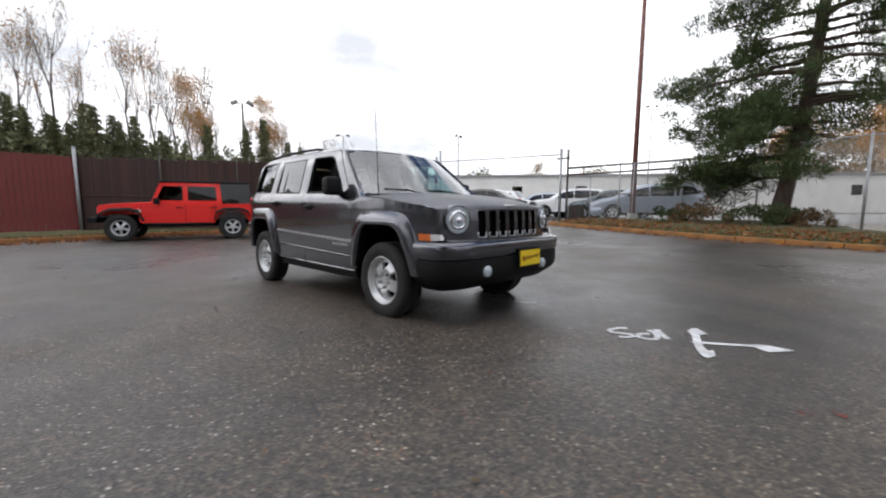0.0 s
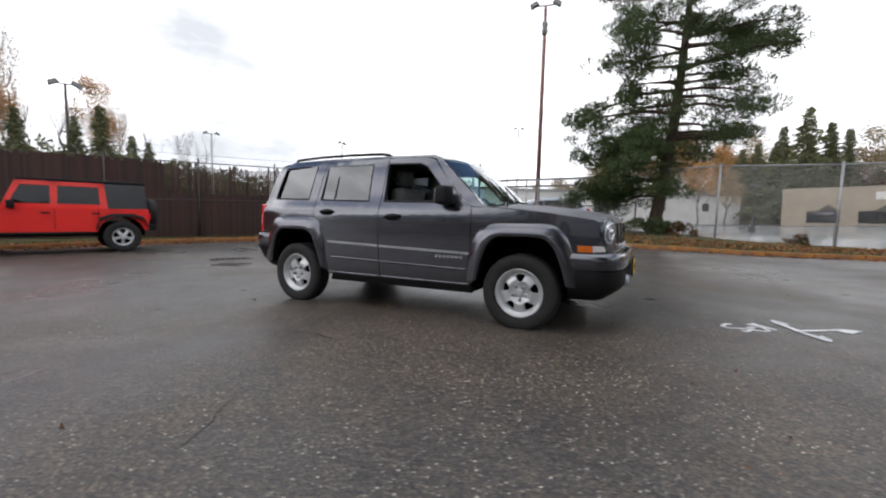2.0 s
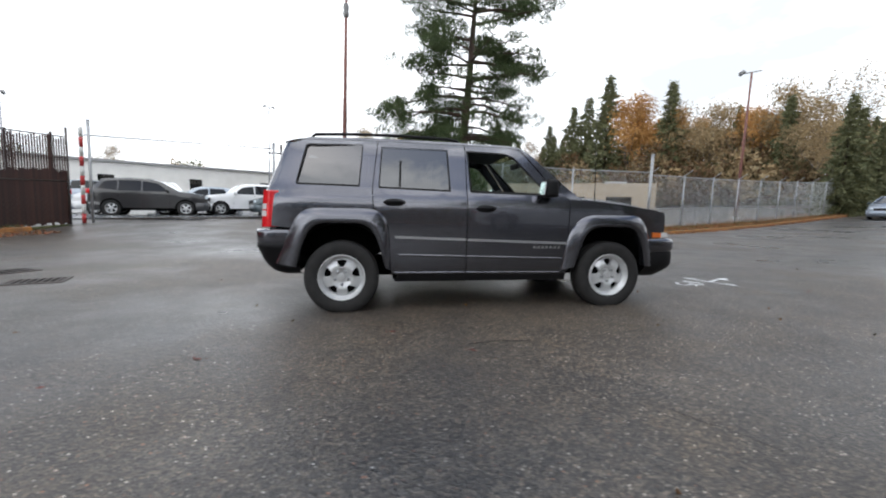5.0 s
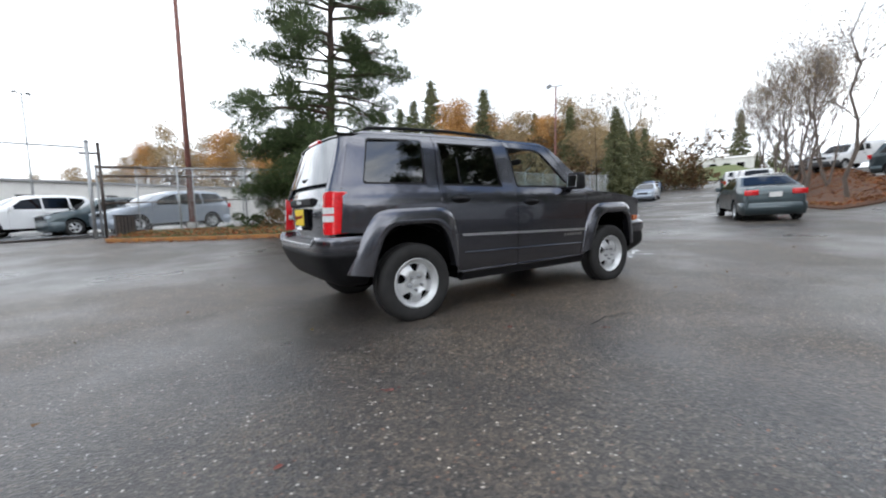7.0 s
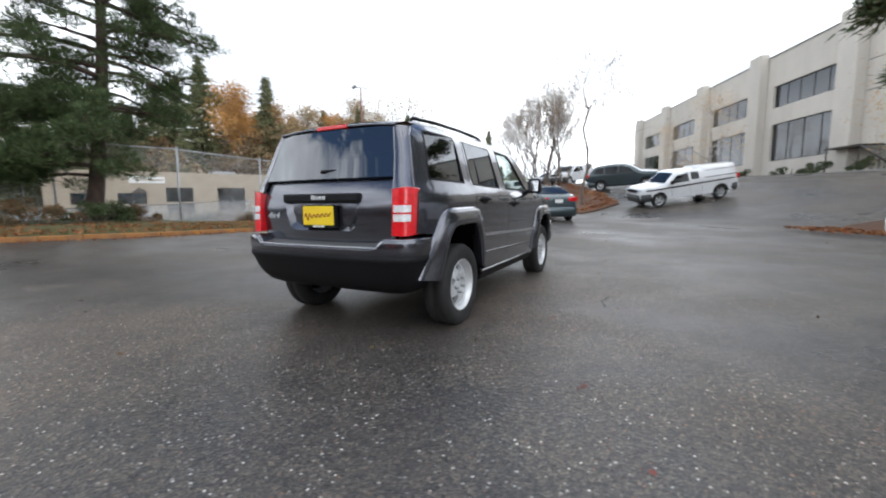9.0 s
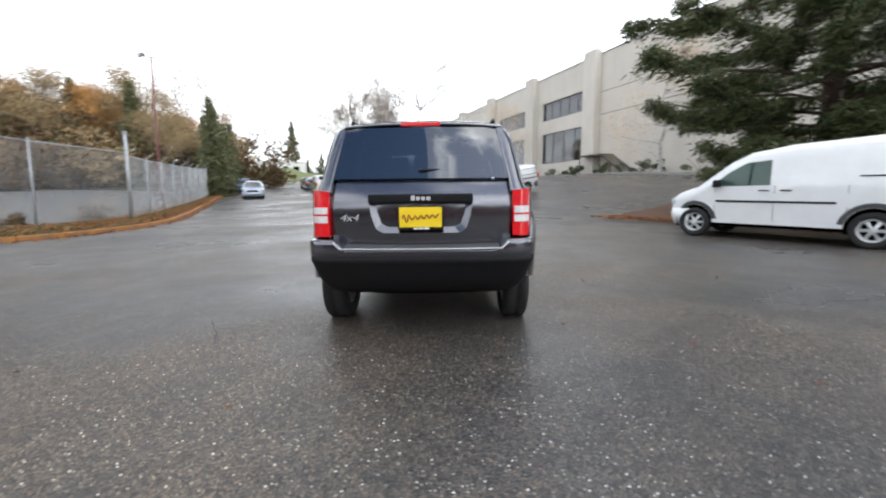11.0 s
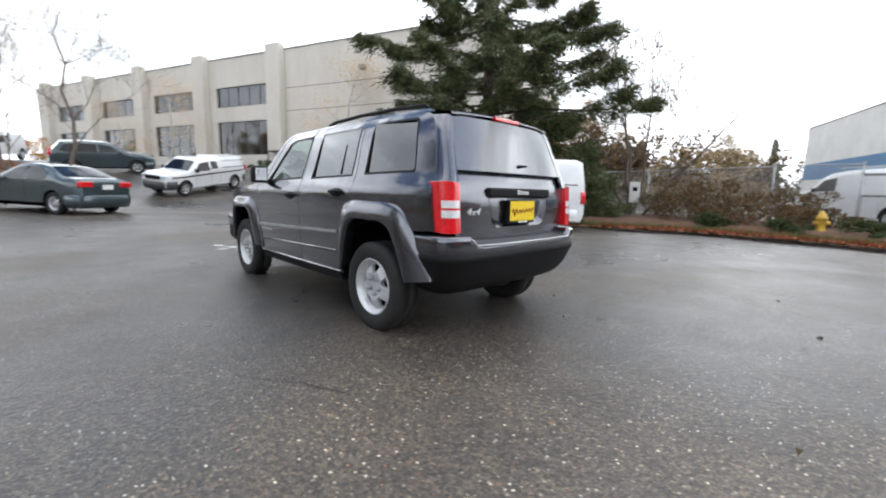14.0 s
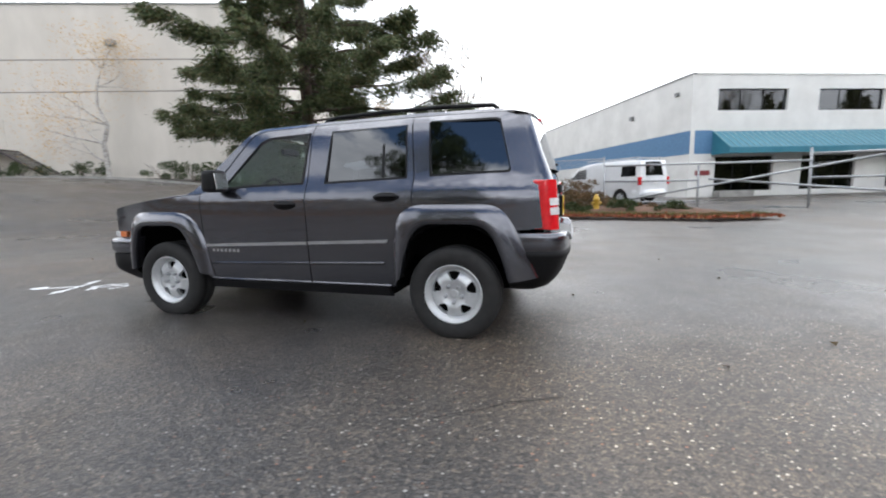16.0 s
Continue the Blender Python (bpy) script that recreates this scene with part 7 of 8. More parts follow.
# black slab whose colour stands in for the dim inside of the shed
part("shade_backing", box(0.2, LW - 0.2, -2.0, -1.9, 0.2, 5.2), SHADE_TRIM_BLACK, shed)

# tan workshop
PT, QT = (15.6, 57.0), (36.8, 47.7)
LT = math.hypot(QT[0] - PT[0], QT[1] - PT[1])
ut = ((QT[0] - PT[0]) / LT, (QT[1] - PT[1]) / LT)
tan = thing("tan_workshop", "low tan stucco workshop with dark loading bays", "building", frame_on(PT, ut, 0.0))
ht = [(11.2, 14.2, 1.2, 3.0), (17.0, 20.4, 1.2, 3.0), (2.2, 5.0, 1.0, 2.3), (6.4, 9.2, 1.0, 2.3)]
wall_sheet("front_wall", tan, 0.0, LT, -0.5, 4.9, ht, TANWALL, 0.3, 1)
for s, e_, z0, z1 in ht:
    window(tan, s, e_, z0, z1, 2, 0.2, 1, "bay_window")
# the shade inside the workshop, as an added near-black slab
part("shade_backing", box(0.3, LT - 0.3, 2.5, 2.6, -0.2, 4.5), SHADE_TRIM_BLACK, tan)
part("side_wall", box(LT, LT + 0.3, -0.002, 16.0, -0.5, 4.9), TANWALL, tan)
part("roof", box(-0.2, LT + 0.4, 0.305, 16.0, 4.55, 4.7), GREYROOF, tan)
part("roof_unit", box(17.5, 20.5, 5.0, 8.0, 4.7, 5.5, 0.05), GALV, tan)
for s0 in (4.1, 8.5):
    bm = bmesh.new()
    va = [bm.verts.new(p) for p in ((s0 - 0.8, -1.1, 2.35), (s0 + 0.8, -1.1, 2.35), (s0, -1.1, 3.0), (s0 - 0.8, -0.004, 2.35), (s0 + 0.8, -0.004, 2.35), (s0, -0.004, 3.0))]
    for q in ((0, 1, 2), (5, 4, 3), (0, 2, 5, 3), (2, 1, 4, 5), (1, 0, 3, 4)):
        bm.faces.new([va[k] for k in q])
    bmesh.ops.recalc_face_normals(bm, faces=bm.faces)
    part("door_canopy", bm, CANOPY, tan, "small brown gabled canopy")
part("wall_sign", box(7.6, 11.2, -0.06, -0.003, 3.5, 4.3, 0.02), WHITECARD, tan)
bm = bmesh.new()
for k in range(9):
    add_box(bm, 8.3 + 0.30 * k, 8.52 + 0.30 * k, -0.07, -0.062, 3.78, 4.02)
part("sign_bars", bm, TANWALL, tan)
# far white building up the street and a low house
far = thing("far_building", "small white building at the top of the street", "building", frame_on((121.0, 42.5), (-0.40, 0.92), lie(121, 42.5) + 3.3))
wall_sheet("front_wall", far, 0.0, 14.0, -1.0, 3.4, [(2 + 3 * k, 3.6 + 3 * k, 1.0, 2.2) for k in range(4)], WHITEWALL, 0.3, -1)
part("roof", box(-0.4, 14.4, -7.0, 0.4, 3.4, 3.9, 0.1, 0.9), WHITEWALL, far)
# added black slab that paints the inside dark
part("shade_backing", box(0.3, 13.7, -2.0, -1.9, -0.5, 3.2), SHADE_TRIM_BLACK, far)
bank = thing("grass_bank", "green grassy bank at the top of the street", "bank", kind="structure")
bm = bmesh.new()
sheet(bm, [(100, 36), (118, 30), (128, 66), (104, 66)], lambda x, y: (x, y, lie(x, y) + 3.5 * smooth(98, 118, x)), 4.0, (), lambda x, y: (x, y, lie(x, y) - 1))
part("slope", bm, LAWN, bank)


# ---- plants ----


def unit(v):
    return v / np.maximum(np.linalg.norm(v, axis=1, keepdims=True), 1e-9)


def tri_cloud(c, d, length, width, rs):
    """One slim triangle for each centre c, pointing along d: needles, leaves, blades."""
    n = len(c)
    d = unit(d)
    side = unit(np.cross(d, rs.normal(size=(n, 3))))
    L = length * rs.uniform(0.6, 1.3, (n, 1))
    W = width * rs.uniform(0.7, 1.3, (n, 1))
    v = np.stack([c - side * W / 2, c + side * W / 2, c + d * L], 1).reshape(-1, 3)
    return v


def leaf_mesh(name, vs, material, parent, kind=""):
    n = len(vs) // 3
    me = bpy.data.meshes.new(name)
    me.vertices.add(len(vs))
    me.vertices.foreach_set("co", vs.astype(np.float32).ravel())
    me.loops.add(len(vs))
    me.loops.foreach_set("vertex_index", np.arange(len(vs), dtype=np.int32))
    me.polygons.add(n)
    me.polygons.foreach_set("loop_start", np.arange(0, len(vs), 3, dtype=np.int32))
    me.polygons.foreach_set("loop_total", np.full(n, 3, dtype=np.int32))
    me.materials.append(material)
    me.update(calc_edges=True)
    me.validate()
    ob = new(name, me)
    if parent is not None:
        ob.parent = parent
    if kind:
        ob["kind"] = kind
    return ob


def pad(c, rx, ry, rz, n, length, width, rs, up=0.5):
    """A cushion of needles round c."""
    p = rs.normal(size=(n, 3))
    p = unit(p) * rs.uniform(0.35, 1.0, (n, 1)) ** 0.6
    d = p + np.array([0, 0, up]) + 0.5 * rs.normal(size=(n, 3))
    return tri_cloud(np.asarray(c) + p * np.array([rx, ry, rz]), d, length, width, rs)


def pine_tree(x, y, height):
    """A leaning pine: tiers of limbs, each with its reach and fullness to either side."""
    rs = np.random.default_rng(11)
    e = thing("pine_tree", "tall open-crowned pine with dark green needle pads", "tree", plumb(x, y, lie(x, y)))
    bm = bmesh.new()
    tr = [(0.0, 0.0, -0.2), (0.04, 0.0, 0.25), (0.18, 0.02, 1.2), (0.40, 0.0, 3.0), (0.52, -0.05, 4.6), (0.62, 0.0, 6.2), (0.70, 0.05, 8.0), (0.77, 0.05, 10.0), (0.82, 0.05, height)]
    add_tube(bm, tr, [0.36, 0.27, 0.225, 0.20, 0.175, 0.15, 0.12, 0.08, 0.02], 12)
    leaves = []

    def trunk_at(z):
        return Vector([interp([(p[2], p[k]) for p in tr], z) for k in range(2)] + [z])

    # height, reach to -x, reach to +x, droop, fullness to -x, fullness to +x
    tiers = [(1.7, 2.7, 0.3, -0.20, 1.3, 0.10), (2.3, 3.2, 0.4, -0.22, 1.5, 0.10), (2.9, 3.3, 0.9, -0.20, 1.5, 0.20), (3.5, 2.4, 2.2, -0.10, 1.4, 0.30), (4.1, 1.5, 2.6, -0.14, 1.1, 0.35), (5.05, 3.7, 3.1, -0.20, 0.95, 0.55), (5.7, 2.0, 2.3, -0.04, 0.5, 0.85),
             (6.7, 2.8, 3.7, 0.00, 1.0, 0.75), (7.8, 2.5, 3.2, 0.05, 1.0, 0.65), (9.0, 2.7, 3.3, 0.10, 0.9, 0.85), (10.2, 2.0, 2.3, 0.18, 0.9, 0.9), (11.4, 1.2, 1.2, 0.35, 1.0, 1.0)]
    for z0, left, right, droop, full_l, full_r in tiers:
        for k in range(7):
            az = (0.0, math.pi, 0.45, math.pi - 0.45, -0.5, math.pi + 0.5, rs.choice((1.5, -1.5)))[k] + rs.normal(0, 0.16)
            c = math.cos(az)
            side = 0.5 + 0.5 * c
            reach = (left * (1 - side) + right * side) * (0.72 + 0.28 * c * c) * rs.uniform(0.8, 1.08)
            full = full_l * (1 - side) + full_r * side
            if reach < 0.5:
                continue
            a = trunk_at(z0 + rs.uniform(-0.5, 0.5))
            rise = droop + rs.uniform(-0.07, 0.07)
            pts = [a]
            for t in (0.3, 0.65, 1.0):
                w = az + rs.normal(0, 0.09)
                pts.append(a + Vector((math.cos(w) * reach * t, math.sin(w) * reach * t, (0.10 * t + (rise - 0.06) * t * t) * reach)))
            r0 = 0.030 + 0.014 * reach
            add_tube(bm, pts, [r0, r0 * 0.75, r0 * 0.5, 0.010], 6, False)
            for j in range(int(1 + full * reach * 3.2)):
                t = 1.04 - 0.66 * rs.uniform() ** 1.4
                i = min(2, int(t * 3))
                b = pts[i].lerp(pts[min(3, i + 1)], min(1.0, t * 3 - i))
                off = Vector((rs.normal(0, 0.26), rs.normal(0, 0.32), rs.normal(0.06, 0.24)))
                p = b + off
                add_tube(bm, [b, b.lerp(p, 0.6) + Vector((0, 0, -0.03)), p], [0.014, 0.010, 0.005], 4, False)
                q = rs.uniform(0.24, 0.50)
                leaves.append(pad(p + Vector((0, 0, 0.05)), q * 1.1, q * 1.1, q * 0.66, int(600 * q), 0.17, 0.028, rs, 0.7))
            for j in range(int(3 + reach * 2.0)):
                t = rs.uniform(0.25, 0.95)
                i = min(2, int(t * 3))
                b = pts[i].lerp(pts[min(3, i + 1)], t * 3 - i)
                q = b + Vector((math.cos(az) * 0.35 + rs.normal(0, 0.22), math.sin(az) * 0.35 + rs.normal(0, 0.22), rs.normal(-0.02, 0.16)))
                add_tube(bm, [b, q], [0.010, 0.003], 3, False)
                leaves.append(pad(q, 0.13, 0.13, 0.09, 26, 0.14, 0.024, rs, 0.5))
    part("trunk", bm, BARK, e)
    leaf_mesh("crown", np.concatenate(leaves), PINE, e)
    return e


def fir_tree(x, y, height, radius, seed=3, dens=1.0, name="fir_tree", label="large dark green fir with drooping boughs", mat=None, tuft=0.2, bare=0.6):
    rs = np.random.default_rng(seed)
    e = thing(name, label, "tree", plumb(x, y, lie(x, y)))
    bm = bmesh.new()
    add_tube(bm, [(0, 0, -0.2), (0.03, 0, 1.0), (0.0, 0.05, height * 0.5), (0.05, 0.0, height)], [0.36 * height / 18, 0.29 * height / 18, 0.18 * height / 18, 0.02], 10)
    leaves = []
    n = int(112 * dens)
    for k in range(n):
        f = (k + rs.uniform()) / n
        z = bare + (height - bare) * f ** 1.15
        reach = radius * (min(1.0, 0.52 + 2.4 * f) if f < 0.25 else 1.0) * (1 - max(0, (f - 0.30) / 0.70)) ** 0.85 * rs.uniform(0.5, 1.15) + 0.15
        az = k * 2.39996 + rs.normal(0, 0.30)
        a = Vector((0, 0, z))
        dr = Vector((math.cos(az), math.sin(az), 0))
        lift = rs.uniform(-0.10, 0.16)
        pts = [a, a + dr * reach * 0.35 + Vector((0, 0, (lift + 0.04) * 0.35 * reach)), a + dr * reach * 0.7 + Vector((0, 0, (lift - 0.04) * 0.7 * reach)), a + dr * reach + Vector((0, 0, (lift + 0.02) * reach))]
        r0 = 0.014 + 0.010 * reach
        add_tube(bm, pts, [r0, r0 * 0.7, r0 * 0.45, 0.006], 5, False)
        m = max(3, int(reach * 5.3))
        side = Vector((-dr.y, dr.x, 0))
        for j in range(m):
            t = 1.02 - 0.82 * rs.uniform() ** 1.25
            i = min(2, int(t * 3))
            base = pts[i].lerp(pts[min(3, i + 1)], min(1.0, t * 3 - i))
            sg = 1.0 if rs.uniform() < 0.5 else -1.0
            out = sg * abs(rs.normal(0.25, 0.28)) * (0.30 + 0.20 * reach) * (1.25 - 0.85 * t)
            tip = base + side * out + dr * 0.25 * abs(out) + Vector((0, 0, -0.10 - 0.22 * abs(out)))
            q = int(98 * dens ** 0.2)
            u = rs.uniform(0.15, 1.0, (q, 1))
            hang = abs(rs.normal(0.0, 0.18, (q, 1))) * min(1.0, 0.25 + reach * 0.22)
            pp = np.array(base) * (1 - u) + np.array(tip) * u + rs.normal(size=(q, 3)) * np.array([0.15, 0.15, 0.07]) + hang * np.array([0, 0, -1.0])
            d = np.array([dr.x + 0.8 * sg * side.x, dr.y + 0.8 * sg * side.y, -0.55]) + 0.55 * rs.normal(size=(q, 3))
            leaves.append(tri_cloud(pp, d, tuft, tuft * 0.24, rs))
    part("trunk", bm, BARK, e)
    leaf_mesh("crown", np.concatenate(leaves), mat or FIR, e)
    return e


def far_conifer(seed, height=14.0, radius=2.3):
    rs = np.random.default_rng(seed)
    e = thing("conifer_tree", "dark green conifer in the far tree line", "tree")
    bm = tube([(0, 0, -0.3), (0.05, 0, height * 0.6), (0, 0, height)], [0.2, 0.1, 0.015], 6)
    leaves = []
    n = 150
    for k in range(n):
        f = ((k + rs.uniform()) / n) ** 1.1
        z = 0.3 + (height - 0.3) * f
        reach = radius * (1 - f) ** 0.95 * rs.uniform(0.55, 1.2) * (0.75 + 0.5 * (0.5 + 0.5 * math.sin(z * 2.1 + seed))) + 0.05
        az = k * 2.39996 + rs.normal(0, 0.3)
        dr = np.array([math.cos(az), math.sin(az), 0.0])
        q = int(10 + 24 * reach)
        t = rs.uniform(0.05, 1.0, (q, 1)) ** 0.8
        c = np.array([0, 0, z]) + dr * reach * t + rs.normal(size=(q, 3)) * np.array([0.17, 0.17, 0.08]) + np.array([0, 0, -0.28]) * t * reach
        d = dr * 1.0 + np.array([0, 0, -0.15]) + 0.6 * rs.normal(size=(q, 3))
        leaves.append(tri_cloud(c, d, 0.48, 0.20, rs))
    part("trunk", bm, BARK, e)
    leaf_mesh("crown", np.concatenate(leaves), HAZEFIR, e)
    return e


def branchy(bm, p, d, length, r, depth, rs, tips, spread=0.55, upw=0.25, n=5):
    """Grow a limb and its side shoots; gather the ends in tips."""
    q = p
    pts, rad = [p.copy()], [r]
    dd = d.normalized()
    for k in range(3):
        dd = (dd + Vector(rs.normal(0, 0.12, 3)) + Vector((0, 0, upw * 0.25))).normalized()
        q = q + dd * length / 3
        pts.append(q.copy())
        rad.append(max(0.004, r * (1 - 0.22 * (k + 1))))
    add_tube(bm, pts, rad, n if depth > 1 else 3, False)
    if depth == 0:
        tips.append((q, dd))
        return
    for k in range(rs.integers(3, 5)):
        t = rs.uniform(0.35, 1.0)
        i = min(2, int(t * 3))
        b = pts[i].lerp(pts[i + 1], t * 3 - i)
        side = Vector(rs.normal(0, 1, 3))
        side = (side - dd * side.dot(dd)).normalized()
        nd = (dd * (1 - spread) + side * spread + Vector((0, 0, upw))).normalized()
        branchy(bm, b, nd, length * rs.uniform(0.5, 0.75), max(0.004, r * (1 - 0.2 * t * 3) * 0.55), depth - 1, rs, tips, spread, upw, n)


def bare_tree(name, label, seed, height, r, depth=4, leaf=None, leafn=0, bark=None, stems=1, spread=0.5, upw=0.3, leafsize=0.2):
    rs = np.random.default_rng(seed)
    e = thing(name, label, "tree")
    bm = bmesh.new()
    tips = []
    for s in range(stems):
        d = Vector((rs.normal(0, 0.35 if stems > 1 else 0.03), rs.normal(0, 0.35 if stems > 1 else 0.03), 1))
        p = Vector((rs.normal(0, 0.12), rs.normal(0, 0.12), -0.2)) if stems > 1 else Vector((0, 0, -0.2))
        top = p + d.normalized() * height * 0.80
        n = 7
        pts = [p.lerp(top, k / n) + Vector((rs.normal(0, 0.012), rs.normal(0, 0.012), 0)) * height for k in range(n + 1)]
        pts[0] = p
        add_tube(bm, pts, [r * (1 - 0.85 * k / n) for k in range(n + 1)], 7, False)
        for k in range(int(11 if stems == 1 else 5)):
            t = rs.uniform(0.25, 1.0)
            i = min(n - 1, int(t * n))
            az = rs.uniform(0, 2 * math.pi)
            nd = Vector((math.cos(az) * spread * 1.4, math.sin(az) * spread * 1.4, 0.45 + upw))
            branchy(bm, pts[i], nd, height * 0.30 * (1.2 - 0.7 * t), r * 0.42 * (1.1 - 0.8 * t), depth - 2, rs, tips, spread, upw)
    part("trunk", bm, bark or GREYBARK, e)
    if leaf is not None:
        ls = []
        for q, dd in tips:
            c = np.array(q) + rs.normal(size=(leafn, 3)) * (0.5 if leafn > 8 else 0.25)
            ls.append(tri_cloud(c, rs.normal(size=(leafn, 3)), leafsize, leafsize * 0.6, rs))
        leaf_mesh("crown", np.concatenate(ls), leaf, e)
    return e


def shrub(x, y, w, h, mat, label, seed, name="shrub", n=2600, leaf=0.09, z=None, depth=None):
    rs = np.random.default_rng(seed)
    e = thing(name, label, "shrub", plumb(x, y, lie(x, y) if z is None else z))
    bm = bmesh.new()
    for k in range(7):
        a = rs.uniform(0, 2 * math.pi)
        add_tube(bm, [(0, 0, -0.15), (math.cos(a) * w * 0.2, math.sin(a) * w * 0.2, h * 0.5), (math.cos(a) * w * 0.35, math.sin(a) * w * 0.35, h * 0.85)], [0.02, 0.014, 0.005], 4, False)
    part("twig_tangle", bm, TWIG, e)["kind"] = "stuff"
    ls = []
    for k in range(max(6, n // 130)):
        a, q = rs.uniform(0, 2 * math.pi), rs.uniform(0.0, 1.0) ** 0.5
        zc = rs.uniform(0.12, 0.9)
        rr = (w / 2) * q * math.sqrt(max(0.1, 1 - (zc - 0.35) ** 2 * 1.6))
        s = rs.uniform(0.16, 0.34) * min(w, h) ** 0.5
        ls.append(pad((math.cos(a) * rr, math.sin(a) * rr * (depth or 1.0), zc * h), s, s, s * 0.7, 130, leaf, leaf * 0.45, rs, 0.4))
    leaf_mesh("leaves", np.concatenate(ls), mat, e)
    return e


pine_tree(2.25, 13.9, 12.6)
fir_tree(8.9, -12.6, 19.0, 6.1, 3, 1.25, bare=1.0)
fir_tree(5.9, -11.6, 3.4, 1.7, 5, 0.5, "spruce_tree", "young blue-green spruce behind the van", None, 0.16, 0.1)
fir_tree(3.7, -12.0, 3.0, 1.5, 6, 0.45, "spruce_tree", "young blue-green spruce behind the van", None, 0.16, 0.1)
fir_tree(8.0, -9.7, 2.6, 1.7, 9, 0.45, "spruce_tree", "low spreading spruce beside the van", None, 0.16, 0.1)
for k, (x, y, w, h) in enumerate([(0.4, -13.0, 2.0, 1.5), (-1.2, -13.4, 2.2, 1.3), (-2.6, -13.2, 1.6, 0.8), (-4.0, -13.6, 1.4, 0.35), (-0.2, -14.8, 2.4, 1.7), (-2.2, -15.2, 2.0, 1.2), (1.6, -15.0, 2.2, 1.9), (-3.9, -15.2, 1.4, 0.45), (-5.4, -13.0, 1.2, 0.3)]):
    shrub(x, y, w, h, BRAMBLE, "tangled brown bramble bush in the bed", 30 + k, "bramble_bush", 2600, 0.10)
for k, (x, y, w, h) in enumerate([(-0.6, -12.2, 1.2, 0.5), (-2.2, -12.2, 1.3, 0.45), (-3.8, -12.1, 1.2, 0.5), (-5.3, -11.8, 1.0, 0.45)]):
    shrub(x, y, w, h, SHRUB, "low green weeds at the edge of the bed", 50 + k, "weed_clump", 1300, 0.10)
for k, (x, y, w, h) in enumerate([(-0.9, 13.2, 1.6, 0.6), (0.5, 12.7, 1.8, 0.75), (1.8, 12.6, 1.7, 0.7), (3.2, 12.9, 1.4, 0.55), (2.4, 13.4, 1.4, 0.6)]):
    shrub(x, y, w, h, BRAMBLE if k % 2 else SHRUB, "low ivy and weeds round the pine", 60 + k, "ivy_clump", 1500, 0.10)
for k, (x, y, w, h) in enumerate([(6.2, 11.7, 0.6, 0.40), (9.6, 12.4, 1.1, 0.8)]):
    shrub(x, y, w, h, BRAMBLE, "small thin brown bush by the fence", 70 + k, "small_bush", 450, 0.08)

# tree line: one of each kind, then copies
PROTO = {}
PROTO["c1"], PROTO["c2"] = far_conifer(1, 14.0, 3.3), far_conifer(2, 15.0, 4.7)
PROTO["b1"] = bare_tree("bare_tree", "tall leafless tree in the far tree line", 21, 15.0, 0.16, 4, bark=GREYBARK, spread=0.36, upw=0.5)
PROTO["b2"] = bare_tree("bare_tree", "tall leafless tree in the far tree line", 22, 15.0, 0.16, 4, DULLGOLD, 3, GREYBARK, spread=0.40, upw=0.45, leafsize=0.26)
PROTO["g1"] = bare_tree("autumn_tree", "golden orange autumn tree in the far tree line", 23, 14.0, 0.18, 4, GOLD, 50, GREYBARK, spread=0.36, upw=0.5, leafsize=0.24)
PROTO["g2"] = bare_tree("autumn_tree", "dull yellow autumn tree in the far tree line", 24, 12.0, 0.18, 4, DULLGOLD, 44, GREYBARK, spread=0.5, upw=0.3, leafsize=0.24)
PROTO["b3"] = bare_tree("bare_tree", "tall fine-twigged leafless tree in the far tree line", 27, 15.0, 0.15, 5, DULLGOLD, 1, TWIG, spread=0.34, upw=0.5, leafsize=0.14)
PROTO["b4"] = bare_tree("bare_tree", "tall fine-twigged tree with its last brown leaves", 28, 15.0, 0.15, 5, GOLD, 2, TWIG, spread=0.30, upw=0.6, leafsize=0.15)
PROTO["g4"] = bare_tree("autumn_tree", "slim golden orange tree in the far tree line", 29, 15.0, 0.15, 5, GOLD, 22, TWIG, spread=0.26, upw=0.6, leafsize=0.15)
USED = set()
FAR_EYE = (0.0, -3.0)


def plant(kind, bearing, dist, height, turn=0.0):
    x, y = FAR_EYE[0] + dist * math.cos(radians(bearing)), FAR_EYE[1] + dist * math.sin(radians(bearing))
    src = PROTO[kind]
    base = {"c1": 14.0, "c2": 15.0, "b1": 15.0, "b2": 15.0, "g1": 14.0, "g2": 12.0, "g3": 15.0, "b3": 15.0, "b4": 15.0, "g4": 15.0}[kind]
    first = kind not in USED
    m = plumb(x, y, lie(x, y) - 0.05, turn, height / base / (1.0 if first else src.scale[0]))
    if first:
        USED.add(kind)
        src.matrix_basis = m
        return src
    return copy_thing(src, m)


tr = random.Random(5)
# west: beyond the brown fence
for b, d, h, k in [(183, 44, 9, "c2"), (180.5, 46, 9.5, "c1"), (178, 44, 8.5, "c2"), (175.5, 42, 9.6, "c2"), (173, 43, 9, "c2"), (171, 48, 7.5, "c1"), (168.5, 46, 8.5, "c1"), (166, 48, 7.6, "c1"), (163.5, 47, 9.4, "c1"),
                   (159, 48, 9.2, "c1"), (156.8, 46, 10, "c1"), (154, 52, 8.6, "c1"), (152.5, 54, 8.4, "c1"), (150, 60, 7.5, "c1"), (147.5, 66, 7, "c2"), (145, 70, 6.6, "c2"), (142, 78, 7, "c1"), (139.5, 84, 7, "c1"),
                   (185, 40, 9, "c1"), (188, 38, 9, "c2"), (192, 36, 9, "c1"), (196, 36, 10, "c2"), (200, 36, 9, "c1")]:
    plant(k, b, d, h * 1.02, tr.uniform(0, 360))
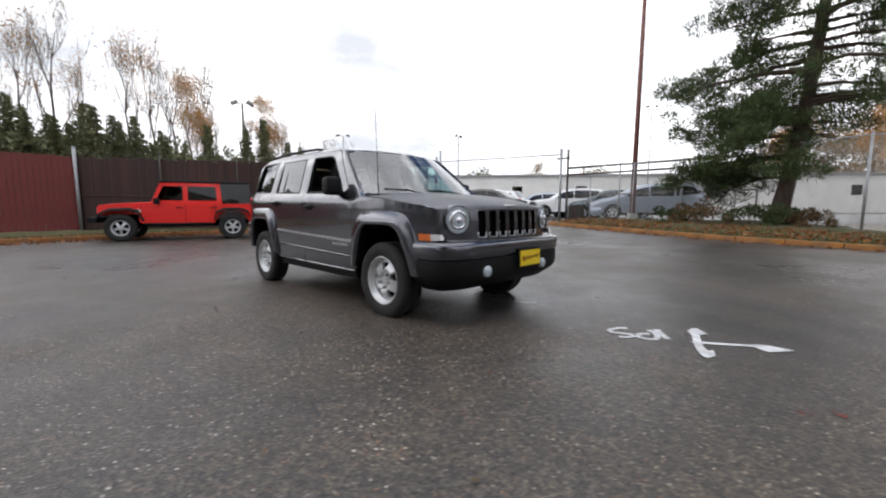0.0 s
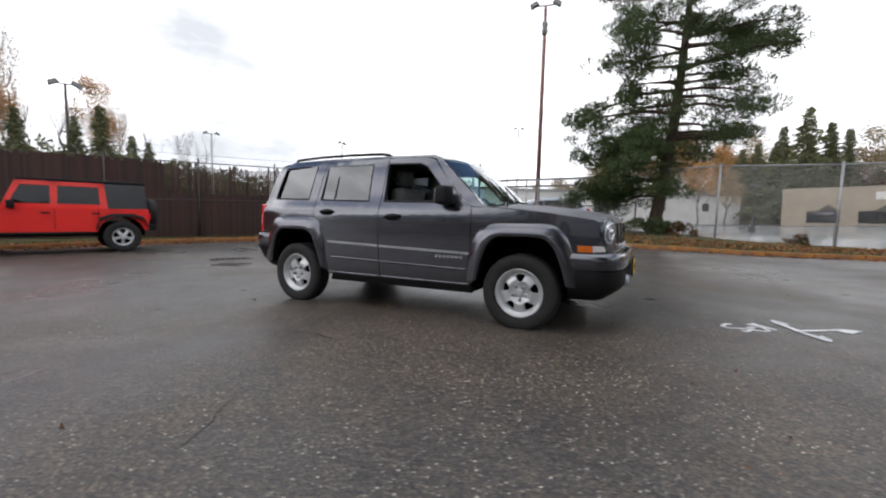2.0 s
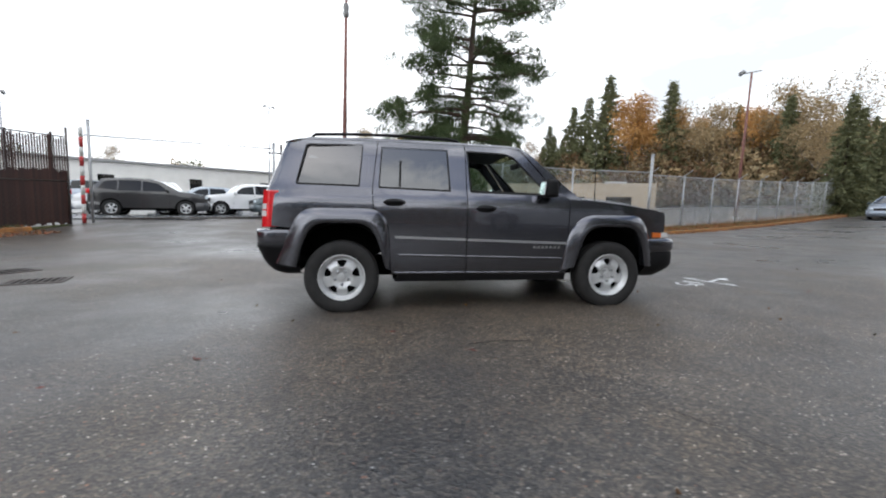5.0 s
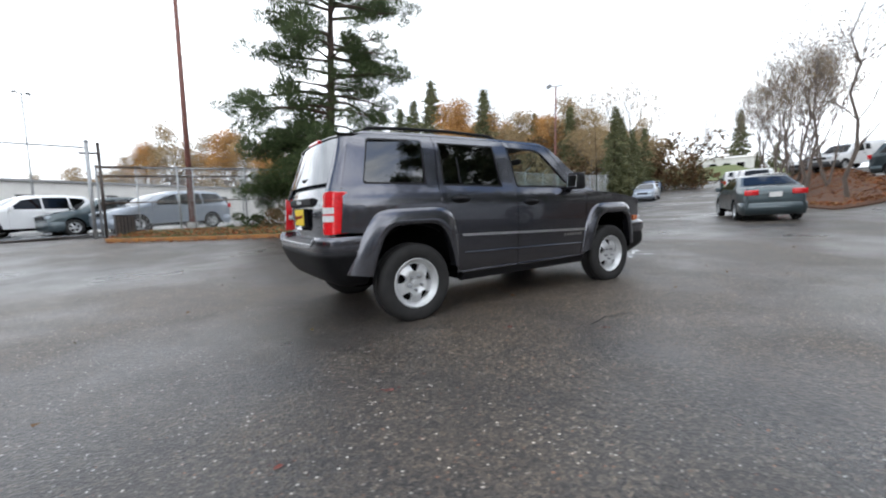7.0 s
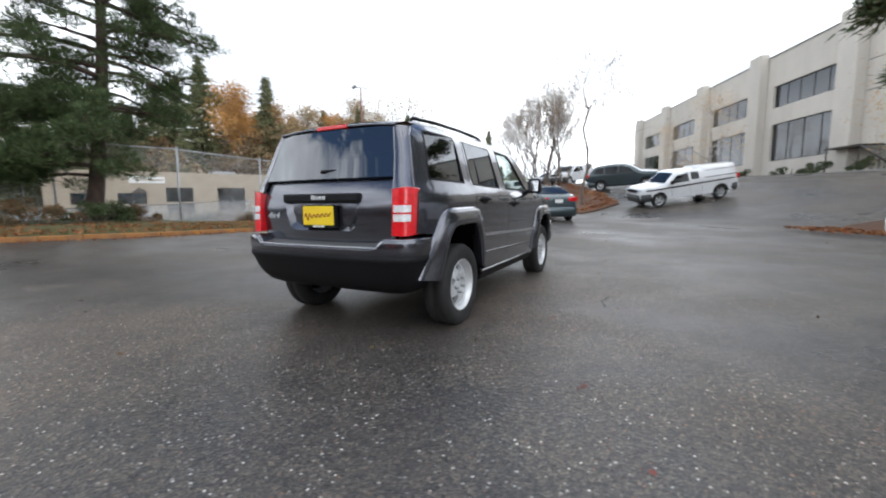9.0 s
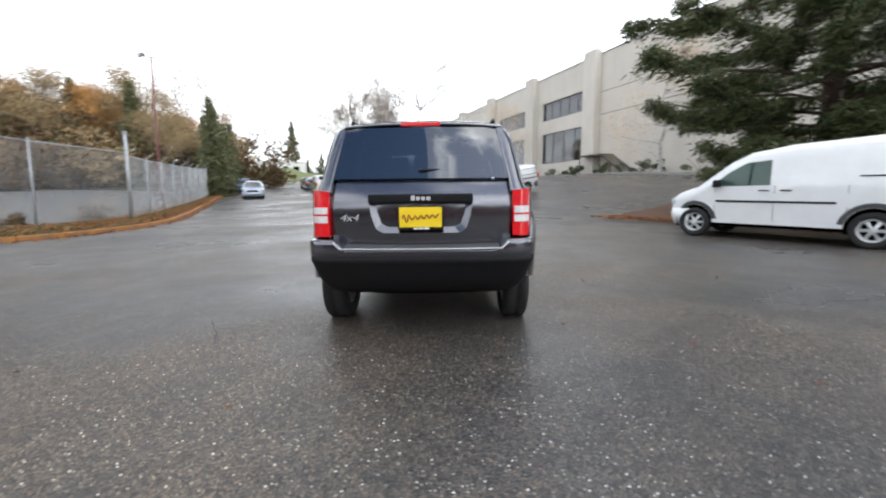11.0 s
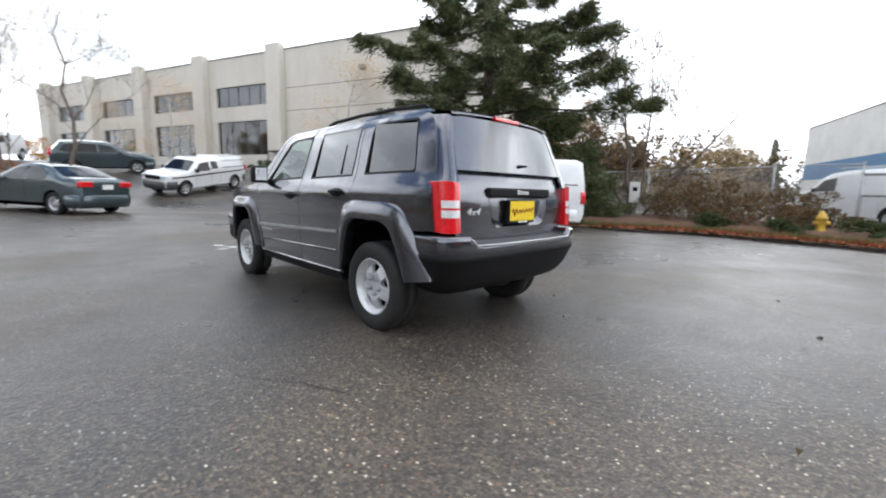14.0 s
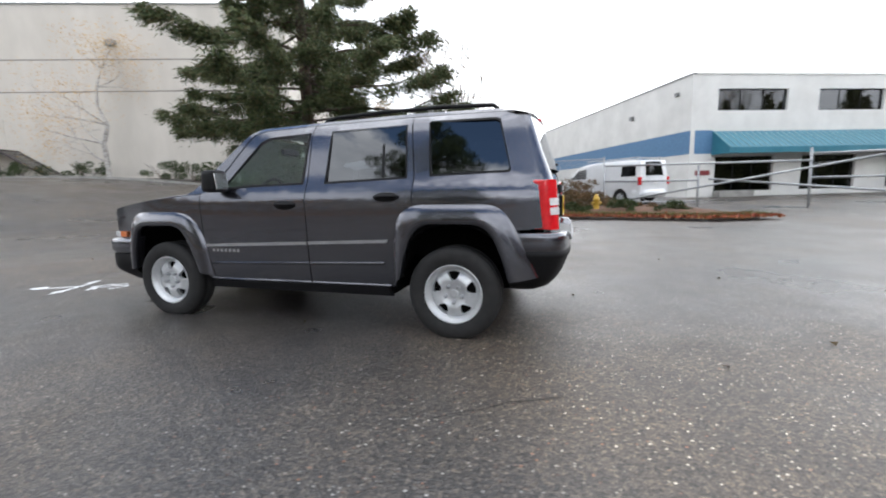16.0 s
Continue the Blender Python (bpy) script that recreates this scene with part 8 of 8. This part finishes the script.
for b, d, h, k in [(178.2, 58, 25, "b3"), (182.5, 60, 20, "b3"), (171.5, 56, 21, "b4"), (169.3, 60, 22, "b4"), (174.0, 62, 15, "b1"), (167.4, 58, 20, "b3"), (165.4, 56, 17, "g4"), (163.6, 60, 20, "b3"), (163.0, 54, 14, "b1"), (157.0, 62, 17, "g4"),
                   (160.2, 62, 17, "b1"), (155.0, 64, 15, "b3"), (152.4, 62, 14.5, "b1"), (149.0, 66, 13, "b3"), (147.2, 74, 14, "b1"), (187, 58, 22, "b3"), (191, 58, 20, "b4"), (175.8, 58, 18, "b4"), (180.4, 60, 22, "b4")]:
    plant(k, b, d, h, tr.uniform(0, 360))
for k in range(26):
    plant("c2" if k % 3 else "c1", 168 + 1.55 * k + tr.uniform(-0.5, 0.5), tr.uniform(38, 50), tr.uniform(7.0, 9.6) + (1.6 if k > 8 else 0.0), tr.uniform(0, 360))
# north-east: behind the tan building and along the street
for b, d, h, k in [(76.5, 82, 15, "c2"), (74.5, 80, 17, "c2"), (72.8, 84, 15, "c1"), (67.4, 88, 17, "c1"), (64.4, 86, 20, "c2"), (62.6, 84, 21, "c2"), (60.2, 80, 23.5, "c1"), (53.0, 76, 20, "c1"), (48.8, 76, 15, "g2"),
                   (46, 74, 14.5, "c1"), (43.5, 70, 14, "g1"), (41.5, 66, 13.5, "c1"), (38.6, 64, 12, "g2"), (36.8, 60, 9, "g2"), (33.6, 58, 9.5, "g2"), (32.4, 56, 8.2, "c1"), (34.8, 62, 9.5, "c1"),
                   (22.1, 146, 19, "c1"), (27.4, 130, 8, "g2"), (20.4, 130, 8, "c1"), (18.8, 120, 9, "c2"), (23.2, 150, 8, "g2"), (26, 165, 8, "g2"), (24.2, 170, 8, "c2"), (21.0, 165, 9, "g2"), (35.5, 43.5, 8.2, "c2"), (36.3, 41.5, 9.0, "c1"), (34.0, 47.5, 7.4, "c2"), (33.2, 52, 5.6, "c1")]:
    plant(k, b, d, h, tr.uniform(0, 360))
for b, d, h, k in [(57.4, 80, 21, "g1"), (56.4, 82, 18, "g1"), (52.4, 78, 17, "g1"), (54.6, 78, 15, "g1"), (50.6, 78, 16, "g2"), (47.6, 76, 15.5, "g2"), (45.0, 74, 15, "g1"), (42.6, 74, 15, "g2"), (40.4, 70, 15.5, "g2"), (37.8, 72, 17, "b2"),
                   (36.0, 74, 18, "b2"), (33.8, 76, 19, "b2"), (31.8, 80, 18, "b2"), (25.0, 146, 20, "b3"), (19.6, 130, 12, "b1"), (59.5, 88, 14, "g2"), (49.6, 84, 16, "g1"),
                   (62, 92, 12, "g2"), (66, 96, 11, "g2"), (70, 96, 12, "g2"), (79, 100, 17, "g2"), (82, 92, 16, "g1"), (80.5, 60, 6.5, "g2"), (84, 98, 18, "g2"), (86.5, 100, 20, "g1"), (89, 104, 18, "g2"), (91.5, 102, 19, "g2"), (94.5, 104, 17, "g1"), (97, 104, 13, "g2"), (100, 104, 11, "g2"), (104, 106, 9.5, "g2"), (109, 104, 8, "g2"), (114, 104, 8, "g2"), (121, 92, 10.5, "g2"),
                   (98, 112, 9, "c1"), (106, 112, 9, "c2"), (111, 110, 8, "c1"), (117, 108, 8, "c2"), (126, 100, 8, "c1"), (131, 96, 8, "c2"), (135, 92, 8, "c2")]:
    plant(k, b, d, h, tr.uniform(0, 360))
for k in range(22):
    plant(("b2", "g2", "g1", "b1")[k % 4], 32.5 + 1.4 * k + tr.uniform(-0.5, 0.5), tr.uniform(84, 98), tr.uniform(10.5, 13.5), tr.uniform(0, 360))
for k in range(14):
    plant(("c2", "g2", "c1", "c2")[k % 4], 62.5 + 1.45 * k + tr.uniform(-0.4, 0.4), tr.uniform(88, 98), 15.5 - 0.16 * k + tr.uniform(-0.8, 0.8), tr.uniform(0, 360))
plant("g1", 82.5, 44.7, 6.6, 40)
# south and south-west, behind the bed and the blue-banded building
for b, d, h, k in [(-68, 40, 5.5, "g2"), (-71.5, 42, 5.4, "c2"), (-75, 40, 4.6, "g2"), (-78.5, 44, 5.0, "c1"), (-81.5, 60, 9.0, "g2"), (-85, 66, 9, "c1"), (-63, 44, 9, "g2"), (-59, 46, 10, "c2"), (-55, 48, 11, "c1"), (-130, 70, 12, "c1"), (-140, 70, 13, "c2"), (-150, 60, 12, "c1"), (-160, 55, 12, "c2"),
                   (-103, 75, 14, "g2"), (-170, 45, 12, "c1"), (-120, 80, 13, "b1")]:
    plant(k, b, d, h, tr.uniform(0, 360))
# undergrowth that closes the view below the crowns
def thicket(seed, mat, label):
    rs = np.random.default_rng(seed)
    e = thing("thicket", label, "thicket")
    bm = bmesh.new()
    ls = []
    for k in range(26):
        x, y, h = rs.uniform(-6, 6), rs.uniform(-1.5, 1.5), rs.uniform(2.0, 5.0)
        add_tube(bm, [(x, y, -0.3), (x + rs.normal(0, 0.4), y, h * 0.6), (x + rs.normal(0, 0.8), y, h)], [0.05, 0.03, 0.01], 4, False)
        for j in range(5):
            ls.append(pad((x + rs.normal(0, 0.8), y + rs.normal(0, 0.5), h * rs.uniform(0.15, 1.0)), 0.9, 0.8, 0.75, 72, 0.31, 0.21, rs, 0.4))
    part("twig_tangle", bm, TWIG, e)["kind"] = "stuff"
    leaf_mesh("leaves", np.concatenate(ls), mat, e)
    return e


THK = {"d": thicket(1, DULLGOLD, "brown and yellow thicket below the far trees"), "g": thicket(2, HAZEFIR, "dark evergreen thicket below the far trees"), "b": thicket(3, BRAMBLE, "brown leafless thicket below the far trees")}
for i, (b, d, k, sc) in enumerate([(34, 64, "b", 1.2), (38.5, 66, "d", 1.3), (43, 70, "b", 1.4), (47.5, 74, "d", 1.5), (52, 76, "b", 1.5), (57, 80, "d", 1.5), (62, 84, "b", 1.5), (67, 88, "g", 1.3), (72, 88, "b", 1.3), (77, 92, "g", 1.2), (83, 100, "d", 1.5), (89, 104, "b", 1.5), (95, 106, "d", 1.5), (102, 106, "d", 1.5), (109, 106, "g", 1.4), (116, 106, "d", 1.5), (124, 100, "g", 1.4), (132, 96, "g", 1.4), (139, 86, "g", 1.3), (145, 74, "g", 1.2), (150, 64, "g", 1.1), (155, 54, "g", 1.1), (160, 50, "g", 1.1), (165.5, 50, "g", 1.1), (171, 49, "g", 1.1), (176.5, 47, "g", 1.2), (182, 46, "g", 1.2), (188, 44, "g", 1.2), (194, 42, "g", 1.2), (27.0, 150, "d", 0.9), (22.8, 160, "d", 0.9), (19.4, 150, "b", 0.9), (-60, 42, "b", 0.9), (-68, 36, "b", 0.9), (-75, 36, "d", 0.8), (-82, 56, "b", 1.0)]):
    x, y = FAR_EYE[0] + d * math.cos(radians(b)), FAR_EYE[1] + d * math.sin(radians(b))
    sc *= 1.3
    m = plumb(x, y, lie(x, y) - 0.1, b + 90 + (i * 37) % 25 - 12, sc)
    if k in USED:
        copy_thing(THK[k], plumb(x, y, lie(x, y) - 0.1, b + 90 + (i * 37) % 25 - 12, sc / THK[k].scale[0]))
    else:
        USED.add(k)
        THK[k].matrix_basis = m
# street trees on the bank and by the offices
ST = bare_tree("street_tree", "leafless grey street tree on the bank", 41, 10.0, 0.10, 5, DULLGOLD, 1, TWIG, 1, 0.55, 0.25, 0.1)
ST.matrix_basis = plumb(20.6, 1.5, lie(20.6, 1.5))
for x, y, h, r in [(24.6, 4.1, 7.2, 70), (27.4, 5.2, 7.6, 160), (31.0, 6.9, 8.0, 250), (35.5, 8.7, 8.4, 20), (40.5, 11.0, 8.8, 110), (46, 13.6, 9, 200), (52, 16.0, 9.5, 310)]:
    copy_thing(ST, plumb(x, y, lie(x, y), r, h / 7.6))
DB = bare_tree("street_tree", "dark leafless many-stemmed tree on the bank", 43, 8.6, 0.06, 5, DULLGOLD, 1, TWIG, 4, 0.45, 0.4, 0.1)
DB.matrix_basis = plumb(25.8, 3.6, lie(25.8, 3.6))
copy_thing(DB, plumb(38.0, 8.9, lie(38, 8.9), 80, 1.15))
copy_thing(DB, plumb(33.0, 7.0, lie(33, 7), 200, 1.1))
BT = bare_tree("bare_tree", "spreading leafless tree behind the bed", 44, 8.4, 0.075, 5, DULLGOLD, 1, TWIG, 5, 0.5, 0.35, 0.1)
BT.matrix_basis = plumb(3.2, -15.6, lie(3.2, -15.6))


# ---- small things ----
def stroke(bm, pts, w, lift=0.005):
    """A line laid on the ground, a little uneven."""
    line = dense(pts, 0.04, False)
    prev = None
    for i, (x, y) in enumerate(line):
        a = line[max(0, i - 1)]
        b = line[min(len(line) - 1, i + 1)]
        d = math.hypot(b[0] - a[0], b[1] - a[1]) or 1
        nx, ny = -(b[1] - a[1]) / d, (b[0] - a[0]) / d
        k = w / 2 * (1 + 0.35 * noise.noise((x * 16, y * 16, 0.3)))
        cur = (bm.verts.new((x + nx * k, y + ny * k, lie(x, y) + lift)), bm.verts.new((x - nx * k, y - ny * k, lie(x, y) + lift)))
        if prev:
            bm.faces.new((prev[0], cur[0], cur[1], prev[1]))
        prev = cur
    return bm


def blot(bm, poly, lift=0.006):
    bm.faces.new([bm.verts.new((x, y, lie(x, y) + lift)) for x, y in poly])
    return bm


mark = thing("survey_mark", "white sprayed arrow and letters on the asphalt", "marking", kind="structure")
bm = bmesh.new()
stroke(bm, [(3.464, 0.218), (3.63, 0.32), (3.79, 0.42)], 0.045)
blot(bm, [(3.771, 0.455), (3.849, 0.495), (3.995, 0.485), (3.881, 0.332), (3.815, 0.373)])
part("arrow", bm, ROADPAINT, mark)
bm = bmesh.new()
stroke(bm, [(3.385, 0.53), (3.444, 0.406), (3.529, 0.148), (3.621, -0.029)], 0.055)
blot(bm, [(3.365, 0.575), (3.398, 0.615), (3.50, 0.50), (3.456, 0.43), (3.394, 0.43)], 0.007)
blot(bm, [(3.527, 0.075), (3.575, 0.06), (3.618, 0.121), (3.655, 0.013), (3.63, -0.075), (3.590, -0.04)], 0.007)
part("cross_stroke", bm, ROADPAINT, mark)
for pts in ([(3.015, 0.244), (2.963, 0.211), (2.932, 0.11), (2.969, 0.06), (3.033, 0.079), (3.1, 0.103), (3.128, 0.068), (3.103, 0.012), (3.057, -0.011)],
            [(3.142, 0.305), (3.203, 0.287), (3.258, 0.184), (3.266, 0.102), (3.226, 0.072), (3.157, 0.08), (3.136, 0.153), (3.187, 0.218)], [(3.183, 0.367), (3.332, 0.17)]):
    part("letter", stroke(bmesh.new(), pts, 0.042), ROADPAINT, mark)


def spray(x, y, r, seed):
    rs = random.Random(seed)
    bm = bmesh.new()
    blot(bm, [(x + r * rs.uniform(0.5, 1.1) * math.cos(a), y + 0.7 * r * rs.uniform(0.5, 1.1) * math.sin(a)) for a in [k * math.pi / 5 for k in range(10)]], 0.004)
    for k in range(6):
        cx, cy, q = x + rs.uniform(-2, 2) * r, y + rs.uniform(-1.6, 1.6) * r, r * rs.uniform(0.1, 0.3)
        blot(bm, [(cx + q * math.cos(a), cy + q * math.sin(a)) for a in [k2 * math.pi / 3 for k2 in range(6)]], 0.004)
    return tagged(link_mesh("sprayed_dot", bm, ORANGESPRAY), "faded orange spray dot on the asphalt", "marking", kind="structure")


for k, (x, y, r) in enumerate([(-2.11, -1.96, 0.03), (-0.865, -1.52, 0.028), (-2.73, -2.30, 0.022), (4.11, -0.56, 0.025), (4.24, -0.465, 0.032), (-0.35, -2.0, 0.024)]):
    spray(x, y, r, k)
TAR = simple("dark tar seam", (0.010, 0.010, 0.010), 0.7)
for pts, w in (([(-0.35, -1.88), (-0.1, -1.83), (0.12, -1.86)], 0.013), ([(0.42, -2.95), (0.56, -3.16), (0.64, -3.33)], 0.006), ([(-1.5, 1.86), (-1.82, 1.63), (-2.1, 1.5)], 0.005)):
    jag = [(x + 0.02 * noise.noise((x * 9, y * 9, 5)), y + 0.02 * noise.noise((x * 9, y * 9, 9))) for x, y in dense(pts, 0.09, False)]
    tagged(link_mesh("crack", stroke(bmesh.new(), jag, w, 0.003), TAR), "dark jagged crack in the asphalt", "crack", kind="structure")


def drain(x, y, turn, w, d):
    e = thing("drain_cover", "dark iron drain grating set in the asphalt", "drain", Matrix.Translation((x, y, lie(x, y))) @ Matrix.Rotation(radians(turn), 4, "Z"))
    bm = bmesh.new()
    add_box(bm, -w, w, -d, -d + 0.05, -0.02, 0.012, 0.004)
    add_box(bm, -w, w, d - 0.05, d, -0.02, 0.012, 0.004)
    add_box(bm, -w, -w + 0.05, -d + 0.05, d - 0.05, -0.02, 0.012, 0.004)
    add_box(bm, w - 0.05, w, -d + 0.05, d - 0.05, -0.02, 0.012, 0.004)
    part("rim", bm, DARKSTEEL, e)
    # flush near-black fill: the shade below the bars as colour, no hollow
    part("pit_shade", box(-w + 0.05, w - 0.05, -d + 0.05, d - 0.05, -0.02, 0.004), SHADE_TRIM_BLACK, e)
    for k in range(7):
        x0 = -w + 0.05 + (2 * w - 0.1) * (k + 0.5) / 7
        part("bar", box(x0 - 0.012, x0 + 0.012, -d + 0.05, d - 0.05, 0.004, 0.011), DARKSTEEL, e)
    return e


drain(-6.15, 1.75, 60, 0.42, 0.22)
drain(-5.15, 1.05, 20, 0.30, 0.22)


# sign post, hydrant, cone, pipe gate
ub = thing("meter_box", "small pale meter box on a short post in the bed", "box", plumb(2.75, -14.5, lie(2.75, -14.5), 25))
part("post", tube([(0, 0, -0.2), (0, 0, 1.0)], 0.05, 8), GALV, ub)
part("box", box(-0.19, 0.19, -0.12, 0.12, 0.75, 1.55, 0.02), WHITEWALL, ub)
part("label", box(-0.08, 0.08, 0.122, 0.126, 1.2, 1.35), SHADE_TRIM_BLACK, ub)
hy_ = thing("fire_hydrant", "yellow fire hydrant in the weeds", "hydrant", plumb(-3.0, -12.4, lie(-3, -12.4), 20))
bm = bmesh.new()
add_lathe(bm, [(0.15, 0.0), (0.15, 0.06), (0.10, 0.08), (0.10, 0.5), (0.13, 0.52), (0.13, 0.57), (0.10, 0.60), (0.07, 0.68), (0.03, 0.74), (0.001, 0.75)], 16, "Z")
part("barrel", bm, YELLOWPAINT, hy_)
for sd in (-1, 1):
    part("outlet", tube([(0, 0, 0.42), (sd * 0.17, 0, 0.42)], 0.055, 10), YELLOWPAINT, hy_)
cn = thing("traffic_cone", "dark rubber cone behind the fence", "cone", plumb(6.6, 20.5, lie(6.6, 20.5)))
bm = bmesh.new()
add_box(bm, -0.2, 0.2, -0.2, 0.2, 0.0, 0.04, 0.01)
add_lathe(bm, [(0.15, 0.04), (0.09, 0.4), (0.04, 0.72), (0.03, 0.75), (0.001, 0.75)], 16, "Z")
part("cone_body", bm, CONE, cn)
pg = thing("pipe_gate", "galvanised pipe gate with loose leaning rails", "gate")
for x, y, h in ((-3.6, -17.2, 1.9), (-7.3, -16.6, 1.7), (-10.9, -15.9, 2.2), (-14.0, -15.2, 1.9)):
    post(pg, x, y, h, 0.045)
for a, b in (((-3.6, -17.2, 1.85), (-10.9, -15.9, 1.75)), ((-3.6, -17.2, 1.15), (-7.3, -16.6, 1.1)), ((-4.3, -16.9, 0.25), (-14.0, -15.15, 2.1)), ((-7.6, -16.4, 1.15), (-15.0, -14.9, 0.35)), ((-10.9, -15.9, 1.1), (-15.5, -14.9, 1.1)), ((-10.9, -15.9, 2.0), (-16, -14.8, 2.0)), ((-4.0, -17.1, 0.2), (-7.3, -16.6, 0.2))):
    rail(pg, (a[0], a[1], lie(a[0], a[1]) + a[2]), (b[0], b[1], lie(b[0], b[1]) + b[2]), 0.042)
mesh_fence("chain-link fence behind the brambles", spaced((-3.6, -17.3), (6.0, -18.6), 4), 2.2)
# leafless birch and shrubs along the offices
bx, by = at_wall(-10.9, 2.2)
BI = bare_tree("birch_tree", "white-barked birch with a few yellow leaves", 77, 10.5, 0.17, 4, PALEGOLD, 26, BIRCH, 1, 0.62, 0.0, 0.11)
BI.matrix_basis = plumb(bx, by, lie(bx, by))
bx, by = at_wall(5.0, 7.0)
copy_thing(BI, plumb(bx, by, lie(bx, by), 120, 0.85))
bx, by = at_wall(15.0, 6.0)
copy_thing(BI, plumb(bx, by, lie(bx, by), 220, 0.7))
for k, (s, o, w, h) in enumerate([(-9.0, 1.4, 3.0, 1.1), (-5.6, 2.4, 3.2, 1.3), (-13.8, 1.4, 3.0, 1.2), (-16.0, 1.5, 2.6, 1.2), (-1.0, 2.2, 2.2, 1.1), (2.6, 1.6, 2.6, 0.9), (10.0, 1.6, 2.4, 1.0), (-18.5, 1.6, 2.6, 1.5)]):
    sx, sy = at_wall(s, o)
    shrub(sx, sy, w, h, SHRUB, "clipped green shrub at the foot of the offices", 80 + k, "office_shrub", 1500, 0.13)
kerb([at_wall(-20, 3.4), at_wall(-8, 3.4), at_wall(4, 3.4), at_wall(14, 3.4)], "pale kerb in front of the offices", 0.2, 0.14, CONC)
yx, yy = at_wall(24.0, 9.0)
shrub(yx, yy, 3.0, 3.2, GOLD, "yellow autumn bush near the offices", 97, "autumn_bush", 2600, 0.16)


# ---- loose leaves and grass ----
def scatter(n, poly, seed):
    rs = random.Random(seed)
    x0, x1 = min(p[0] for p in poly), max(p[0] for p in poly)
    y0, y1 = min(p[1] for p in poly), max(p[1] for p in poly)
    out = []
    while len(out) < n:
        p = (rs.uniform(x0, x1), rs.uniform(y0, y1))
        if inside(p, poly):
            out.append(p)
    return out


def band(line, w0, w1):
    """A strip on one side of a line."""
    a, b = [], []
    for i, (x, y) in enumerate(line):
        p, q = line[max(0, i - 1)], line[min(len(line) - 1, i + 1)]
        d = math.hypot(q[0] - p[0], q[1] - p[1])
        nx, ny = -(q[1] - p[1]) / d, (q[0] - p[0]) / d
        a.append((x + nx * w0, y + ny * w0))
        b.append((x + nx * w1, y + ny * w1))
    return a + b[::-1]


def leaves_on(name, label, pts, up, seed, size, mat=None):
    rs = np.random.default_rng(seed)
    c = np.array([up(x, y) for x, y in pts]) + np.array([0, 0, 0.012])
    d = rs.normal(size=(len(c), 3)) * np.array([1, 1, 0.18])
    vs = tri_cloud(c, d, size, size * 0.8, rs)
    return tagged(leaf_mesh(name, vs, mat or FALLEN, None), label, "leaves", kind="stuff")


def flat(x, y):
    return (x, y, lie(x, y))


def turf_on(name, label, pts, up, seed, size):
    rs = np.random.default_rng(seed)
    c = np.array([up(x, y) for x, y in pts]) - np.array([0, 0, 0.01])
    d = rs.normal(size=(len(c), 3)) * np.array([0.5, 0.5, 0.1]) + np.array([0, 0, 1.0])
    return tagged(leaf_mesh(name, tri_cloud(c, d, size, size * 0.12, rs), GRASSB, None), label, "grass", kind="stuff")


leaves_on("fallen_leaves", "red-brown fallen leaves along the kerb and verge", scatter(9500, band(KERB_N, -0.4, 2.2), 1), lambda x, y: (x, y, lie(x, y) + (0.15 if inside((x, y), band(KERB_N, -0.08, 3)) else 0.0)), 2, 0.085)
turf_on("grass_tufts", "grass tufts on the verge under the pine", scatter(16000, band(KERB_N, 0.12, 1.7), 3), lambda x, y: (x, y, lie(x, y) + 0.10), 4, 0.14)
leaves_on("fallen_leaves", "red-brown fallen leaves below the brown fence", scatter(3600, band(KERB_W, -1.3, 0.5), 5), lambda x, y: (x, y, lie(x, y) + 0.10) if inside((x, y), band(KERB_W, 0.0, 2)) else flat(x, y), 6, 0.085)
turf_on("grass_tufts", "rough grass below the brown fence", scatter(16000, band(KERB_W, 0.1, 2.2), 7), lambda x, y: (x, y, lie(x, y) + 0.06), 8, 0.15)
leaves_on("fallen_leaves", "red-brown fallen leaves along the bed", scatter(5200, band(EDGE_S, -1.2, 0.5), 9), lambda x, y: (x, y, lie(x, y) + 0.09) if inside((x, y), band(EDGE_S, -3, 0.0)) else flat(x, y), 10, 0.09)
leaves_on("fallen_leaves", "red fallen leaves and bark mulch at the gate end of the bed", scatter(6500, band(EDGE_S[4:], -1.1, 0.15), 19), lambda x, y: (x, y, lie(x, y) + 0.12) if inside((x, y), band(EDGE_S, -3, 0.0)) else flat(x, y), 20, 0.10, REDLEAF)
turf_on("grass_tufts", "weedy grass at the edge of the bed", scatter(7000, band(EDGE_S[3:], -1.0, -0.15), 11), lambda x, y: (x, y, lie(x, y) + 0.10), 12, 0.16)
leaves_on("fallen_leaves", "red-brown leaves and ivy on the bank", scatter(14000, BANK, 13), lambda x, y: (x, y, lie(x, y) + 0.16), 14, 0.10)
leaves_on("scattered_leaves", "single wet leaves and bits on the asphalt", scatter(60, [(-7, -6), (7, -6), (7, 8), (-7, 8)], 15), flat, 16, 0.035, BRAMBLE)
